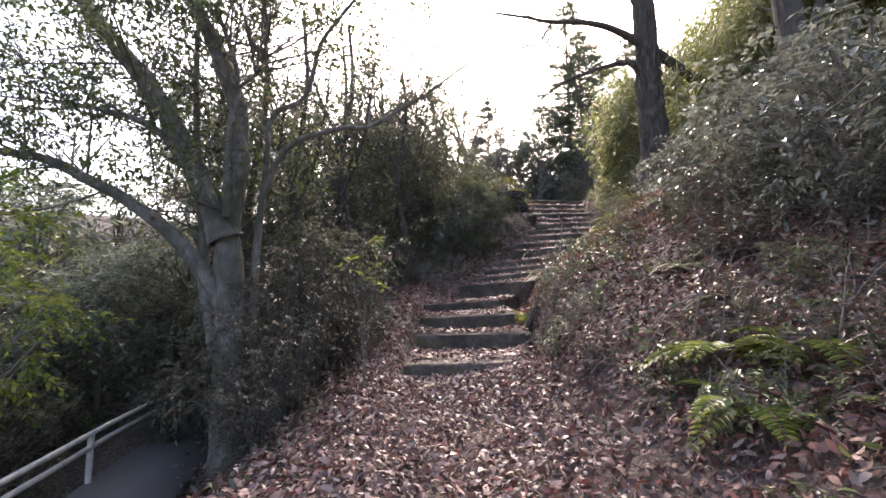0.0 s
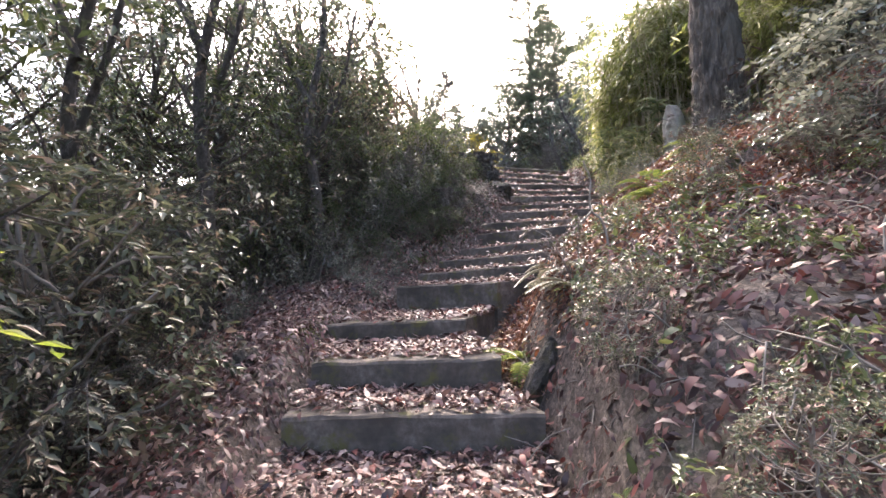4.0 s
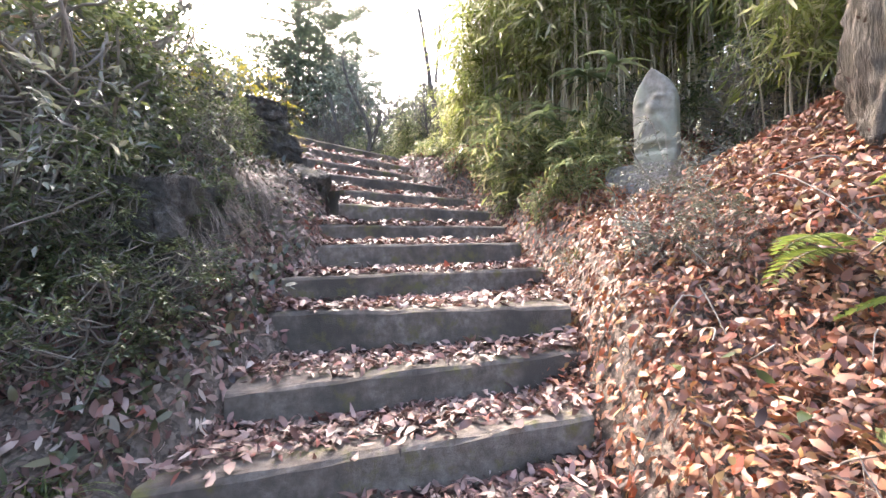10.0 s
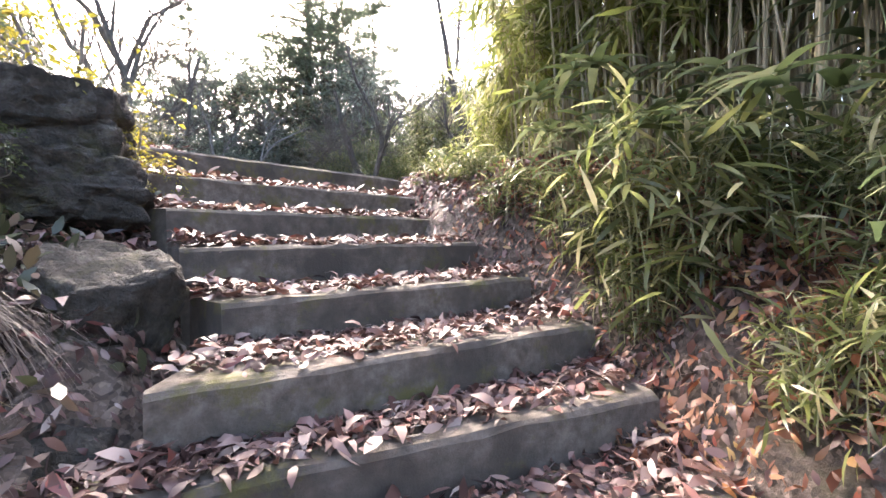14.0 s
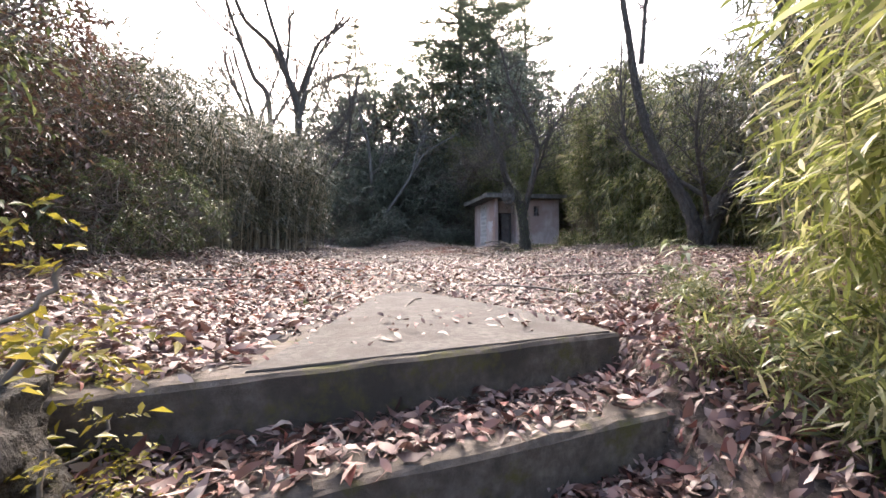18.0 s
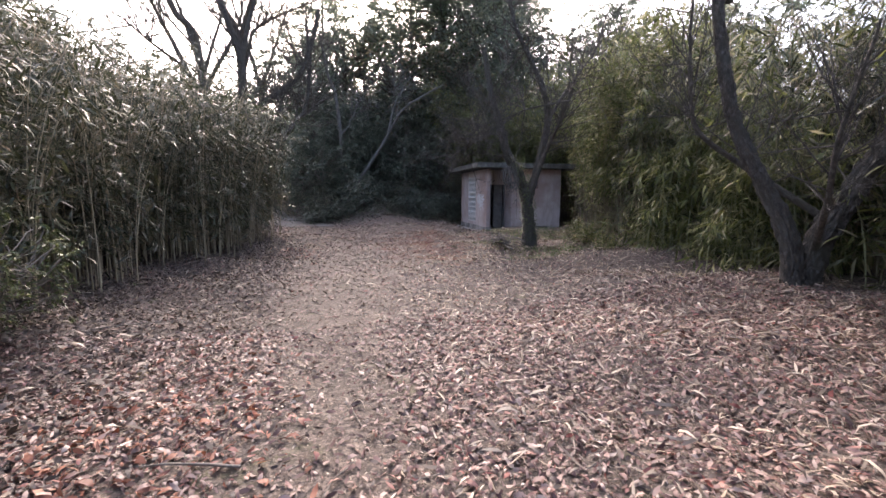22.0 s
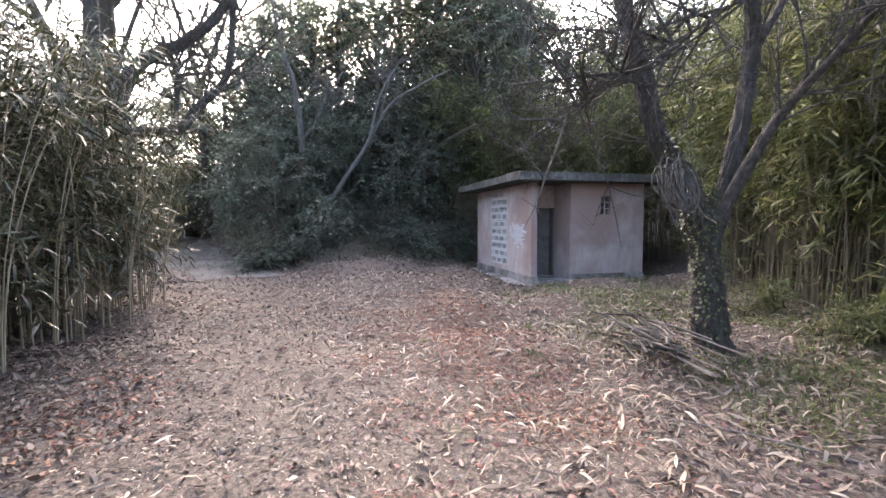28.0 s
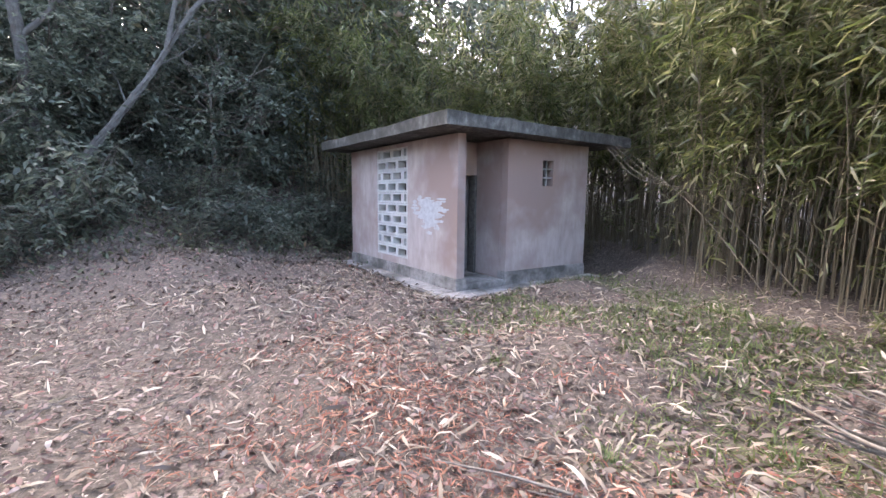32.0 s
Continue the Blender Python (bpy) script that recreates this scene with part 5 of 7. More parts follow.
built_tree("bare_tree", [
    ([(1.5, 25.5, 0.2), (1.5, 25.5, 4.9), (1.04, 25.5, 5.83), (0.79, 25.5, 6.53), (0.3, 25.5, 7.91), (0.0, 25.5, 9.5)], 0.11, 0.04),
    ([(0.95, 25.5, 6.1), (0.84, 25.4, 6.4), (0.54, 25.4, 7.0), (-0.43, 25.4, 7.8), (-1.2, 25.4, 8.8)], 0.06, 0.02),
], BARK, "tall leafless tree against the bright sky", 52, (20, 1.4, 0.022, 0.6, 3), None, 7)
built_tree("dead_tree", [
    ([(5.74, 31.8, 0.6), (5.72, 31.8, 3.5), (5.54, 31.8, 5.5), (5.25, 31.8, 6.4), (5.0, 31.8, 8.0)], 0.11, 0.03),
    ([(5.7, 31.8, 3.9), (6.1, 31.75, 4.4), (6.4, 31.7, 5.1), (6.9, 31.6, 5.9)], 0.055, 0.015),
], PALEBARK, "pale dead trunk before the dark wood", 28, (14, 1.5, 0.016, 0.3, 3), None, 9, 0.35)
built_tree("leaning_dead_tree", [
    ([(5.6, 31.3, 0.7), (6.02, 31.3, 1.5), (6.68, 31.2, 2.5), (7.34, 31.1, 3.5), (8.17, 30.9, 4.9), (9.0, 30.6, 5.5), (9.9, 30.4, 6.0)], 0.085, 0.02),
    ([(7.6, 31.05, 4.0), (7.9, 31.0, 5.2), (8.6, 30.9, 6.4)], 0.05, 0.015),
], PALEBARK, "pale dead tree leaning across the dark wood", 29, (14, 1.3, 0.014, 0.2, 3), None, 9, 0.35)

# ---- the wood behind: a few grown forms, set many times ----
protos = []
for k, (h, sp, mat, cl, per) in enumerate(((7.5, 2.4, LEAF_HAZED, 66, 56), (8.0, 2.7, LEAF_HAZED, 70, 56), (6.2, 2.4, LEAF_DARK, 62, 56), (7, 2.0, LEAF_HAZED, 54, 56))):
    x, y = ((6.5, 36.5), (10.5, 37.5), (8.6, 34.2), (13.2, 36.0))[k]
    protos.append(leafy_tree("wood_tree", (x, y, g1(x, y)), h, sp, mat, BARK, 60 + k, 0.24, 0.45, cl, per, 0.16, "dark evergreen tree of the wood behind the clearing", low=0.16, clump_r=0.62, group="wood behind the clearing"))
rng = np.random.default_rng(77)
spots = [(4.4, 38), (15.5, 37), (17.5, 34.5), (19.5, 32), (2.2, 41), (-0.5, 40), (12, 33.0), (16, 31.5), (7, 41), (11, 42), (15, 41), (19, 39), (22, 35), (23, 29), (-4, 38), (-7, 35), (-5, 31), (-9, 30), (4.2, 44), (0, 46), (-4, 44), (20, 44),
         (-11, 24), (-7.5, 26.5), (-9, 19), (-6, 22), (18.5, 26.5), (17, 22.5), (20, 18), (14.2, 33.0), (24, 22), (-12, 36), (26, 38), (17, 28.5), (11.3, 34.5), (4.9, 35.0), (7.4, 35.6), (13.0, 34.6), (3.4, 37.2)]
for k, (x, y) in enumerate(spots):
    s = rng.uniform(0.8, 1.1)
    copy_thing(protos[k % 4], pose(x, y, g1(x, y), 0, 0, rng.uniform(0, 360)) @ Matrix.Diagonal((s, s, s * rng.uniform(0.9, 1.1), 1)))

for k, (x, y) in enumerate(((-13, 17), (-16, 11), (-15, 4), (-12, -3), (-7, -8), (-17, -2), (-19, 22), (-16, 29), (-19, 8), (-2, -11), (5, -10), (9, -6), (11, -1), (10.5, 3.5), (9.5, 7.5), (13, 6), (14.5, 1), (15, 10.5), (17, 14), (12.6, 10.5), (18, 6), (21, 11), (16.5, 18), (14, -6), (-11, -10), (22, 25), (-13.5, 41), (-9, 42), (25, 17), (20, 0))):
    s = rng.uniform(0.8, 1.1)
    copy_thing(protos[k % 4], pose(x, y, g1(x, y) - 0.1, 0, 0, rng.uniform(0, 360)) @ Matrix.Diagonal((s, s, s, 1)))

for k, (x, y) in enumerate(((-7.4, 9.2), (-6.1, 9.6), (-8.8, 10.2))):
    s = (0.35 - g1(x, y)) / 8.2
    copy_thing(protos[(0, 1, 3)[k]], pose(x, y, g1(x, y) - 0.1, 0, 0, 100 * k) @ Matrix.Diagonal((s * 1.2, s * 1.2, s, 1)))

under = leafy_tree("wood_shrub", (6.2, 32.8, g1(6.2, 32.8)), 3.2, 1.5, LEAF_HAZED, TWIG, 66, 0.12, 0.45, 90, 75, 0.05, "dark evergreen undergrowth at the edge of the wood", low=0.0, clump_r=0.5, group="undergrowth of the wood")
for k in range(64):
    x, y = -4.5 + 22 * ((k * 0.618) % 1), 32.0 + 6 * ((k * 0.377) % 1)
    if 0.3 < x < 4.0:
        y += 7
    elif k % 2 == 0 and 4.5 < x < 13:
        y = 30.6 + 0.4 * (k % 6)
    if 9.0 < x < 14.0:
        y += 1.2
    if y < 32.2:
        continue
    s = rng.uniform(0.6, 1.25)
    copy_thing(under, pose(x, y, g1(x, y) - 0.1, 0, 0, rng.uniform(0, 360)) @ Matrix.Diagonal((s, s, s, 1)))

for k, (x, y, s) in enumerate(((-4.4, 7.2, 0.75), (-5.8, 6.2, 0.75), (-5.2, 8.8, 0.85), (-7.2, 8.6, 0.95), (-8.2, 6.4, 0.9), (-3.7, 8.5, 0.7), (-7.0, 4.6, 0.75), (-9.5, 9.5, 1.0), (-5.0, 5.2, 0.6), (-10.5, 6.5, 1.0), (-9.4, 4.0, 0.9), (-6.3, 10.6, 0.95))):
    copy_thing(under, pose(x, y, g1(x, y) - 0.1, 0, 0, k * 67) @ Matrix.Diagonal((s, s, s, 1)))


def conifer(at, height, seed, label):
    rng = np.random.default_rng(seed)
    root = thing("conifer", pose(*at), label, "tree", "tall conifers")
    wood, needles = Heap(), Heap()
    limb(wood, [(0, 0, -0.3), (0.05, 0, height * 0.5), (0, 0.05, height)], 0.26, 0.03, 8, 0.01, rng)
    z = height * 0.25
    while z < height * 0.99:
        below = height - z
        reach = min(5.2, 0.35 + 0.62 * below) * rng.uniform(0.5, 1.1)
        a = rng.uniform(0, 6.28)
        u = np.linspace(0, 1, 6)[:, None]
        out = np.array([math.cos(a), math.sin(a), 0])
        line = np.array([0, 0, z]) + out * reach * u + np.array([0, 0, 1]) * reach * (0.22 * u - 0.12 * u**2)
        wood.add(*tube(line, (0.02 + 0.011 * reach) * (1 - 0.85 * u[:, 0]), 4))
        across = np.array([-out[1], out[0], 0])
        for q in range(int(8 + 15 * reach)):
            f2 = rng.uniform(0.12, 1.0) ** 0.8
            c = line[0] + (line[-1] - line[0]) * f2 + across * rng.normal(0, 0.10 + 0.16 * reach * (1.1 - f2)) + [0, 0, rng.normal(0.02, 0.07)]
            n = 10
            p = c + rng.normal(0, 0.17, (n, 3)) * [1, 1, 0.4]
            needles.add(*leaves(p, rng.normal(0, 0.8, (n, 3)) * [1, 1, 0.4] + out * 0.5 + [0, 0, 0.1], np.array([[0, 0, 1.0]]) + rng.normal(0, 0.4, (n, 3)), rng.uniform(0.14, 0.30, n), 0.036, 0.1, 0.05))
        z += rng.uniform(0.08, 0.24)
    part("trunk", wood.mesh("trunk", True), BARK, root)
    part("crown", needles.mesh("crown"), LEAF_PINE, root)
    return root


pine = conifer((12.1, 36.6, g1(12.1, 36.6)), 18.6, 90, "tall open-crowned conifer above the wood")
for x, y, s in ((17.0, 43.0, 0.80), (22.5, 47.0, 0.9), (6.4, 47.0, 0.72), (14.6, 40.5, 0.86)):
    copy_thing(pine, pose(x, y, g1(x, y), 0, 0, x * 50) @ Matrix.Diagonal((s, s, s, 1)))

# ---- evergreen shrubs and small trees on the left of the steps ----
bush = [
    leafy_tree("evergreen_tree", (-2.9, 8.0, g1(-2.9, 8.0)), 4.7, 1.35, LEAF_DARK, BARK, 110, 0.085, 0.38, 96, 50, 0.07, "dark glossy evergreen tree beside the steps", low=0.1, clump_r=0.30),
    leafy_tree("evergreen_tree", (-1.1, 10.4, g1(-1.1, 10.4)), 4.1, 1.2, LEAF_MID, BARK, 111, 0.078, 0.38, 90, 50, 0.06, "small-leaved evergreen tree on the bank", low=0.05, clump_r=0.26),
    leafy_tree("shrub", (-1.15, 6.2, g1(-1.15, 6.2)), 1.6, 0.75, LEAF_DARK, TWIG, 112, 0.06, 0.42, 90, 45, 0.025, "low dark evergreen shrub with fine twigs", low=0.0, clump_r=0.2),
    leafy_tree("shrub", (0.75, 10.15, g1(0.75, 10.15)), 1.3, 0.6, LEAF_MID, TWIG, 113, 0.06, 0.4, 60, 40, 0.02, "green-leaved shrub on the bank", low=0.0, clump_r=0.18),
]
for p, x, y, s in ((0, -2.4, 9.4, 0.95), (0, -1.0, 11.6, 1.15), (1, -2.2, 12.0, 1.05), (1, -0.2, 11.6, 0.9), (1, 0.3, 12.9, 0.95), (0, -1.5, 13.6, 1.0), (1, -1.6, 8.9, 0.95), (1, -2.7, 10.8, 1.1), (0, -3.1, 9.6, 0.85), (1, -2.2, 7.2, 0.8),
                   (1, -3.9, 9.2, 0.8), (0, -4.4, 11.4, 0.85), (1, -4.4, 6.6, 0.55), (0, -5.4, 7.6, 0.6), (1, -6.8, 6.4, 0.6), (0, -3.9, 5.4, 0.42), (1, -5.0, 4.6, 0.5), (0, -7.2, 4.4, 0.6), (1, -6.0, 2.8, 0.6), (0, -8.4, 8.4, 0.75), (1, -9.5, 5.6, 0.75), (0, -6.4, 10.4, 0.8), (0, -12, 2, 0.9), (1, -10.5, 11, 1.0), (0, -3.3, 7.4, 0.6), (1, -4.2, 8.0, 0.68), (0, -5.0, 6.2, 0.55), (1, -6.2, 8.4, 0.7), (0, -7.6, 6.8, 0.7), (0, -5.9, 5.2, 0.55), (1, -8.0, 10.0, 0.85), (0, -10.2, 8.2, 0.9), (1, -11.5, 5.0, 0.85), (0, -9.0, 3.2, 0.75), (1, -4.6, 3.6, 0.45), (0, -4.2, 4.6, 0.45), (1, -13.5, 8.5, 1.0), (0, -12.5, 12.5, 1.1)):
    copy_thing(bush[p], pose(x, y, g1(x, y) - 0.05, 0, 0, (x * 97 + y * 31) % 360) @ Matrix.Diagonal((s, s, s, 1)))
for p, x, y, s in ((2, -1.6, 6.0, 0.9), (3, -0.3, 9.7, 0.7), (3, 0.35, 9.85, 0.6), (3, 1.15, 10.7, 0.75), (2, 0.2, 10.8, 0.9), (3, 1.35, 11.6, 0.9),
                   (2, -1.9, 6.4, 1.2), (3, 0.9, 9.75, 0.5)):
    copy_thing(bush[p], pose(x, y, g1(x, y) - 0.05, 0, 0, (x * 97 + y * 31) % 360) @ Matrix.Diagonal((s, s, s, 1)))
arch = [
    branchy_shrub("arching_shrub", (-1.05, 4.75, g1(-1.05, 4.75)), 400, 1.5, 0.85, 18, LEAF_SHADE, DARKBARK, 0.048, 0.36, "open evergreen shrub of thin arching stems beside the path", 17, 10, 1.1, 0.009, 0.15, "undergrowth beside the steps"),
    branchy_shrub("arching_shrub", (-1.2, 6.7, g1(-1.2, 6.7)), 401, 2.1, 1.0, 15, LEAF_DARK, DARKBARK, 0.068, 0.34, "tall open evergreen shrub with drooping twigs on the slope", 16, 10, 1.4, 0.011, 0.2, "undergrowth beside the steps"),
    branchy_shrub("arching_shrub", (0.35, 9.6, g1(0.35, 9.6)), 402, 1.0, 0.6, 12, LEAF_SHEEN, TWIG, 0.06, 0.32, "small glossy-leaved shrub with pale twigs on the bank", 10, 8, 1.0, 0.007, 0.1, "undergrowth beside the steps"),
    branchy_shrub("arching_shrub", (2.0, 5.6, g1(2.0, 5.6)), 403, 0.34, 0.30, 10, LEAF_MID, TWIG, 0.042, 0.45, "low leafy plant among the fallen leaves", 6, 7, 1.0, 0.004, 0.1, "low plants of the bank"),
    branchy_shrub("wood_shrub", (6.4, 30.4, g1(6.4, 30.4)), 406, 1.3, 0.9, 14, LEAF_HAZED, TWIG, 0.15, 0.4, "low dark undergrowth on the bank before the wood", 9, 7, 1.2, 0.012, 0.05, "undergrowth of the wood"),
    branchy_shrub("arching_shrub", (2.5, 4.6, g1(2.5, 4.6)), 404, 0.6, 0.4, 8, LEAF_RED, TWIG, 0.05, 0.4, "low brown-leaved shrub on the bank", 7, 7, 0.8, 0.006, 0.25, "low plants of the bank"),
]
for p, x, y, s in ((0, -1.05, 4.1, 0.62), (0, -0.95, 5.45, 0.85), (0, -1.5, 5.3, 0.9), (0, -1.0, 6.1, 0.75), (1, -1.75, 6.4, 0.8), (1, -2.2, 7.9, 1.15), (1, -1.5, 7.7, 1.0), (1, -1.0, 9.0, 1.05), (1, -0.7, 10.3, 1.1), (1, 0.2, 10.9, 0.9),
                   (1, -1.7, 9.5, 1.25), (1, 0.9, 11.6, 0.8), (1, -0.2, 11.9, 1.1), (1, -2.9, 6.4, 0.7),
                   (2, -0.05, 9.15, 0.8), (2, 0.75, 9.75, 0.9), (2, 1.15, 10.2, 0.85), (2, 0.55, 10.3, 1.2), (2, 0.1, 8.55, 0.5), (2, -0.45, 8.8, 0.8), (2, 1.5, 10.65, 0.7), (2, 0.3, 8.2, 0.38), (2, 1.3, 11.2, 0.9), (2, -0.9, 8.0, 0.7), (2, 0.55, 8.75, 0.4),
                   (2, 3.2, 6.2, 0.6), (2, 3.5, 5.2, 1.0), (2, 3.0, 4.0, 1.0), (2, 3.35, 3.3, 1.2), (2, 3.8, 4.4, 1.3), (2, 3.25, 7.2, 0.5), (2, 2.9, 8.25, 0.45), (2, 3.35, 8.35, 0.5), (2, 4.4, 8.25, 0.8)):
    copy_thing(arch[p], pose(x, y, g1(x, y) - 0.04, 0, 0, (x * 197 + y * 61) % 360) @ Matrix.Diagonal((s, s, s, 1)))
rng = np.random.default_rng(411)
for k in range(58):
    x, y = rng.uniform(4.2, 13.0), rng.uniform(29.4, 32.8)
    if x > 9.0 and y < 30.2:
        continue
    s = rng.uniform(0.3, 0.75)
    copy_thing(arch[4 if k % 3 else 1], pose(x, y, g1(x, y) - 0.04, 0, 0, rng.uniform(0, 360)) @ Matrix.Diagonal((s * 1.2, s * 1.2, s, 1)))
rng = np.random.default_rng(410)
for k in range(46):
    y = rng.uniform(2.4, 7.5)
    d = rng.uniform(0.85, 2.6)
    x = float(np.interp(y, LINE[:, 1], LINE[:, 0])) + d * (1.25 if y > 7 else 1.0)
    s = rng.uniform(0.45, 1.1)
    copy_thing(arch[5 if k % 4 == 1 else 3], pose(x, y, g1(x, y) - 0.02, 0, 0, rng.uniform(0, 360)) @ Matrix.Diagonal((s, s, s, 1)))
branchy_shrub("yellow_sprig", (-0.40, 4.7, g1(-0.40, 4.7)), 405, 1.3, 0.22, 3, LEAF_BRIGHT, TWIG, 0.07, 0.38, "young shoot with bright yellow-green leaves beside the path", 4, 5, 0.6, 0.005, 0.9)
leafy_tree("bright_shrub", (-3.9, 4.6, g1(-3.9, 4.6)), 3.5, 1.0, LEAF_BRIGHT, TWIG, 114, 0.08, 0.42, 70, 50, 0.03, "bright green shrub below the path", low=0.35, clump_r=0.25)
yel = leafy_tree("yellow_shrub", (1.75, 11.62, g1(1.75, 11.62) - 0.05), 0.8, 0.42, LEAF_YELLOW, TWIG, 115, 0.034, 0.5, 70, 40, 0.015, "yellowing shrub hanging over the rocks", low=0.1, clump_r=0.16, lean=(0.25, -0.15))
for x, y, s in ((2.12, 11.50, 0.55), (1.35, 11.6, 0.95), (0.95, 11.4, 0.9), (1.6, 11.95, 0.8), (2.3, 11.42, 0.36)):
    copy_thing(yel, pose(x, y, g1(x, y) - 0.05, 0, 0, x * 171) @ Matrix.Diagonal((s, s, s, 1)))
red = leafy_tree("red_leaved_shrub", (0.1, 14.6, g1(0.1, 14.6)), 3.0, 1.0, LEAF_RED, TWIG, 116, 0.065, 0.42, 150, 55, 0.03, "dense shrub with reddish-brown leaves at the edge of the clearing", low=0.0, clump_r=0.27)
for x, y, s in ((-1.2, 13.6, 1.1), (0.35, 16.0, 0.8), (-0.2, 13.0, 0.75)):
    copy_thing(red, pose(x, y, g1(x, y), 0, 0, x * 171 + 20) @ Matrix.Diagonal((s, s, s, 1)))
for x, y, s in ((1.0, 16.2, 0.9), (1.2, 17.2, 0.8), (0.8, 15.3, 0.75)):
    copy_thing(bush[3], pose(x, y, g1(x, y), 0, 0, x * 171 + y * 40) @ Matrix.Diagonal((s, s, s, 1)))
ivyb = leafy_tree("sheen_leaved_shrub", (3.1, 4.2, g1(3.1, 4.2)), 1.5, 0.9, LEAF_SHEEN, TWIG, 117, 0.07, 0.5, 110, 45, 0.02, "glossy-leaved undergrowth shining on the bank", low=0.0, clump_r=0.22)
for x, y, s in ((3.9, 5.0, 1.0), (3.2, 5.7, 0.75), (4.2, 3.8, 1.1), (4.6, 6.4, 0.9), (3.3, 2.9, 0.9)):
    copy_thing(ivyb, pose(x, y, g1(x, y) - 0.05, 0, 0, x * 171 + y * 40) @ Matrix.Diagonal((s, s, s * 0.85, 1)))
for x, y, s in ((4.75, 8.3, 0.8), (4.6, 9.0, 0.55)):
    copy_thing(bush[3], pose(x, y, g1(x, y) - 0.03, 0, 0, x * 171 + y * 40) @ Matrix.Diagonal((s, s, s, 1)))

for x, y, s in ((1.2, 9.85, 0.42), (1.45, 10.15, 0.36), (1.0, 9.62, 0.35), (1.62, 10.4, 0.34), (0.62, 9.6, 0.45), (1.3, 10.5, 0.45), (1.0, 10.3, 0.5), (1.75, 10.75, 0.36), (0.45, 9.1, 0.3), (1.55, 9.95, 0.25), (1.9, 11.0, 0.3)):
    copy_thing(bush[3], pose(x, y, g1(x, y) - 0.03, 0, 0, x * 371 + y * 40) @ Matrix.Diagonal((s, s, s, 1)))
for x, y, s in ((2.5, 6.4, 0.28), (2.3, 7.0, 0.22), (2.7, 5.2, 0.3), (2.9, 8.0, 0.2), (1.38, 5.5, 0.26), (1.3, 4.7, 0.22)):
    copy_thing(bush[2], pose(x, y, g1(x, y) - 0.03, 0, 0, x * 371 + y * 40) @ Matrix.Diagonal((s, s, s, 1)))

# ---- bamboo ----
bam = [
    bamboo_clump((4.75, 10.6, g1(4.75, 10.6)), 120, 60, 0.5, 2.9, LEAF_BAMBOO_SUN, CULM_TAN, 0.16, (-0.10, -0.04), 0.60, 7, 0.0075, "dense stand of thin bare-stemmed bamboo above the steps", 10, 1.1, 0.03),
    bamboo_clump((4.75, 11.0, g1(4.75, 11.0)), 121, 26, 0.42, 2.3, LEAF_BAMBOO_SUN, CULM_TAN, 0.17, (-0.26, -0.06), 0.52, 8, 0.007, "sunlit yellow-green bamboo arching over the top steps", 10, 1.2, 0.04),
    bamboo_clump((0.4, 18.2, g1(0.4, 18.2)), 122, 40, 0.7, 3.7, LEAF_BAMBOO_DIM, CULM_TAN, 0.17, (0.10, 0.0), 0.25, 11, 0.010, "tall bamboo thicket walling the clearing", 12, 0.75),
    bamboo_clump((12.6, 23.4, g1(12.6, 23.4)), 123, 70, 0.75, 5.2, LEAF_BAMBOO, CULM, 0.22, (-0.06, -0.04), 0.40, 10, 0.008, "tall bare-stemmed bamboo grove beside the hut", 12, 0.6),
    bamboo_clump((10.3, 18.6, g1(10.3, 18.6)), 126, 26, 0.75, 3.5, LEAF_BAMBOO, CULM_GREEN, 0.25, (0.12, 0.0), 0.05, 9, 0.009, "green bamboo leafy to the ground at the edge of the clearing", 13, 1.0),
    bamboo_clump((3.95, 9.78, g1(3.95, 9.78)), 124, 22, 0.28, 0.7, LEAF_BAMBOO, CULM_GREEN, 0.15, (-0.05, -0.05), 0.1, 8, 0.004, "low bamboo grass at the edge of the steps", 6, 0.5),
]


def set_bamboo(p, rows):
    for x, y, s, yaw in rows:
        copy_thing(bam[p], pose(x, y, g1(x, y) - 0.05, 0, 0, yaw) @ Matrix.Diagonal((s, s, s, 1)))


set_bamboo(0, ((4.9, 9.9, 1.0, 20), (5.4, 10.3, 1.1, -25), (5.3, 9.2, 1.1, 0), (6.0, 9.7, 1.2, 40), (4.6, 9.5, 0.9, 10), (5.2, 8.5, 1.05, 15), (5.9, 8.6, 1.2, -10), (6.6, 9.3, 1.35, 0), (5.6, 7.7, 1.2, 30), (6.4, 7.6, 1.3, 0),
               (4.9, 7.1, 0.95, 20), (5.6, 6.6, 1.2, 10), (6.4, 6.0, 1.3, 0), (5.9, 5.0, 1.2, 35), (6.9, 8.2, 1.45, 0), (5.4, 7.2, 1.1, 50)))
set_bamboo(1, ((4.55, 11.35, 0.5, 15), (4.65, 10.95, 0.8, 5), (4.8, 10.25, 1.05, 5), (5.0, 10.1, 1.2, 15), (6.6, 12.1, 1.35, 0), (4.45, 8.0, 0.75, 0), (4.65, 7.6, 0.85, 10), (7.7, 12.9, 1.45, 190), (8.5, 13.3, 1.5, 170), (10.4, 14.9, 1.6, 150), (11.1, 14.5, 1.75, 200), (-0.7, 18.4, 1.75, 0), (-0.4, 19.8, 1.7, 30)))
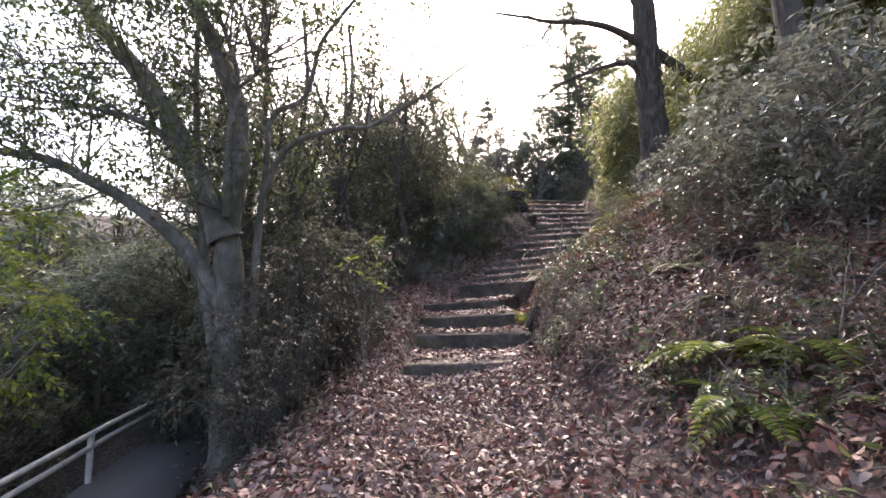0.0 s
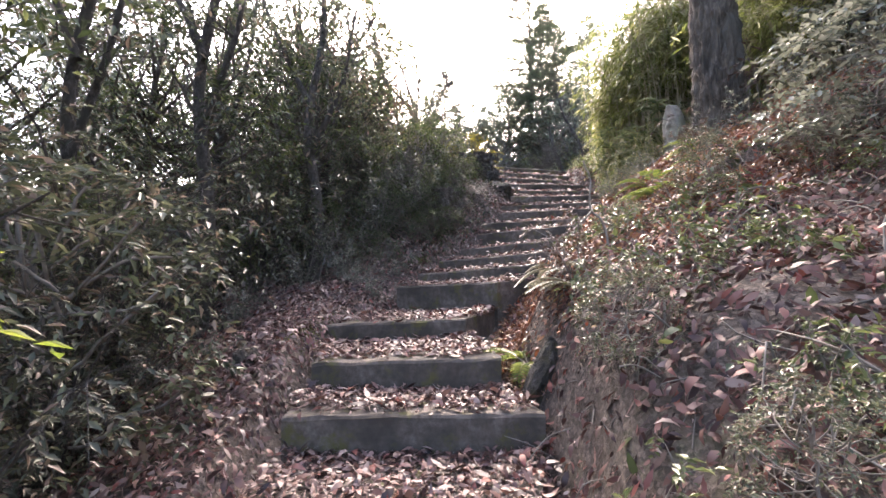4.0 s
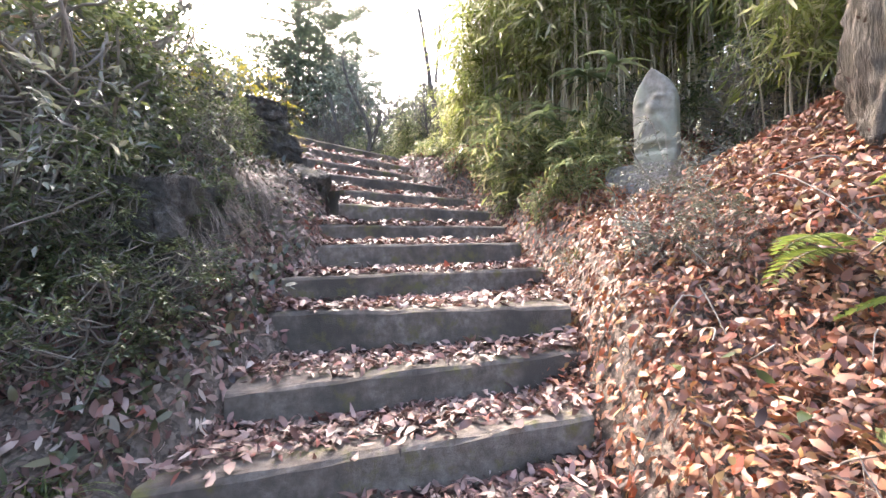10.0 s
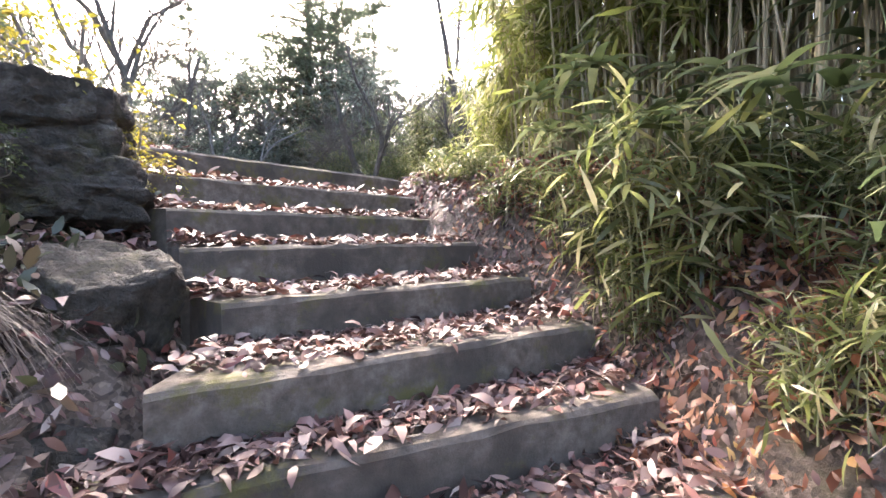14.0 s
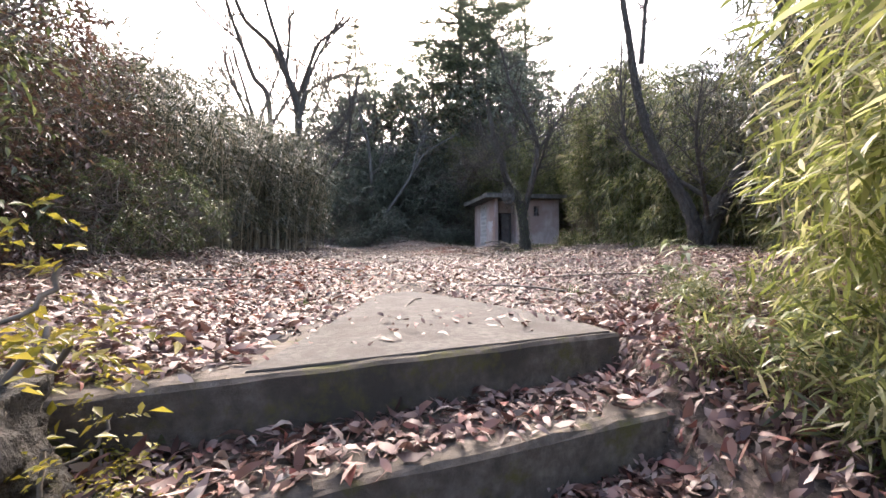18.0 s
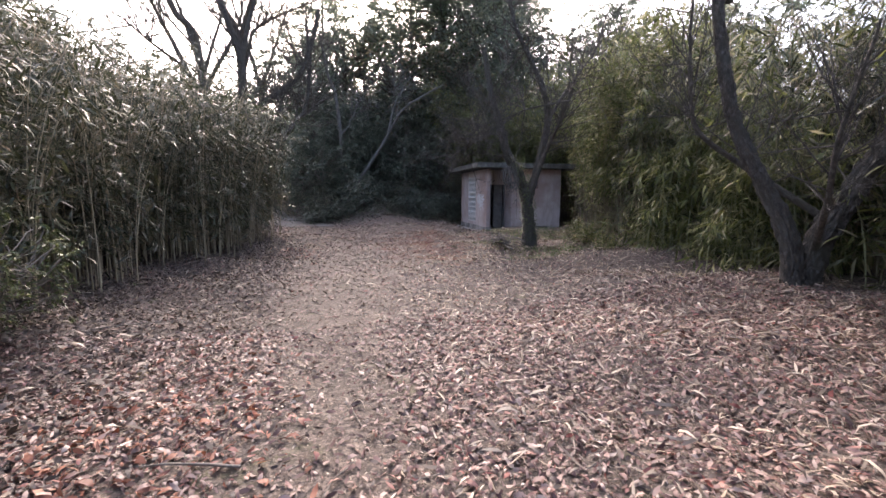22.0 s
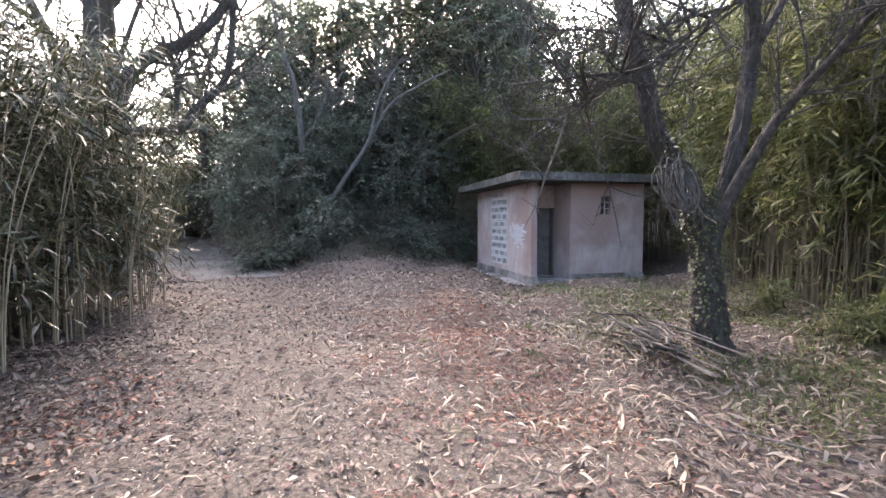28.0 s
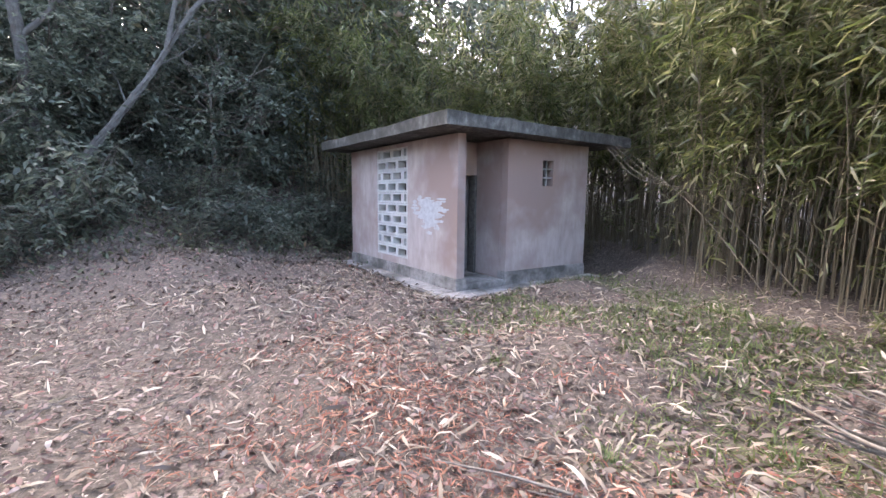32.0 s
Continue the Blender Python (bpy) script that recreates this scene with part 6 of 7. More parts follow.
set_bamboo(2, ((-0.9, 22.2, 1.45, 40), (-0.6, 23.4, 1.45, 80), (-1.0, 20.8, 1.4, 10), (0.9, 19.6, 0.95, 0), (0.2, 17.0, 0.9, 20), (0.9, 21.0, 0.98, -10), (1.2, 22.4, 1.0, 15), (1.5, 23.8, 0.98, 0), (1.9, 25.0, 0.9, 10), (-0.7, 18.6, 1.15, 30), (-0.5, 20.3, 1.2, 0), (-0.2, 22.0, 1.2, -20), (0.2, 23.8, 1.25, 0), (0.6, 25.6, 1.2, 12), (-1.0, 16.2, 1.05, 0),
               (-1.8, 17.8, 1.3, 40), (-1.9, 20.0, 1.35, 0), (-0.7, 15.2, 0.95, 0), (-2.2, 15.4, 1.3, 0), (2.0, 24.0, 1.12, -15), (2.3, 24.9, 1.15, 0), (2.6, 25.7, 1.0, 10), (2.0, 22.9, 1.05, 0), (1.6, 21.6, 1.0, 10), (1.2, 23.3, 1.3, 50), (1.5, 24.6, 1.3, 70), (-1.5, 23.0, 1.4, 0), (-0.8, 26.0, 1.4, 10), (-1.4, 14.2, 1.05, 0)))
set_bamboo(4, ((10.0, 17.3, 0.95, 10), (10.7, 18.0, 1.1, 60), (10.5, 19.6, 1.0, 200), (9.9, 16.7, 0.75, 120), (10.9, 16.6, 1.1, 300), (10.1, 15.2, 0.95, 220), (9.3, 14.4, 0.9, 160), (8.4, 13.5, 0.85, 90)))
set_bamboo(2, ((7.9, 12.9, 0.85, 180), (9.7, 14.2, 1.0, 190), (10.9, 15.3, 1.1, 170), (11.3, 16.8, 1.1, 185), (10.9, 19.9, 0.95, 195), (11.6, 18.2, 1.25, 180), (11.4, 19.4, 1.2, 170),
               (9.2, 12.6, 1.15, 170), (10.4, 13.4, 1.25, 180), (7.0, 12.6, 0.95, 150), (8.0, 11.8, 1.2, 180), (11.8, 16.9, 1.3, 170), (12.4, 15.4, 1.4, 180)))
set_bamboo(3, ((11.6, 21.9, 0.92, 10), (11.9, 22.9, 0.95, 40), (13.5, 24.2, 1.05, 0), (13.9, 25.6, 1.05, 20), (11.0, 20.6, 0.9, -15), (12.5, 21.6, 1.1, 0), (13.4, 22.6, 1.15, 30), (14.6, 24.2, 1.2, 0), (14.8, 26.2, 1.2, 15), (13.6, 27.3, 1.05, 0), (13.2, 29.4, 1.1, 30), (14.8, 28.4, 1.25, 0), (12.0, 30.6, 1.0, 10),
               (12.1, 20.3, 1.1, 0), (14.4, 22.2, 1.25, 0), (15.6, 25.4, 1.3, 40), (11.0, 31.8, 1.1, 0), (13.6, 31.6, 1.2, 0), (10.9, 21.3, 0.8, 35)))
set_bamboo(5, ((4.0, 10.2, 0.6, 30), (4.0, 9.45, 0.7, 70), (3.72, 9.2, 0.5, 10), (4.2, 9.3, 0.8, 45), (9.6, 20.4, 0.8, 0), (9.2, 19.4, 0.7, 40), (10.1, 21.6, 0.8, 70), (8.9, 14.6, 0.7, 10), (9.9, 17.9, 0.7, 20), (4.45, 11.2, 0.7, 0), (3.85, 9.9, 0.5, 15), (3.62, 9.35, 0.5, 60), (3.98, 9.1, 0.7, 10), (3.98, 10.75, 0.45, 75), (4.02, 10.5, 0.5, 160), (4.05, 11.0, 0.45, 220), (3.95, 10.0, 0.55, 280), (4.15, 11.2, 0.5, 0), (4.12, 11.55, 0.42, 50), (4.5, 11.5, 0.5, 130), (4.35, 11.8, 0.42, 200), (4.8, 11.8, 0.55, 20), (4.85, 12.35, 0.45, 80), (5.2, 12.6, 0.5, 0)))

# ---- ferns, tufts, plants ----
fern((1.72, 3.55, g1(1.72, 3.55)), 140, 14, 0.38, FERN, "green fern among the fallen leaves")
fern((1.55, 3.15, g1(1.55, 3.15)), 141, 13, 0.36, FERN, "green fern among the fallen leaves")
fern((2.25, 4.75, g1(2.25, 4.75)), 142, 9, 0.36, FERN_PALE, "withering pale fern on the bank")
fern((2.1, 3.9, g1(2.1, 3.9)), 143, 8, 0.32, FERN_PALE, "withering pale fern on the bank")
fern((1.30, 6.45, g1(1.30, 6.45) + 0.05), 144, 9, 0.34, FERN, "yellow-green fern over a mossy boulder")
fern((1.55, 6.25, g1(1.55, 6.25)), 145, 9, 0.32, FERN_PALE, "withering pale fern over a boulder")
fern((1.62, 6.62, g1(1.62, 6.62)), 146, 8, 0.30, FERN_PALE, "withering pale fern over a boulder")
fern((2.75, 7.2, g1(2.75, 7.2)), 147, 8, 0.38, FERN, "green fern on the leafy bank")
fern((3.05, 7.05, g1(3.05, 7.05)), 148, 8, 0.34, FERN, "green fern on the leafy bank")
fern((0.95, 4.35, g1(0.95, 4.35)), 149, 6, 0.22, FERN_PALE, "small pale fern at the foot of the bank")
tuft((1.98, 7.72, g1(1.98, 7.72)), 150, 260, 0.30, GRASS_DRY, "tuft of straw-yellow grass beside the steps", 0.45, 0.35)
tuft((0.86, 9.0, g1(0.86, 9.0)), 151, 240, 0.24, GRASS_GREEN, "dark green grass tuft by the steps", 0.8, 0.6)
tuft((0.55, 9.2, g1(0.55, 9.2)), 152, 120, 0.26, GRASS_PALE, "withered grass by the steps", 0.5, 0.4)
for k, (x, y, s) in enumerate(((0.85, 9.55, 0.34), (1.08, 9.78, 0.40), (1.28, 9.93, 0.44), (1.46, 10.05, 0.46), (1.62, 10.2, 0.44), (1.78, 10.32, 0.40), (1.95, 10.5, 0.34), (1.8, 10.65, 0.34), (1.55, 10.45, 0.40), (1.3, 10.25, 0.38), (2.02, 10.82, 0.26), (1.72, 10.9, 0.30), (1.45, 10.75, 0.34), (1.15, 10.5, 0.34))):
    tuft((x, y, g1(x, y)), 160 + k, 420, s, GRASS_PALE, "withered grass hanging over the bank", 0.6, 1.05, 0.0045, "hanging_grass", (0.45, -0.6))


def sasa(at, seed, height, label):
    """Low broad-leaved bamboo: a few thin stems, each with a fan of large drooping leaves."""
    rng = np.random.default_rng(seed)
    root = thing("broad_leaved_bamboo", pose(*at), label, "bamboo", "broad-leaved bamboo")
    stems, fan = Heap(), Heap()
    for _ in range(5):
        a, h = rng.uniform(0, 6.28), height * rng.uniform(0.6, 1.15)
        o = np.array([math.cos(a), math.sin(a), 0]) * 0.25 * h
        u = np.linspace(0, 1, 6)[:, None]
        line = np.r_[rng.normal(0, 0.06, 2), -0.05] + np.array([0, 0, h]) * u + o * u**2
        stems.add(*tube(line, 0.0035 * (1.1 - 0.6 * u[:, 0]), 5))
        n = 7
        b = np.linspace(0, 6.28, n, endpoint=False) + rng.uniform(0, 1, n)
        ln = rng.uniform(0.16, 0.30, n)
        v, q = blades(np.repeat(line[-1:], n, 0) - [0, 0, 0.06] * rng.random((n, 1)), np.c_[np.cos(b), np.sin(b), rng.uniform(0.1, 0.7, n)], ln, ln * 0.24, 0.55, 5)
        fan.add(v, q)
    tagged(part("culm_stand", stems.mesh("culm_stand", True), CULM_GREEN, root), kind="stuff")
    part("foliage", fan.mesh("foliage"), SASA, root)
    return root


sas = [sasa((3.92, 9.55, g1(3.92, 9.55)), 170, 0.55, "broad-leaved bamboo drooping beside the steps"), sasa((4.05, 10.1, g1(4.05, 10.1)), 171, 0.75, "broad-leaved bamboo drooping beside the steps")]
for k, (x, y, s) in enumerate(((3.7, 9.2, 0.8), (3.85, 9.9, 0.9), (4.1, 9.75, 1.1), (4.0, 9.25, 1.2), (4.2, 10.5, 1.0), (3.95, 10.35, 0.7), (4.3, 10.0, 1.0), (4.25, 9.5, 1.0), (4.12, 11.3, 0.5), (4.45, 11.9, 0.4), (4.6, 12.2, 0.7), (3.5, 8.95, 0.6), (9.9, 21.2, 0.8), (9.5, 19.9, 0.7))):
    copy_thing(sas[k % 2], pose(x, y, g1(x, y), 0, 0, k * 77) @ Matrix.Diagonal((s, s, s, 1)))
for x, y, s in ((1.12, 9.42, 0.4), (1.3, 9.62, 0.34), (0.95, 9.3, 0.42), (0.15, 9.4, 0.4)):
    copy_thing(bush[3], pose(x, y, g1(x, y) - 0.03, 0, 0, x * 371 + y * 40) @ Matrix.Diagonal((s, s, s * 0.8, 1)))
fern((1.95, 3.3, g1(1.95, 3.3)), 153, 13, 0.36, FERN, "green fern among the fallen leaves")
for k, (x, y, r_) in enumerate(((2.95, 7.6, 0.36), (3.25, 7.3, 0.36))):
    fern((x, y, g1(x, y)), 420 + k, 9, r_, FERN, "bright green fern on the leafy bank")
fern((2.6, 4.35, g1(2.6, 4.35)), 154, 10, 0.40, FERN_PALE, "withering pale fern on the bank")
for k, (x, y, s, m) in enumerate(((2.75, 13.35, 0.14, 0), (4.55, 13.0, 0.22, 0), (5.3, 12.9, 0.2, 1), (4.7, 12.6, 0.22, 0), (3.1, 14.3, 0.12, 0), (2.4, 16.3, 0.14, 1), (6.9, 21.6, 0.18, 0), (7.5, 22.6, 0.2, 0), (8.1, 22.0, 0.22, 0), (8.8, 21.6, 0.24, 0), (9.3, 22.4, 0.24, 0),
                               (8.6, 23.0, 0.2, 0), (9.6, 23.4, 0.2, 0), (10.2, 22.8, 0.24, 0), (9.0, 20.2, 0.22, 0), (3.2, 8.8, 0.24, 0), (8.0, 19.9, 0.18, 0), (7.9, 23.6, 0.16, 0), (1.6, 17.4, 0.16, 0), (1.9, 18.6, 0.14, 0), (1.5, 19.4, 0.16, 0), (9.6, 16.9, 0.22, 0), (8.6, 17.2, 0.2, 1), (1.6, 6.9, 0.18, 0), (6.2, 22.6, 0.12, 0), (4.2, 12.3, 0.2, 1), (4.6, 12.1, 0.2, 0), (5.0, 12.2, 0.22, 1), (4.35, 11.55, 0.18, 0), (1.95, 10.25, 0.24, 1), (2.0, 10.42, 0.22, 1), (8.5, 20.3, 0.24, 0), (8.0, 20.6, 0.2, 0))):
    tuft((x, y, g1(x, y)), 180 + k, 110, s, (GRASS_GREEN, GRASS_DRY)[m], "small tuft of grass in the leaf litter", 0.7, 0.5, 0.006)
rng = np.random.default_rng(200)
k = 42000
px, py = rng.uniform(7.2, 11.6, k), rng.uniform(19.6, 24.8, k)
sel = (rng.random(k) < np.clip(1.1 - np.abs((px - 9.3 - 0.25 * (py - 22))) / 1.9, 0, 1)) & (noise_mask := np.sin(px * 3.1 + py) + np.sin(py * 2.7 - px) > -0.5)
px, py = px[sel], py[sel]
v, q = blades(np.c_[px, py, gz(px, py) - 0.01], np.c_[rng.normal(0, 0.8, (len(px), 2)), rng.uniform(0.4, 1.1, len(px))], rng.uniform(0.08, 0.24, len(px)), 0.011, 0.5)
tagged(part("grass", np_mesh("grass", v, None, q), GRASS_GREEN), "sparse green grass in the clearing", "grass", kind="stuff")

rng = np.random.default_rng(205)
heap = Heap()
for k in range(1000):
    y = rng.uniform(0.5, 27)
    x = float(np.interp(y, LINE[:, 1], LINE[:, 0])) + rng.normal(0, 1.9)
    if 5 < y < 13.6 and abs(along(x, y)[1][0]) < 0.8:
        continue
    a, l = rng.uniform(0, 6.28), rng.uniform(0.03, 0.16)
    c, d = np.array([x, y]), np.array([math.cos(a), math.sin(a)]) * l
    pts = np.array([(*(c - d), 0), (*(c + rng.normal(0, 0.02, 2)), 0.012), (*(c + d), 0)])
    pts[:, 2] += gz(pts[:, 0], pts[:, 1]) + 0.018
    heap.add(*tube(pts, [0.004, 0.0035, 0.002], 4))
for k in range(260):
    x, y = rng.uniform(1.4, 4.2), rng.uniform(3.0, 9.2)
    s_, d_ = along(x, y)
    if d_[0] < 0.95:
        continue
    a, l, up = rng.uniform(0, 6.28), rng.uniform(0.08, 0.32), rng.uniform(0.02, 0.14)
    c, d = np.array([x, y]), np.array([math.cos(a), math.sin(a)]) * l
    pts = np.array([(*(c - d), 0), (*(c - d * 0.4 + rng.normal(0, 0.03, 2)), up), (*(c + d * 0.4 + rng.normal(0, 0.03, 2)), up * 0.8), (*(c + d), 0.02)])
    pts[:, 2] += gz(pts[:, 0], pts[:, 1]) + 0.02
    heap.add(*tube(smooth_line(pts, 9), np.linspace(0.005, 0.002, 9), 4))
tagged(part("fallen_twigs", heap.mesh("fallen_twigs", True), TWIG), "thin dead twigs scattered over the leaves", "twigs", kind="stuff")

# ---- sticks, poles, rail ----


def stick(name, pts, r0, r1, mat, label, category="stick"):
    h = Heap()
    limb(h, pts, r0, r1, 6, 0.003)
    return tagged(part(name, h.mesh(name, True), mat), label, category)


for k in range(4):
    stick("fallen_bamboo", [(12.5 - 0.12 * k, 24.9, 2.28 - 0.03 * k), (12.2 - 0.1 * k, 24.2, 1.8 - 0.05 * k), (11.6 + 0.12 * k, 23.3 - 0.12 * k, 1.15 + 0.1 * k), (11.05 + 0.22 * k, 22.4 - 0.1 * k, 0.2 + 0.25 * k)], 0.004, 0.007, CULM, "dry bamboo pole leaning against the hut's roof", "bamboo pole")
stick("upright_bamboo", [(12.45, 23.35, 0.2), (12.47, 23.35, 2.0), (12.5, 23.4, 5.0)], 0.026, 0.015, CULM_GREEN, "single stout green bamboo culm", "bamboo")
rng = np.random.default_rng(210)
for k in range(30):
    a = rng.normal(0, 0.32) + 1.3
    c = np.array([7.86, 21.27]) + rng.normal(0, 0.15, 2)
    l = rng.uniform(0.3, 0.7)
    d = np.array([math.cos(a), math.sin(a)]) * l
    z = g1(*c) + 0.02 + 0.012 * k * 0.6
    bend = rng.normal(0, 0.07, 2)
    stick("dead_branch", [(*(c - d), z - 0.01), (*(c - d * 0.3 + bend), z + 0.02), (*(c + d * 0.4 - bend * 0.5), z + 0.015), (*(c + d), z + rng.uniform(-0.02, 0.05))], rng.uniform(0.007, 0.017), 0.004, (TWIG, PALEBARK, DARKBARK)[k % 3], "grey dead branch in a heap on the ground", "branch")
for k, (x, y, a, l) in enumerate(((1.9, 14.0, 0.1, 0.7), (2.0, 17.2, 0.2, 0.5), (4.2, 13.2, 2.4, 0.35), (5.2, 13.5, 2.9, 0.9), (6.0, 21.9, 0.6, 0.4), (7.2, 19.9, 2.2, 0.5), (3.4, 13.0, 1.1, 0.22), (3.6, 12.6, 2.2, 0.15), (2.9, 15.0, 2.8, 0.3), (7.0, 22.9, 2.0, 0.4), (5.2, 12.75, 2.95, 1.0))):
    z = g1(x, y) + 0.03
    stick("dead_twig", [(x - math.cos(a) * l, y - math.sin(a) * l, z), (x, y, z + 0.02), (x + math.cos(a) * l, y + math.sin(a) * l, z)], 0.009, 0.004, TWIG, "thin dead twig lying on leaves", "twig")
fork = thing("forked_branch", pose(1.82, 6.5, g1(1.82, 6.5)), "crooked forked dead branch standing in the leafy bank", "branch")
for pts, r0, r1 in (([(-0.08, -0.18, -0.06), (0.02, -0.05, 0.10), (0.0, 0.0, 0.26), (-0.05, 0.05, 0.33), (-0.03, 0.08, 0.52), (-0.05, 0.1, 0.66)], 0.011, 0.005), ([(-0.04, 0.04, 0.32), (-0.16, 0.02, 0.22), (-0.3, 0.02, 0.14), (-0.4, 0.0, 0.0)], 0.007, 0.003), ([(0.0, -0.02, 0.24), (0.14, -0.06, 0.2), (0.32, -0.08, 0.2)], 0.005, 0.002)):
    hp = Heap()
    limb(hp, pts, r0, r1, 6, 0.004)
    part("limb", hp.mesh("limb", True), TWIG, fork)
# roots and dead stalks hanging in the cut bank
rng = np.random.default_rng(515)
for y0, y1, d0, d1, n in ((3.9, 5.9, 0.7, 1.3, 70), (6.6, 8.4, 0.75, 1.6, 70), (8.6, 10.6, 0.8, 1.2, 40)):
    heap = Heap()
    for _ in range(n):
        y = rng.uniform(y0, y1)
        x = float(np.interp(y, LINE[:, 1], LINE[:, 0])) + rng.uniform(d0, d1) * (1.25 if y > 7 else 1.0)
        o = np.array([x, y, g1(x, y) + rng.uniform(0.0, 0.05)])
        w = unit(np.r_[rng.normal(-0.4, 0.6), rng.normal(-0.2, 0.7), rng.normal(-0.2, 0.5)]) * rng.uniform(0.08, 0.26)
        b = o + w
        b[2] = max(b[2], g1(b[0], b[1]) + 0.005)
        heap.add(*tube(smooth_line([o, (o + b) / 2 + rng.normal(0, 0.03, 3) + [0, 0, 0.03], b], 7), rng.uniform(0.0012, 0.004), 4))
    tagged(part("root_tangle", heap.mesh("root_tangle", True), TWIG), "thin dead roots and stalks hanging from the leafy bank", "roots", kind="stuff")
# lower path with a pale rail
line = smooth_line([(x, y, 0) for x, y in zip(LOW_X[1:], LOW_Y[1:])], 20)
zs = np.full(20, -3.95)
nrm = unit(np.c_[-np.gradient(line[:, 1]), np.gradient(line[:, 0])])
verts = []
for off, dz in ((0.45, 0.0), (-0.45, 0.0), (-0.45, -0.3), (0.45, -0.3)):
    verts.append(np.c_[line[:, :2] + nrm * off, zs + dz])
m = 20
quads = [(r * m + i, r * m + i + 1, ((r + 1) % 4) * m + i + 1, ((r + 1) % 4) * m + i) for r in range(4) for i in range(m - 1)]
tagged(part("lower_path", np_mesh("lower_path", np.concatenate(verts), None, quads), ASPHALT), "narrow grey paved path below the bank", "path", kind="structure")
rail = thing("handrail", pose(0, 0, 0), "pale double-barred handrail along the lower path", "railing")
rl = np.c_[line[:, :2] + nrm * 0.42, zs]
for h in (0.43, 0.31):
    hp = Heap()
    hp.add(*tube(rl + [0, 0, h], 0.024, 8))
    part("rail", hp.mesh("rail", True), RAILWOOD, rail)
for i in range(0, 20, 4):
    hp = Heap()
    hp.add(*tube(np.array([rl[i] + [0, 0, -0.2], rl[i] + [0, 0, 0.45]]), 0.028, 8))
    part("post", hp.mesh("post", True), RAILWOOD, rail)

# ---- leaf litter ----


def litter(name, n, xr, yr, keep, mat, length, aspect, label, lift=0.012, seed=0, height=None, flat=0.35):
    rng = np.random.default_rng(seed)
    x, y = rng.uniform(*xr, n), rng.uniform(*yr, n)
    s, d = along(x, y)
    sel = rng.random(n) < keep(x, y, s, d)
    x, y = x[sel], y[sel]
    steep = np.hypot(gz(x + 0.05, y) - gz(x - 0.05, y), gz(x, y + 0.05) - gz(x, y - 0.05)) / 0.1
    sel = rng.random(len(x)) < np.clip(1.8 - 0.6 * steep, 0.45, 1)
    x, y = x[sel], y[sel]
    k = len(x)
    z = (top_of_ground(x, y) if height is None else height(x, y)) + rng.uniform(0.002, lift * 2, k)
    a = rng.uniform(0, 2 * np.pi, k)
    dirs = np.c_[np.cos(a), np.sin(a), rng.normal(0, flat * 0.7, k)]
    slope = np.c_[(gz(x + 0.04, y) - gz(x - 0.04, y)) / 0.08, (gz(x, y + 0.04) - gz(x, y - 0.04)) / 0.08].clip(-1.5, 1.5)
    up = np.c_[rng.normal(0, flat * 1.2, (k, 2)) - slope * rng.uniform(0.2, 1.0, (k, 1)), np.ones(k)]
    dirs[:, 2] += (dirs[:, :2] * slope).sum(1)
    ln = length * (0.4 + 1.05 * rng.random(k) ** 1.3)
    v, t, q = long_leaves(np.c_[x, y, z], dirs, up, ln, ln * aspect * rng.uniform(0.6, 1.35, k), rng.uniform(-0.25, 0.42, k))
    return tagged(part(name, np_mesh(name, v, t, q), mat), label, "leaf litter", kind="stuff")


S5, S12 = s_at(5.0), s_at(11.9)
litter("bank_litter", 260000, (-2.6, 5.0), (-0.5, 12.2), lambda x, y, s, d: np.clip(1.25 - d / 4.2, 0, 1) * np.clip((d - 0.45) / 0.5, 0, 1) * np.clip((7.0 - y) / 0.9, 0.12, 1), LITTER_RED, 0.052, 0.36, "reddish-brown fallen leaves over the bank", 0.045, 299, None, 0.8)
litter("leaf_litter", 270000, (-2.6, 5.0), (-0.5, 12.2), lambda x, y, s, d: np.where(d > 0, np.maximum(np.clip((0.95 - d) / 0.5, 0, 1), np.clip((y - 8.8) / 1.2, 0, 1) * np.clip(1.25 - d / 4.2, 0, 1)), np.clip(1.2 - np.abs(d) / 3.6, 0, 1)) * np.where((np.abs(d) < 0.6) & (s > S5) & (s < S12), 0.0, 1.0), LITTER, 0.054, 0.36,
       "pinkish-brown fallen leaves over the slope", 0.04, 300, None, 0.75)
litter("warm_leaf_litter", 170000, (1.2, 5.0), (5.8, 11.0), lambda x, y, s, d: np.clip(1.25 - np.abs(d - 1.7) / 1.7, 0, 1) * (d > 0.55) * np.clip((y - 5.8) / 1.0, 0, 1), LITTER_WARM, 0.045, 0.36, "orange-brown fallen leaves on the sunny bank", 0.045, 301, None, 0.8)


def trodden(y, d):
    """How bare the walked strip through the clearing is."""
    return np.exp(-(np.abs((d + 0.42 + 0.03 * (y - 14)) / (0.47 + 0.03 * np.clip(y - 14, 0, 5))) ** 3)) * np.clip((y - 13.2) / 1.0, 0, 1) * (1 - 0.6 * np.clip((y - 17.5) / 4, 0, 1))


def open_floor(x, y, s, d):
    bare = trodden(y, d) * 0.78 + 0.5 * np.exp(-((d + 0.2) / 0.5) ** 2) * (y < 14) * (y > 12.2)
    edge = np.clip((5.5 - np.abs(d)) / 1.5, 0, 1)
    slab = (np.abs(x - 3.3 - 0.12 * (y - 12)) < 0.62 - 0.25 * np.clip(y - 12, 0, 2)) & (y < 13.55)
    return np.where(slab, 0.05, np.clip(1 - bare, 0, 1) * edge * np.clip((31.5 - y) / 6, 0.25, 1))


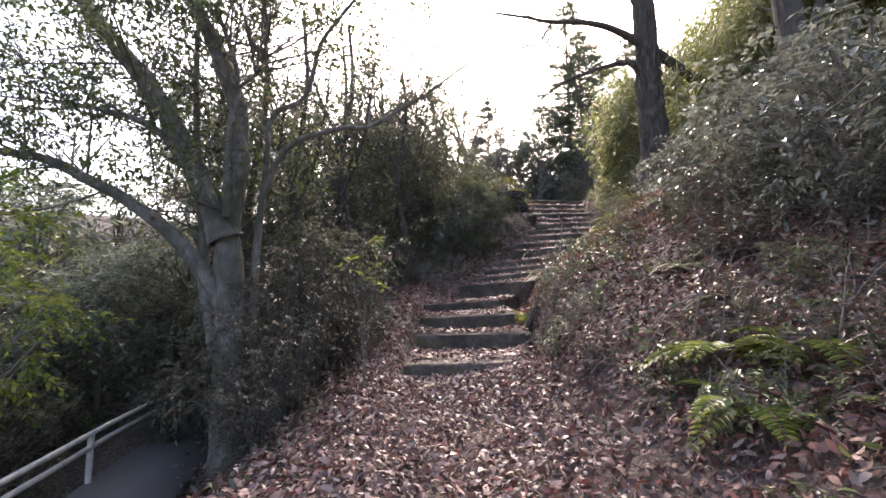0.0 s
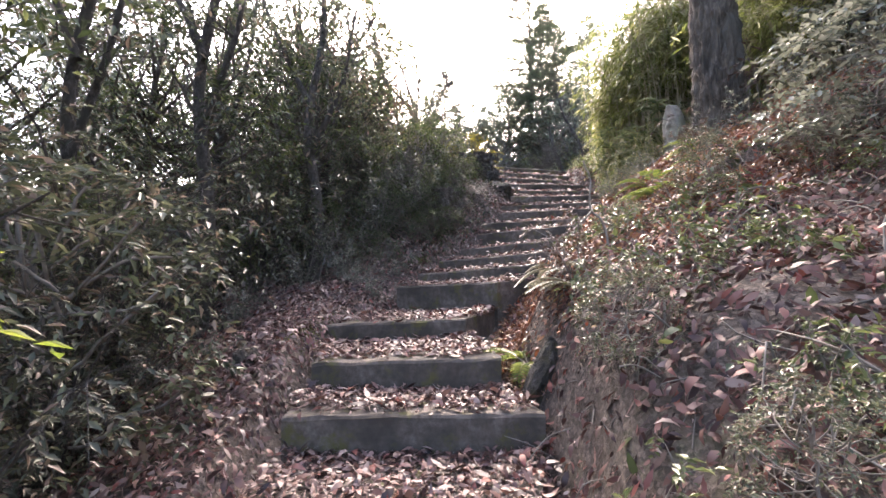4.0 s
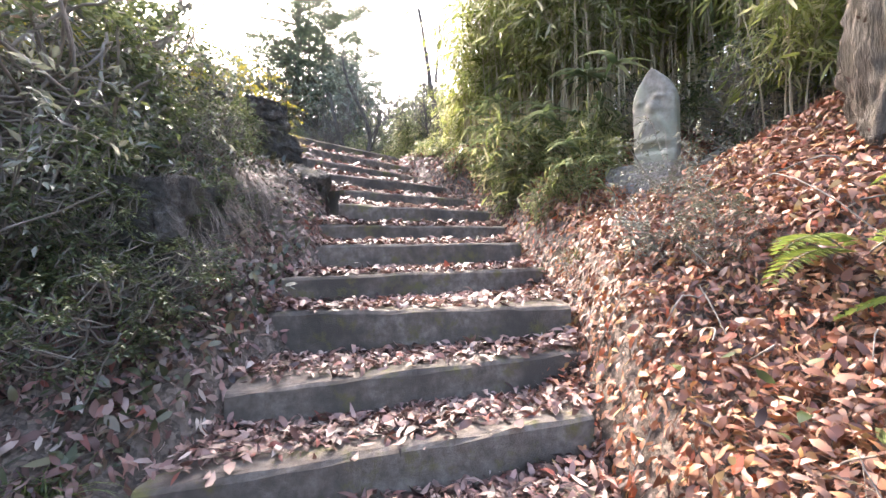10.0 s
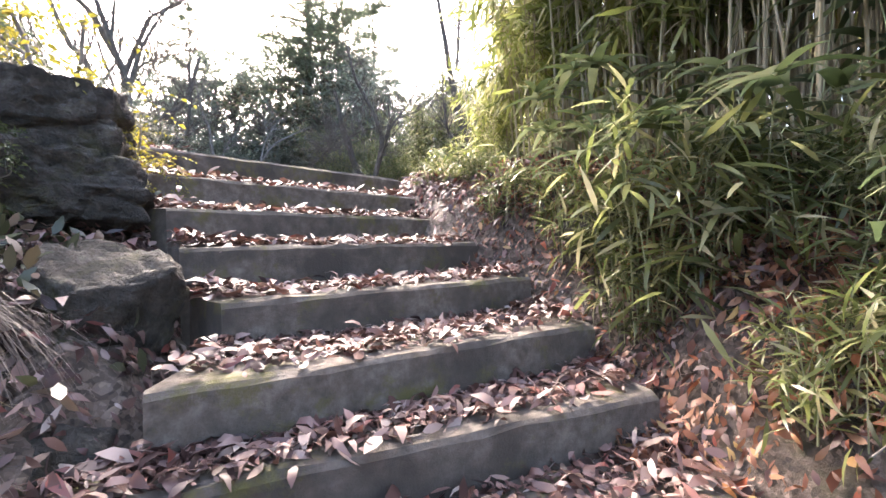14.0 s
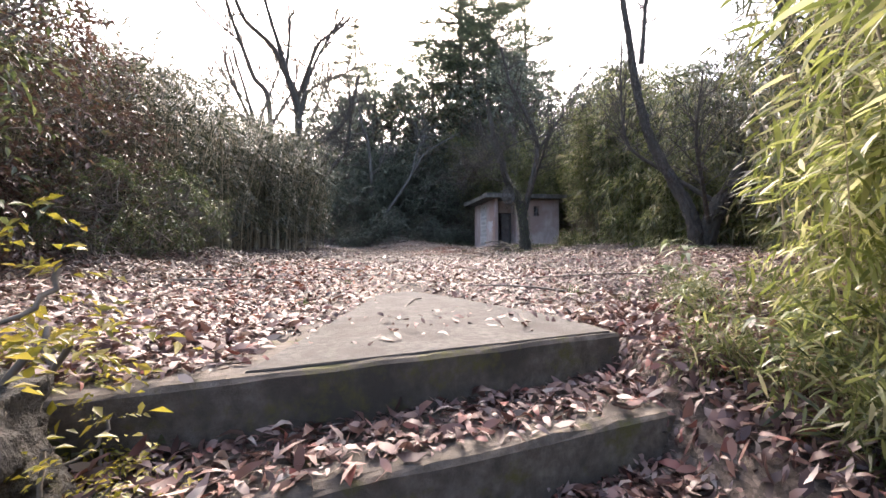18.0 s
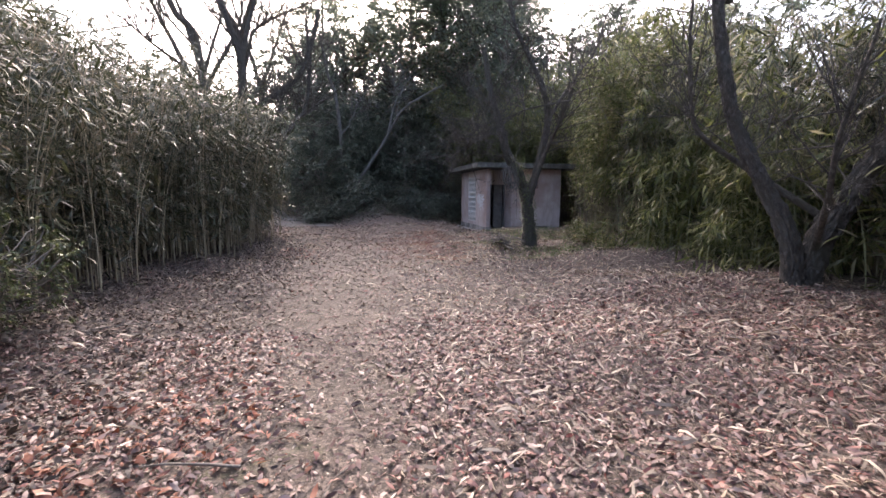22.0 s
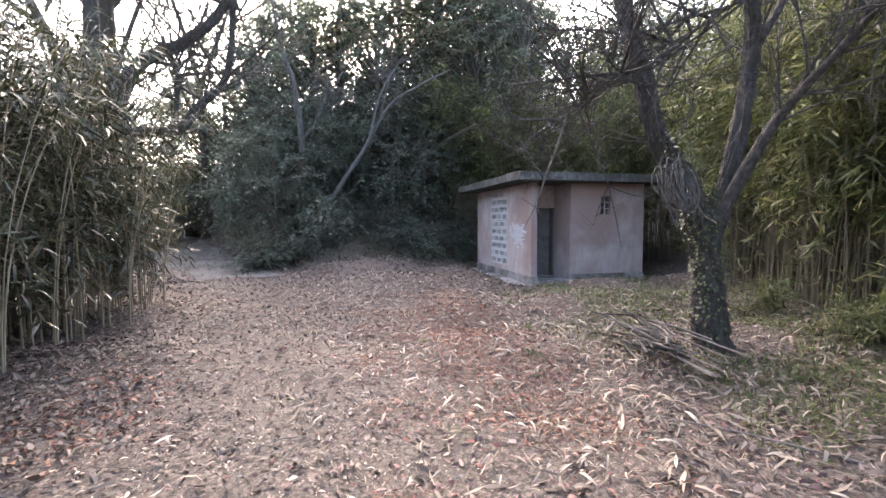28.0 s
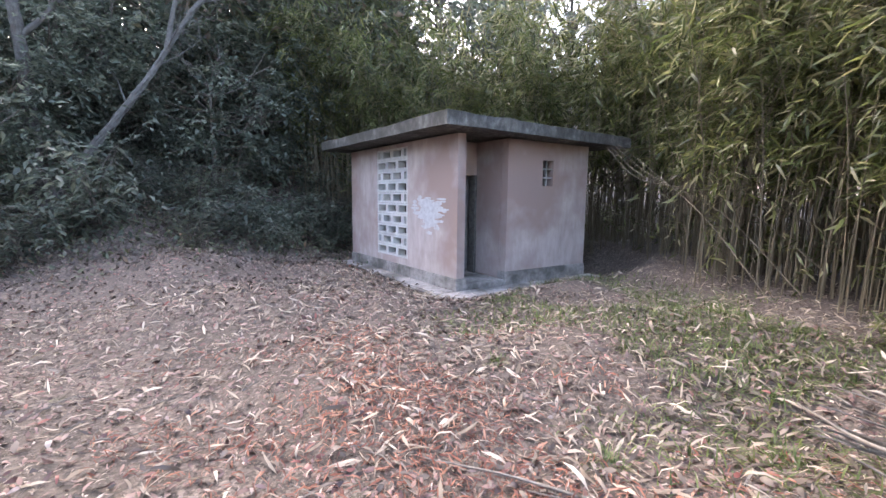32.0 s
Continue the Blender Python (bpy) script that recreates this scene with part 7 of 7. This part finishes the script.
litter("clearing_leaves", 105000, (-1.0, 9.8), (11.9, 17), open_floor, LITTER, 0.052, 0.36, "pale pink and brown leaves over the clearing", 0.012, 302, None, 0.4)
litter("clearing_far_leaves", 75000, (-1.0, 10.5), (16.5, 30.5), open_floor, LITTER, 0.050, 0.36, "small broken brown leaves over the far half of the clearing", 0.010, 305, None, 0.4)
litter("clearing_bamboo_leaves", 52000, (-0.5, 12.5), (12.0, 27), lambda x, y, s, d: np.clip((d + 1.0) / 3.0, 0.15, 1) * np.clip((8 - d) / 3, 0, 1) * np.where((np.abs(d) < 0.75) & (y < 13.5), 0.05, 1) * (1 - 0.7 * trodden(y, d)), BAMBOO_LITTER, 0.115, 0.13, "dry straw-coloured bamboo leaves over the clearing", 0.016, 303, None, 0.45)
litter("rusty_leaves", 60000, (5.0, 9.0), (19.5, 25.6), lambda x, y, s, d: np.clip(np.exp(-((x - 6.7 - 0.15 * (y - 22.5)) ** 2 / 0.9 + (y - 22.6) ** 2 / 4.5)) * 1.2 - 0.2 + 0.35 * np.sin(x * 4.1 + y * 2.3) * np.sin(y * 3.3 - x), 0, 1), RUSTY, 0.060, 0.13, "rust-red needles and broken leaves in a patch on the clearing", 0.016, 304, None, 0.45)
litter("shoulder_leaves", 9000, (3.95, 5.6), (10.7, 12.4), lambda x, y, s, d: np.clip((d - 0.62) / 0.1, 0, 1), LITTER, 0.055, 0.34, "brown leaves on the shoulder beside the top steps", 0.03, 313, None, 0.7)
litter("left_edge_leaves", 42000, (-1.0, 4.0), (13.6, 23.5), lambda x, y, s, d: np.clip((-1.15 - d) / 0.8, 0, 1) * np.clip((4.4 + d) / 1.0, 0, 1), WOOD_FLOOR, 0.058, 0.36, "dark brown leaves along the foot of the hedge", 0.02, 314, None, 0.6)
litter("red_drift", 9000, (1.4, 4.4), (12.8, 17.0), lambda x, y, s, d: np.clip(np.exp(-((x - 2.5 - 0.1 * (y - 14)) ** 2 / 0.5 + (y - 14.6) ** 2 / 2.6)) - 0.1, 0, 1), RUSTY, 0.062, 0.38, "crimson leaves drifted at the edge of the clearing", 0.014, 309, None, 0.5)
litter("moss_patch", 26000, (-0.9, 0.9), (6.6, 8.0), lambda x, y, s, d: np.clip(np.exp(-((x + 0.10) ** 2 / 0.04 + (y - 7.3) ** 2 / 0.08)) * 1.4 - 0.15, 0, 1), MOSS, 0.018, 0.5, "bright moss beside the steps", 0.006, 311, None, 1.0)
litter("crimson_leaves", 5000, (2.6, 4.6), (20.4, 23.6), lambda x, y, s, d: np.clip(np.exp(-((x - 3.5) ** 2 / 0.25 + (y - 22.0) ** 2 / 0.6)) - 0.2, 0, 1), RUSTY, 0.055, 0.35, "a drift of crimson leaves at the edge of the clearing", 0.012, 306, None, 0.4)
litter("leaf_crumbs", 55000, (0.5, 8.5), (13.5, 27.5), lambda x, y, s, d: np.exp(-((d + 0.5) / 1.3) ** 2), BAMBOO_LITTER, 0.024, 0.45, "crumbled bits of leaf trodden into the clearing", 0.006, 312, None, 0.5)
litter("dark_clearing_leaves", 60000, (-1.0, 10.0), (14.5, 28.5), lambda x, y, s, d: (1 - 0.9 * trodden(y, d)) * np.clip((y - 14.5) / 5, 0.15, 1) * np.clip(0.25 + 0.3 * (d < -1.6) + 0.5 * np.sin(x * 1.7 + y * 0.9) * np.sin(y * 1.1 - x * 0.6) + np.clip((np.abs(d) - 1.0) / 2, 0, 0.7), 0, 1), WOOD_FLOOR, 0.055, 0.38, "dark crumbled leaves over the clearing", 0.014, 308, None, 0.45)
# dark leaves laid thick, also painting in the shade under the trees
litter("wood_floor_leaves", 95000, (-3.5, 13.0), (25.5, 37.5), lambda x, y, s, d: np.clip((y - 25.5) / 4, 0, 1) * (0.6 + 0.4 * np.sin(x * 1.9 + y) * np.sin(y * 1.3 - x)) * np.where(np.abs(x - np.interp(y, (27, 30, 34, 40), (4.6, 3.4, 2.2, 0.6))) < 1.0, 0.12, 1), WOOD_FLOOR, 0.065, 0.40, "dark dead leaves, partly painted shade, under the edge of the wood", 0.03, 307, None, 0.7)


def cover(name, n, xr, yr, keep, mat, length, aspect, label, seed, reach=0.10):
    """Low leaves of creepers that stand out from the slope on all sides."""
    rng = np.random.default_rng(seed)
    x, y = rng.uniform(*xr, n), rng.uniform(*yr, n)
    s, d = along(x, y)
    clump = np.sin(x * 4.3 + 2 * np.sin(y * 2.9)) * np.sin(y * 5.1 - x * 1.7)
    sel = rng.random(n) < keep(x, y, s, d) * np.clip(0.65 + 0.6 * clump, 0.1, 1)
    x, y = x[sel], y[sel]
    k = len(x)
    slope = np.c_[(gz(x + 0.04, y) - gz(x - 0.04, y)) / 0.08, (gz(x, y + 0.04) - gz(x, y - 0.04)) / 0.08].clip(-3, 3)
    nor = unit(np.c_[-slope, np.ones(k)])
    ln = length * rng.uniform(0.5, 1.4, k)
    c = np.c_[x, y, top_of_ground(x, y)] + nor * (rng.uniform(0, 1, (k, 1)) ** 2 * reach)
    dirs = unit(nor * rng.uniform(0.0, 0.9, (k, 1)) + rng.normal(0, 0.7, (k, 3)) + [0, 0, -0.25])
    v, t, q = long_leaves(c, dirs, nor + rng.normal(0, 0.5, (k, 3)), ln, ln * aspect, rng.uniform(-0.1, 0.3, k))
    return tagged(part(name, np_mesh(name, v, t, q), mat), label, "creeper", kind="stuff")


S8, S11 = s_at(8.2), s_at(11.5)
cover("bank_creeper", 34000, (-1.5, 2.6), (8.2, 12.0), lambda x, y, s, d: np.where((s > S8) & (s < S11) & (d < -0.72), np.clip(1.3 - np.abs(d + 1.6) / 1.6, 0, 1), 0), CREEPER, 0.058, 0.42, "dark creeper and brown leaves over the rocky bank", 320, 0.12)
cover("slope_creeper", 16000, (-2.6, 0.6), (1.5, 7.0), lambda x, y, s, d: np.clip((-d - 0.7) / 0.6, 0, 1) * np.clip((1.9 + d) / 0.5, 0, 1), CREEPER, 0.055, 0.42, "dark creeper on the slope below the path", 321, 0.12)
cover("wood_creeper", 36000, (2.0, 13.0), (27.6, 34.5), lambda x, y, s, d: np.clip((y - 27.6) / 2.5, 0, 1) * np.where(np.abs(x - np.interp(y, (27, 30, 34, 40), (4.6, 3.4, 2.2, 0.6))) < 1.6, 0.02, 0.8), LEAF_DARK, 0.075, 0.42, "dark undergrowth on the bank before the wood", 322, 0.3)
cover("right_bank_plants", 14000, (1.2, 5.0), (1.5, 9.6), lambda x, y, s, d: np.where(d > 0.8, 0.5, 0) * np.clip((d < 1.4) * np.where(y < 6.8, 0.55, -0.1) + np.sin(x * 3.3 + y * 2.1) * np.sin(y * 2.6 - x) - 0.05, 0, 1), LEAF_MID, 0.06, 0.45, "small green plants among the leaves of the bank", 323, 0.16)

# leaves lying on the treads, thinner towards the lips
heap = Heap()
rng = np.random.default_rng(310)
for k, (a, b) in enumerate(STEPS):
    za, zb = a[2], b[2]
    a, b = np.array(a[:2]), np.array(b[:2])
    a2, b2 = (np.array(STEPS[k + 1][0][:2]), np.array(STEPS[k + 1][1][:2])) if k + 1 < len(STEPS) else (a + (0.2, 0.8), b + (0.05, 0.8))
    area = np.linalg.norm((a + b - a2 - b2) / 2) * np.linalg.norm(b - a)
    n = int(3600 * area)
    u, w = rng.random(n), rng.random(n) ** 0.75
    far = np.maximum(1 - w, np.abs(u - 0.5) * 1.1)
    patch = np.sin(u * 9 + k * 2.1) * 0.5 + np.sin(u * 4.3 + k) * 0.5
    sel = (w > 0.16 + 0.12 * patch) | (rng.random(n) < 0.25)
    if k == len(STEPS) - 1:
        sel &= (u < 0.28) | (rng.random(n) < 0.03)
    u, w = u[sel], w[sel]
    p = (a + (b - a) * u[:, None]) * (1 - w[:, None]) + (a2 + (b2 - a2) * u[:, None]) * w[:, None]
    n = len(u)
    pile = np.clip(np.abs(u - 0.5) - 0.32, 0, 1) * 0.25 * rng.random(n)
    ang = rng.uniform(0, 2 * np.pi, n)
    ln = 0.056 * (0.35 + 1.15 * rng.random(n) ** 1.5)
    heap.add2(*long_leaves(np.c_[p, za + (zb - za) * u + rng.uniform(0.006, 0.03, n) + pile], np.c_[np.cos(ang), np.sin(ang), rng.normal(0, 0.3, n)], np.c_[rng.normal(0, 0.6, (n, 2)), np.ones(n)], ln, ln * rng.uniform(0.2, 0.46, n), rng.uniform(-0.3, 0.4, n)))
tagged(part("step_leaves", heap.mesh("step_leaves"), LITTER), "fallen leaves lying on the concrete treads", "leaf litter", kind="stuff")
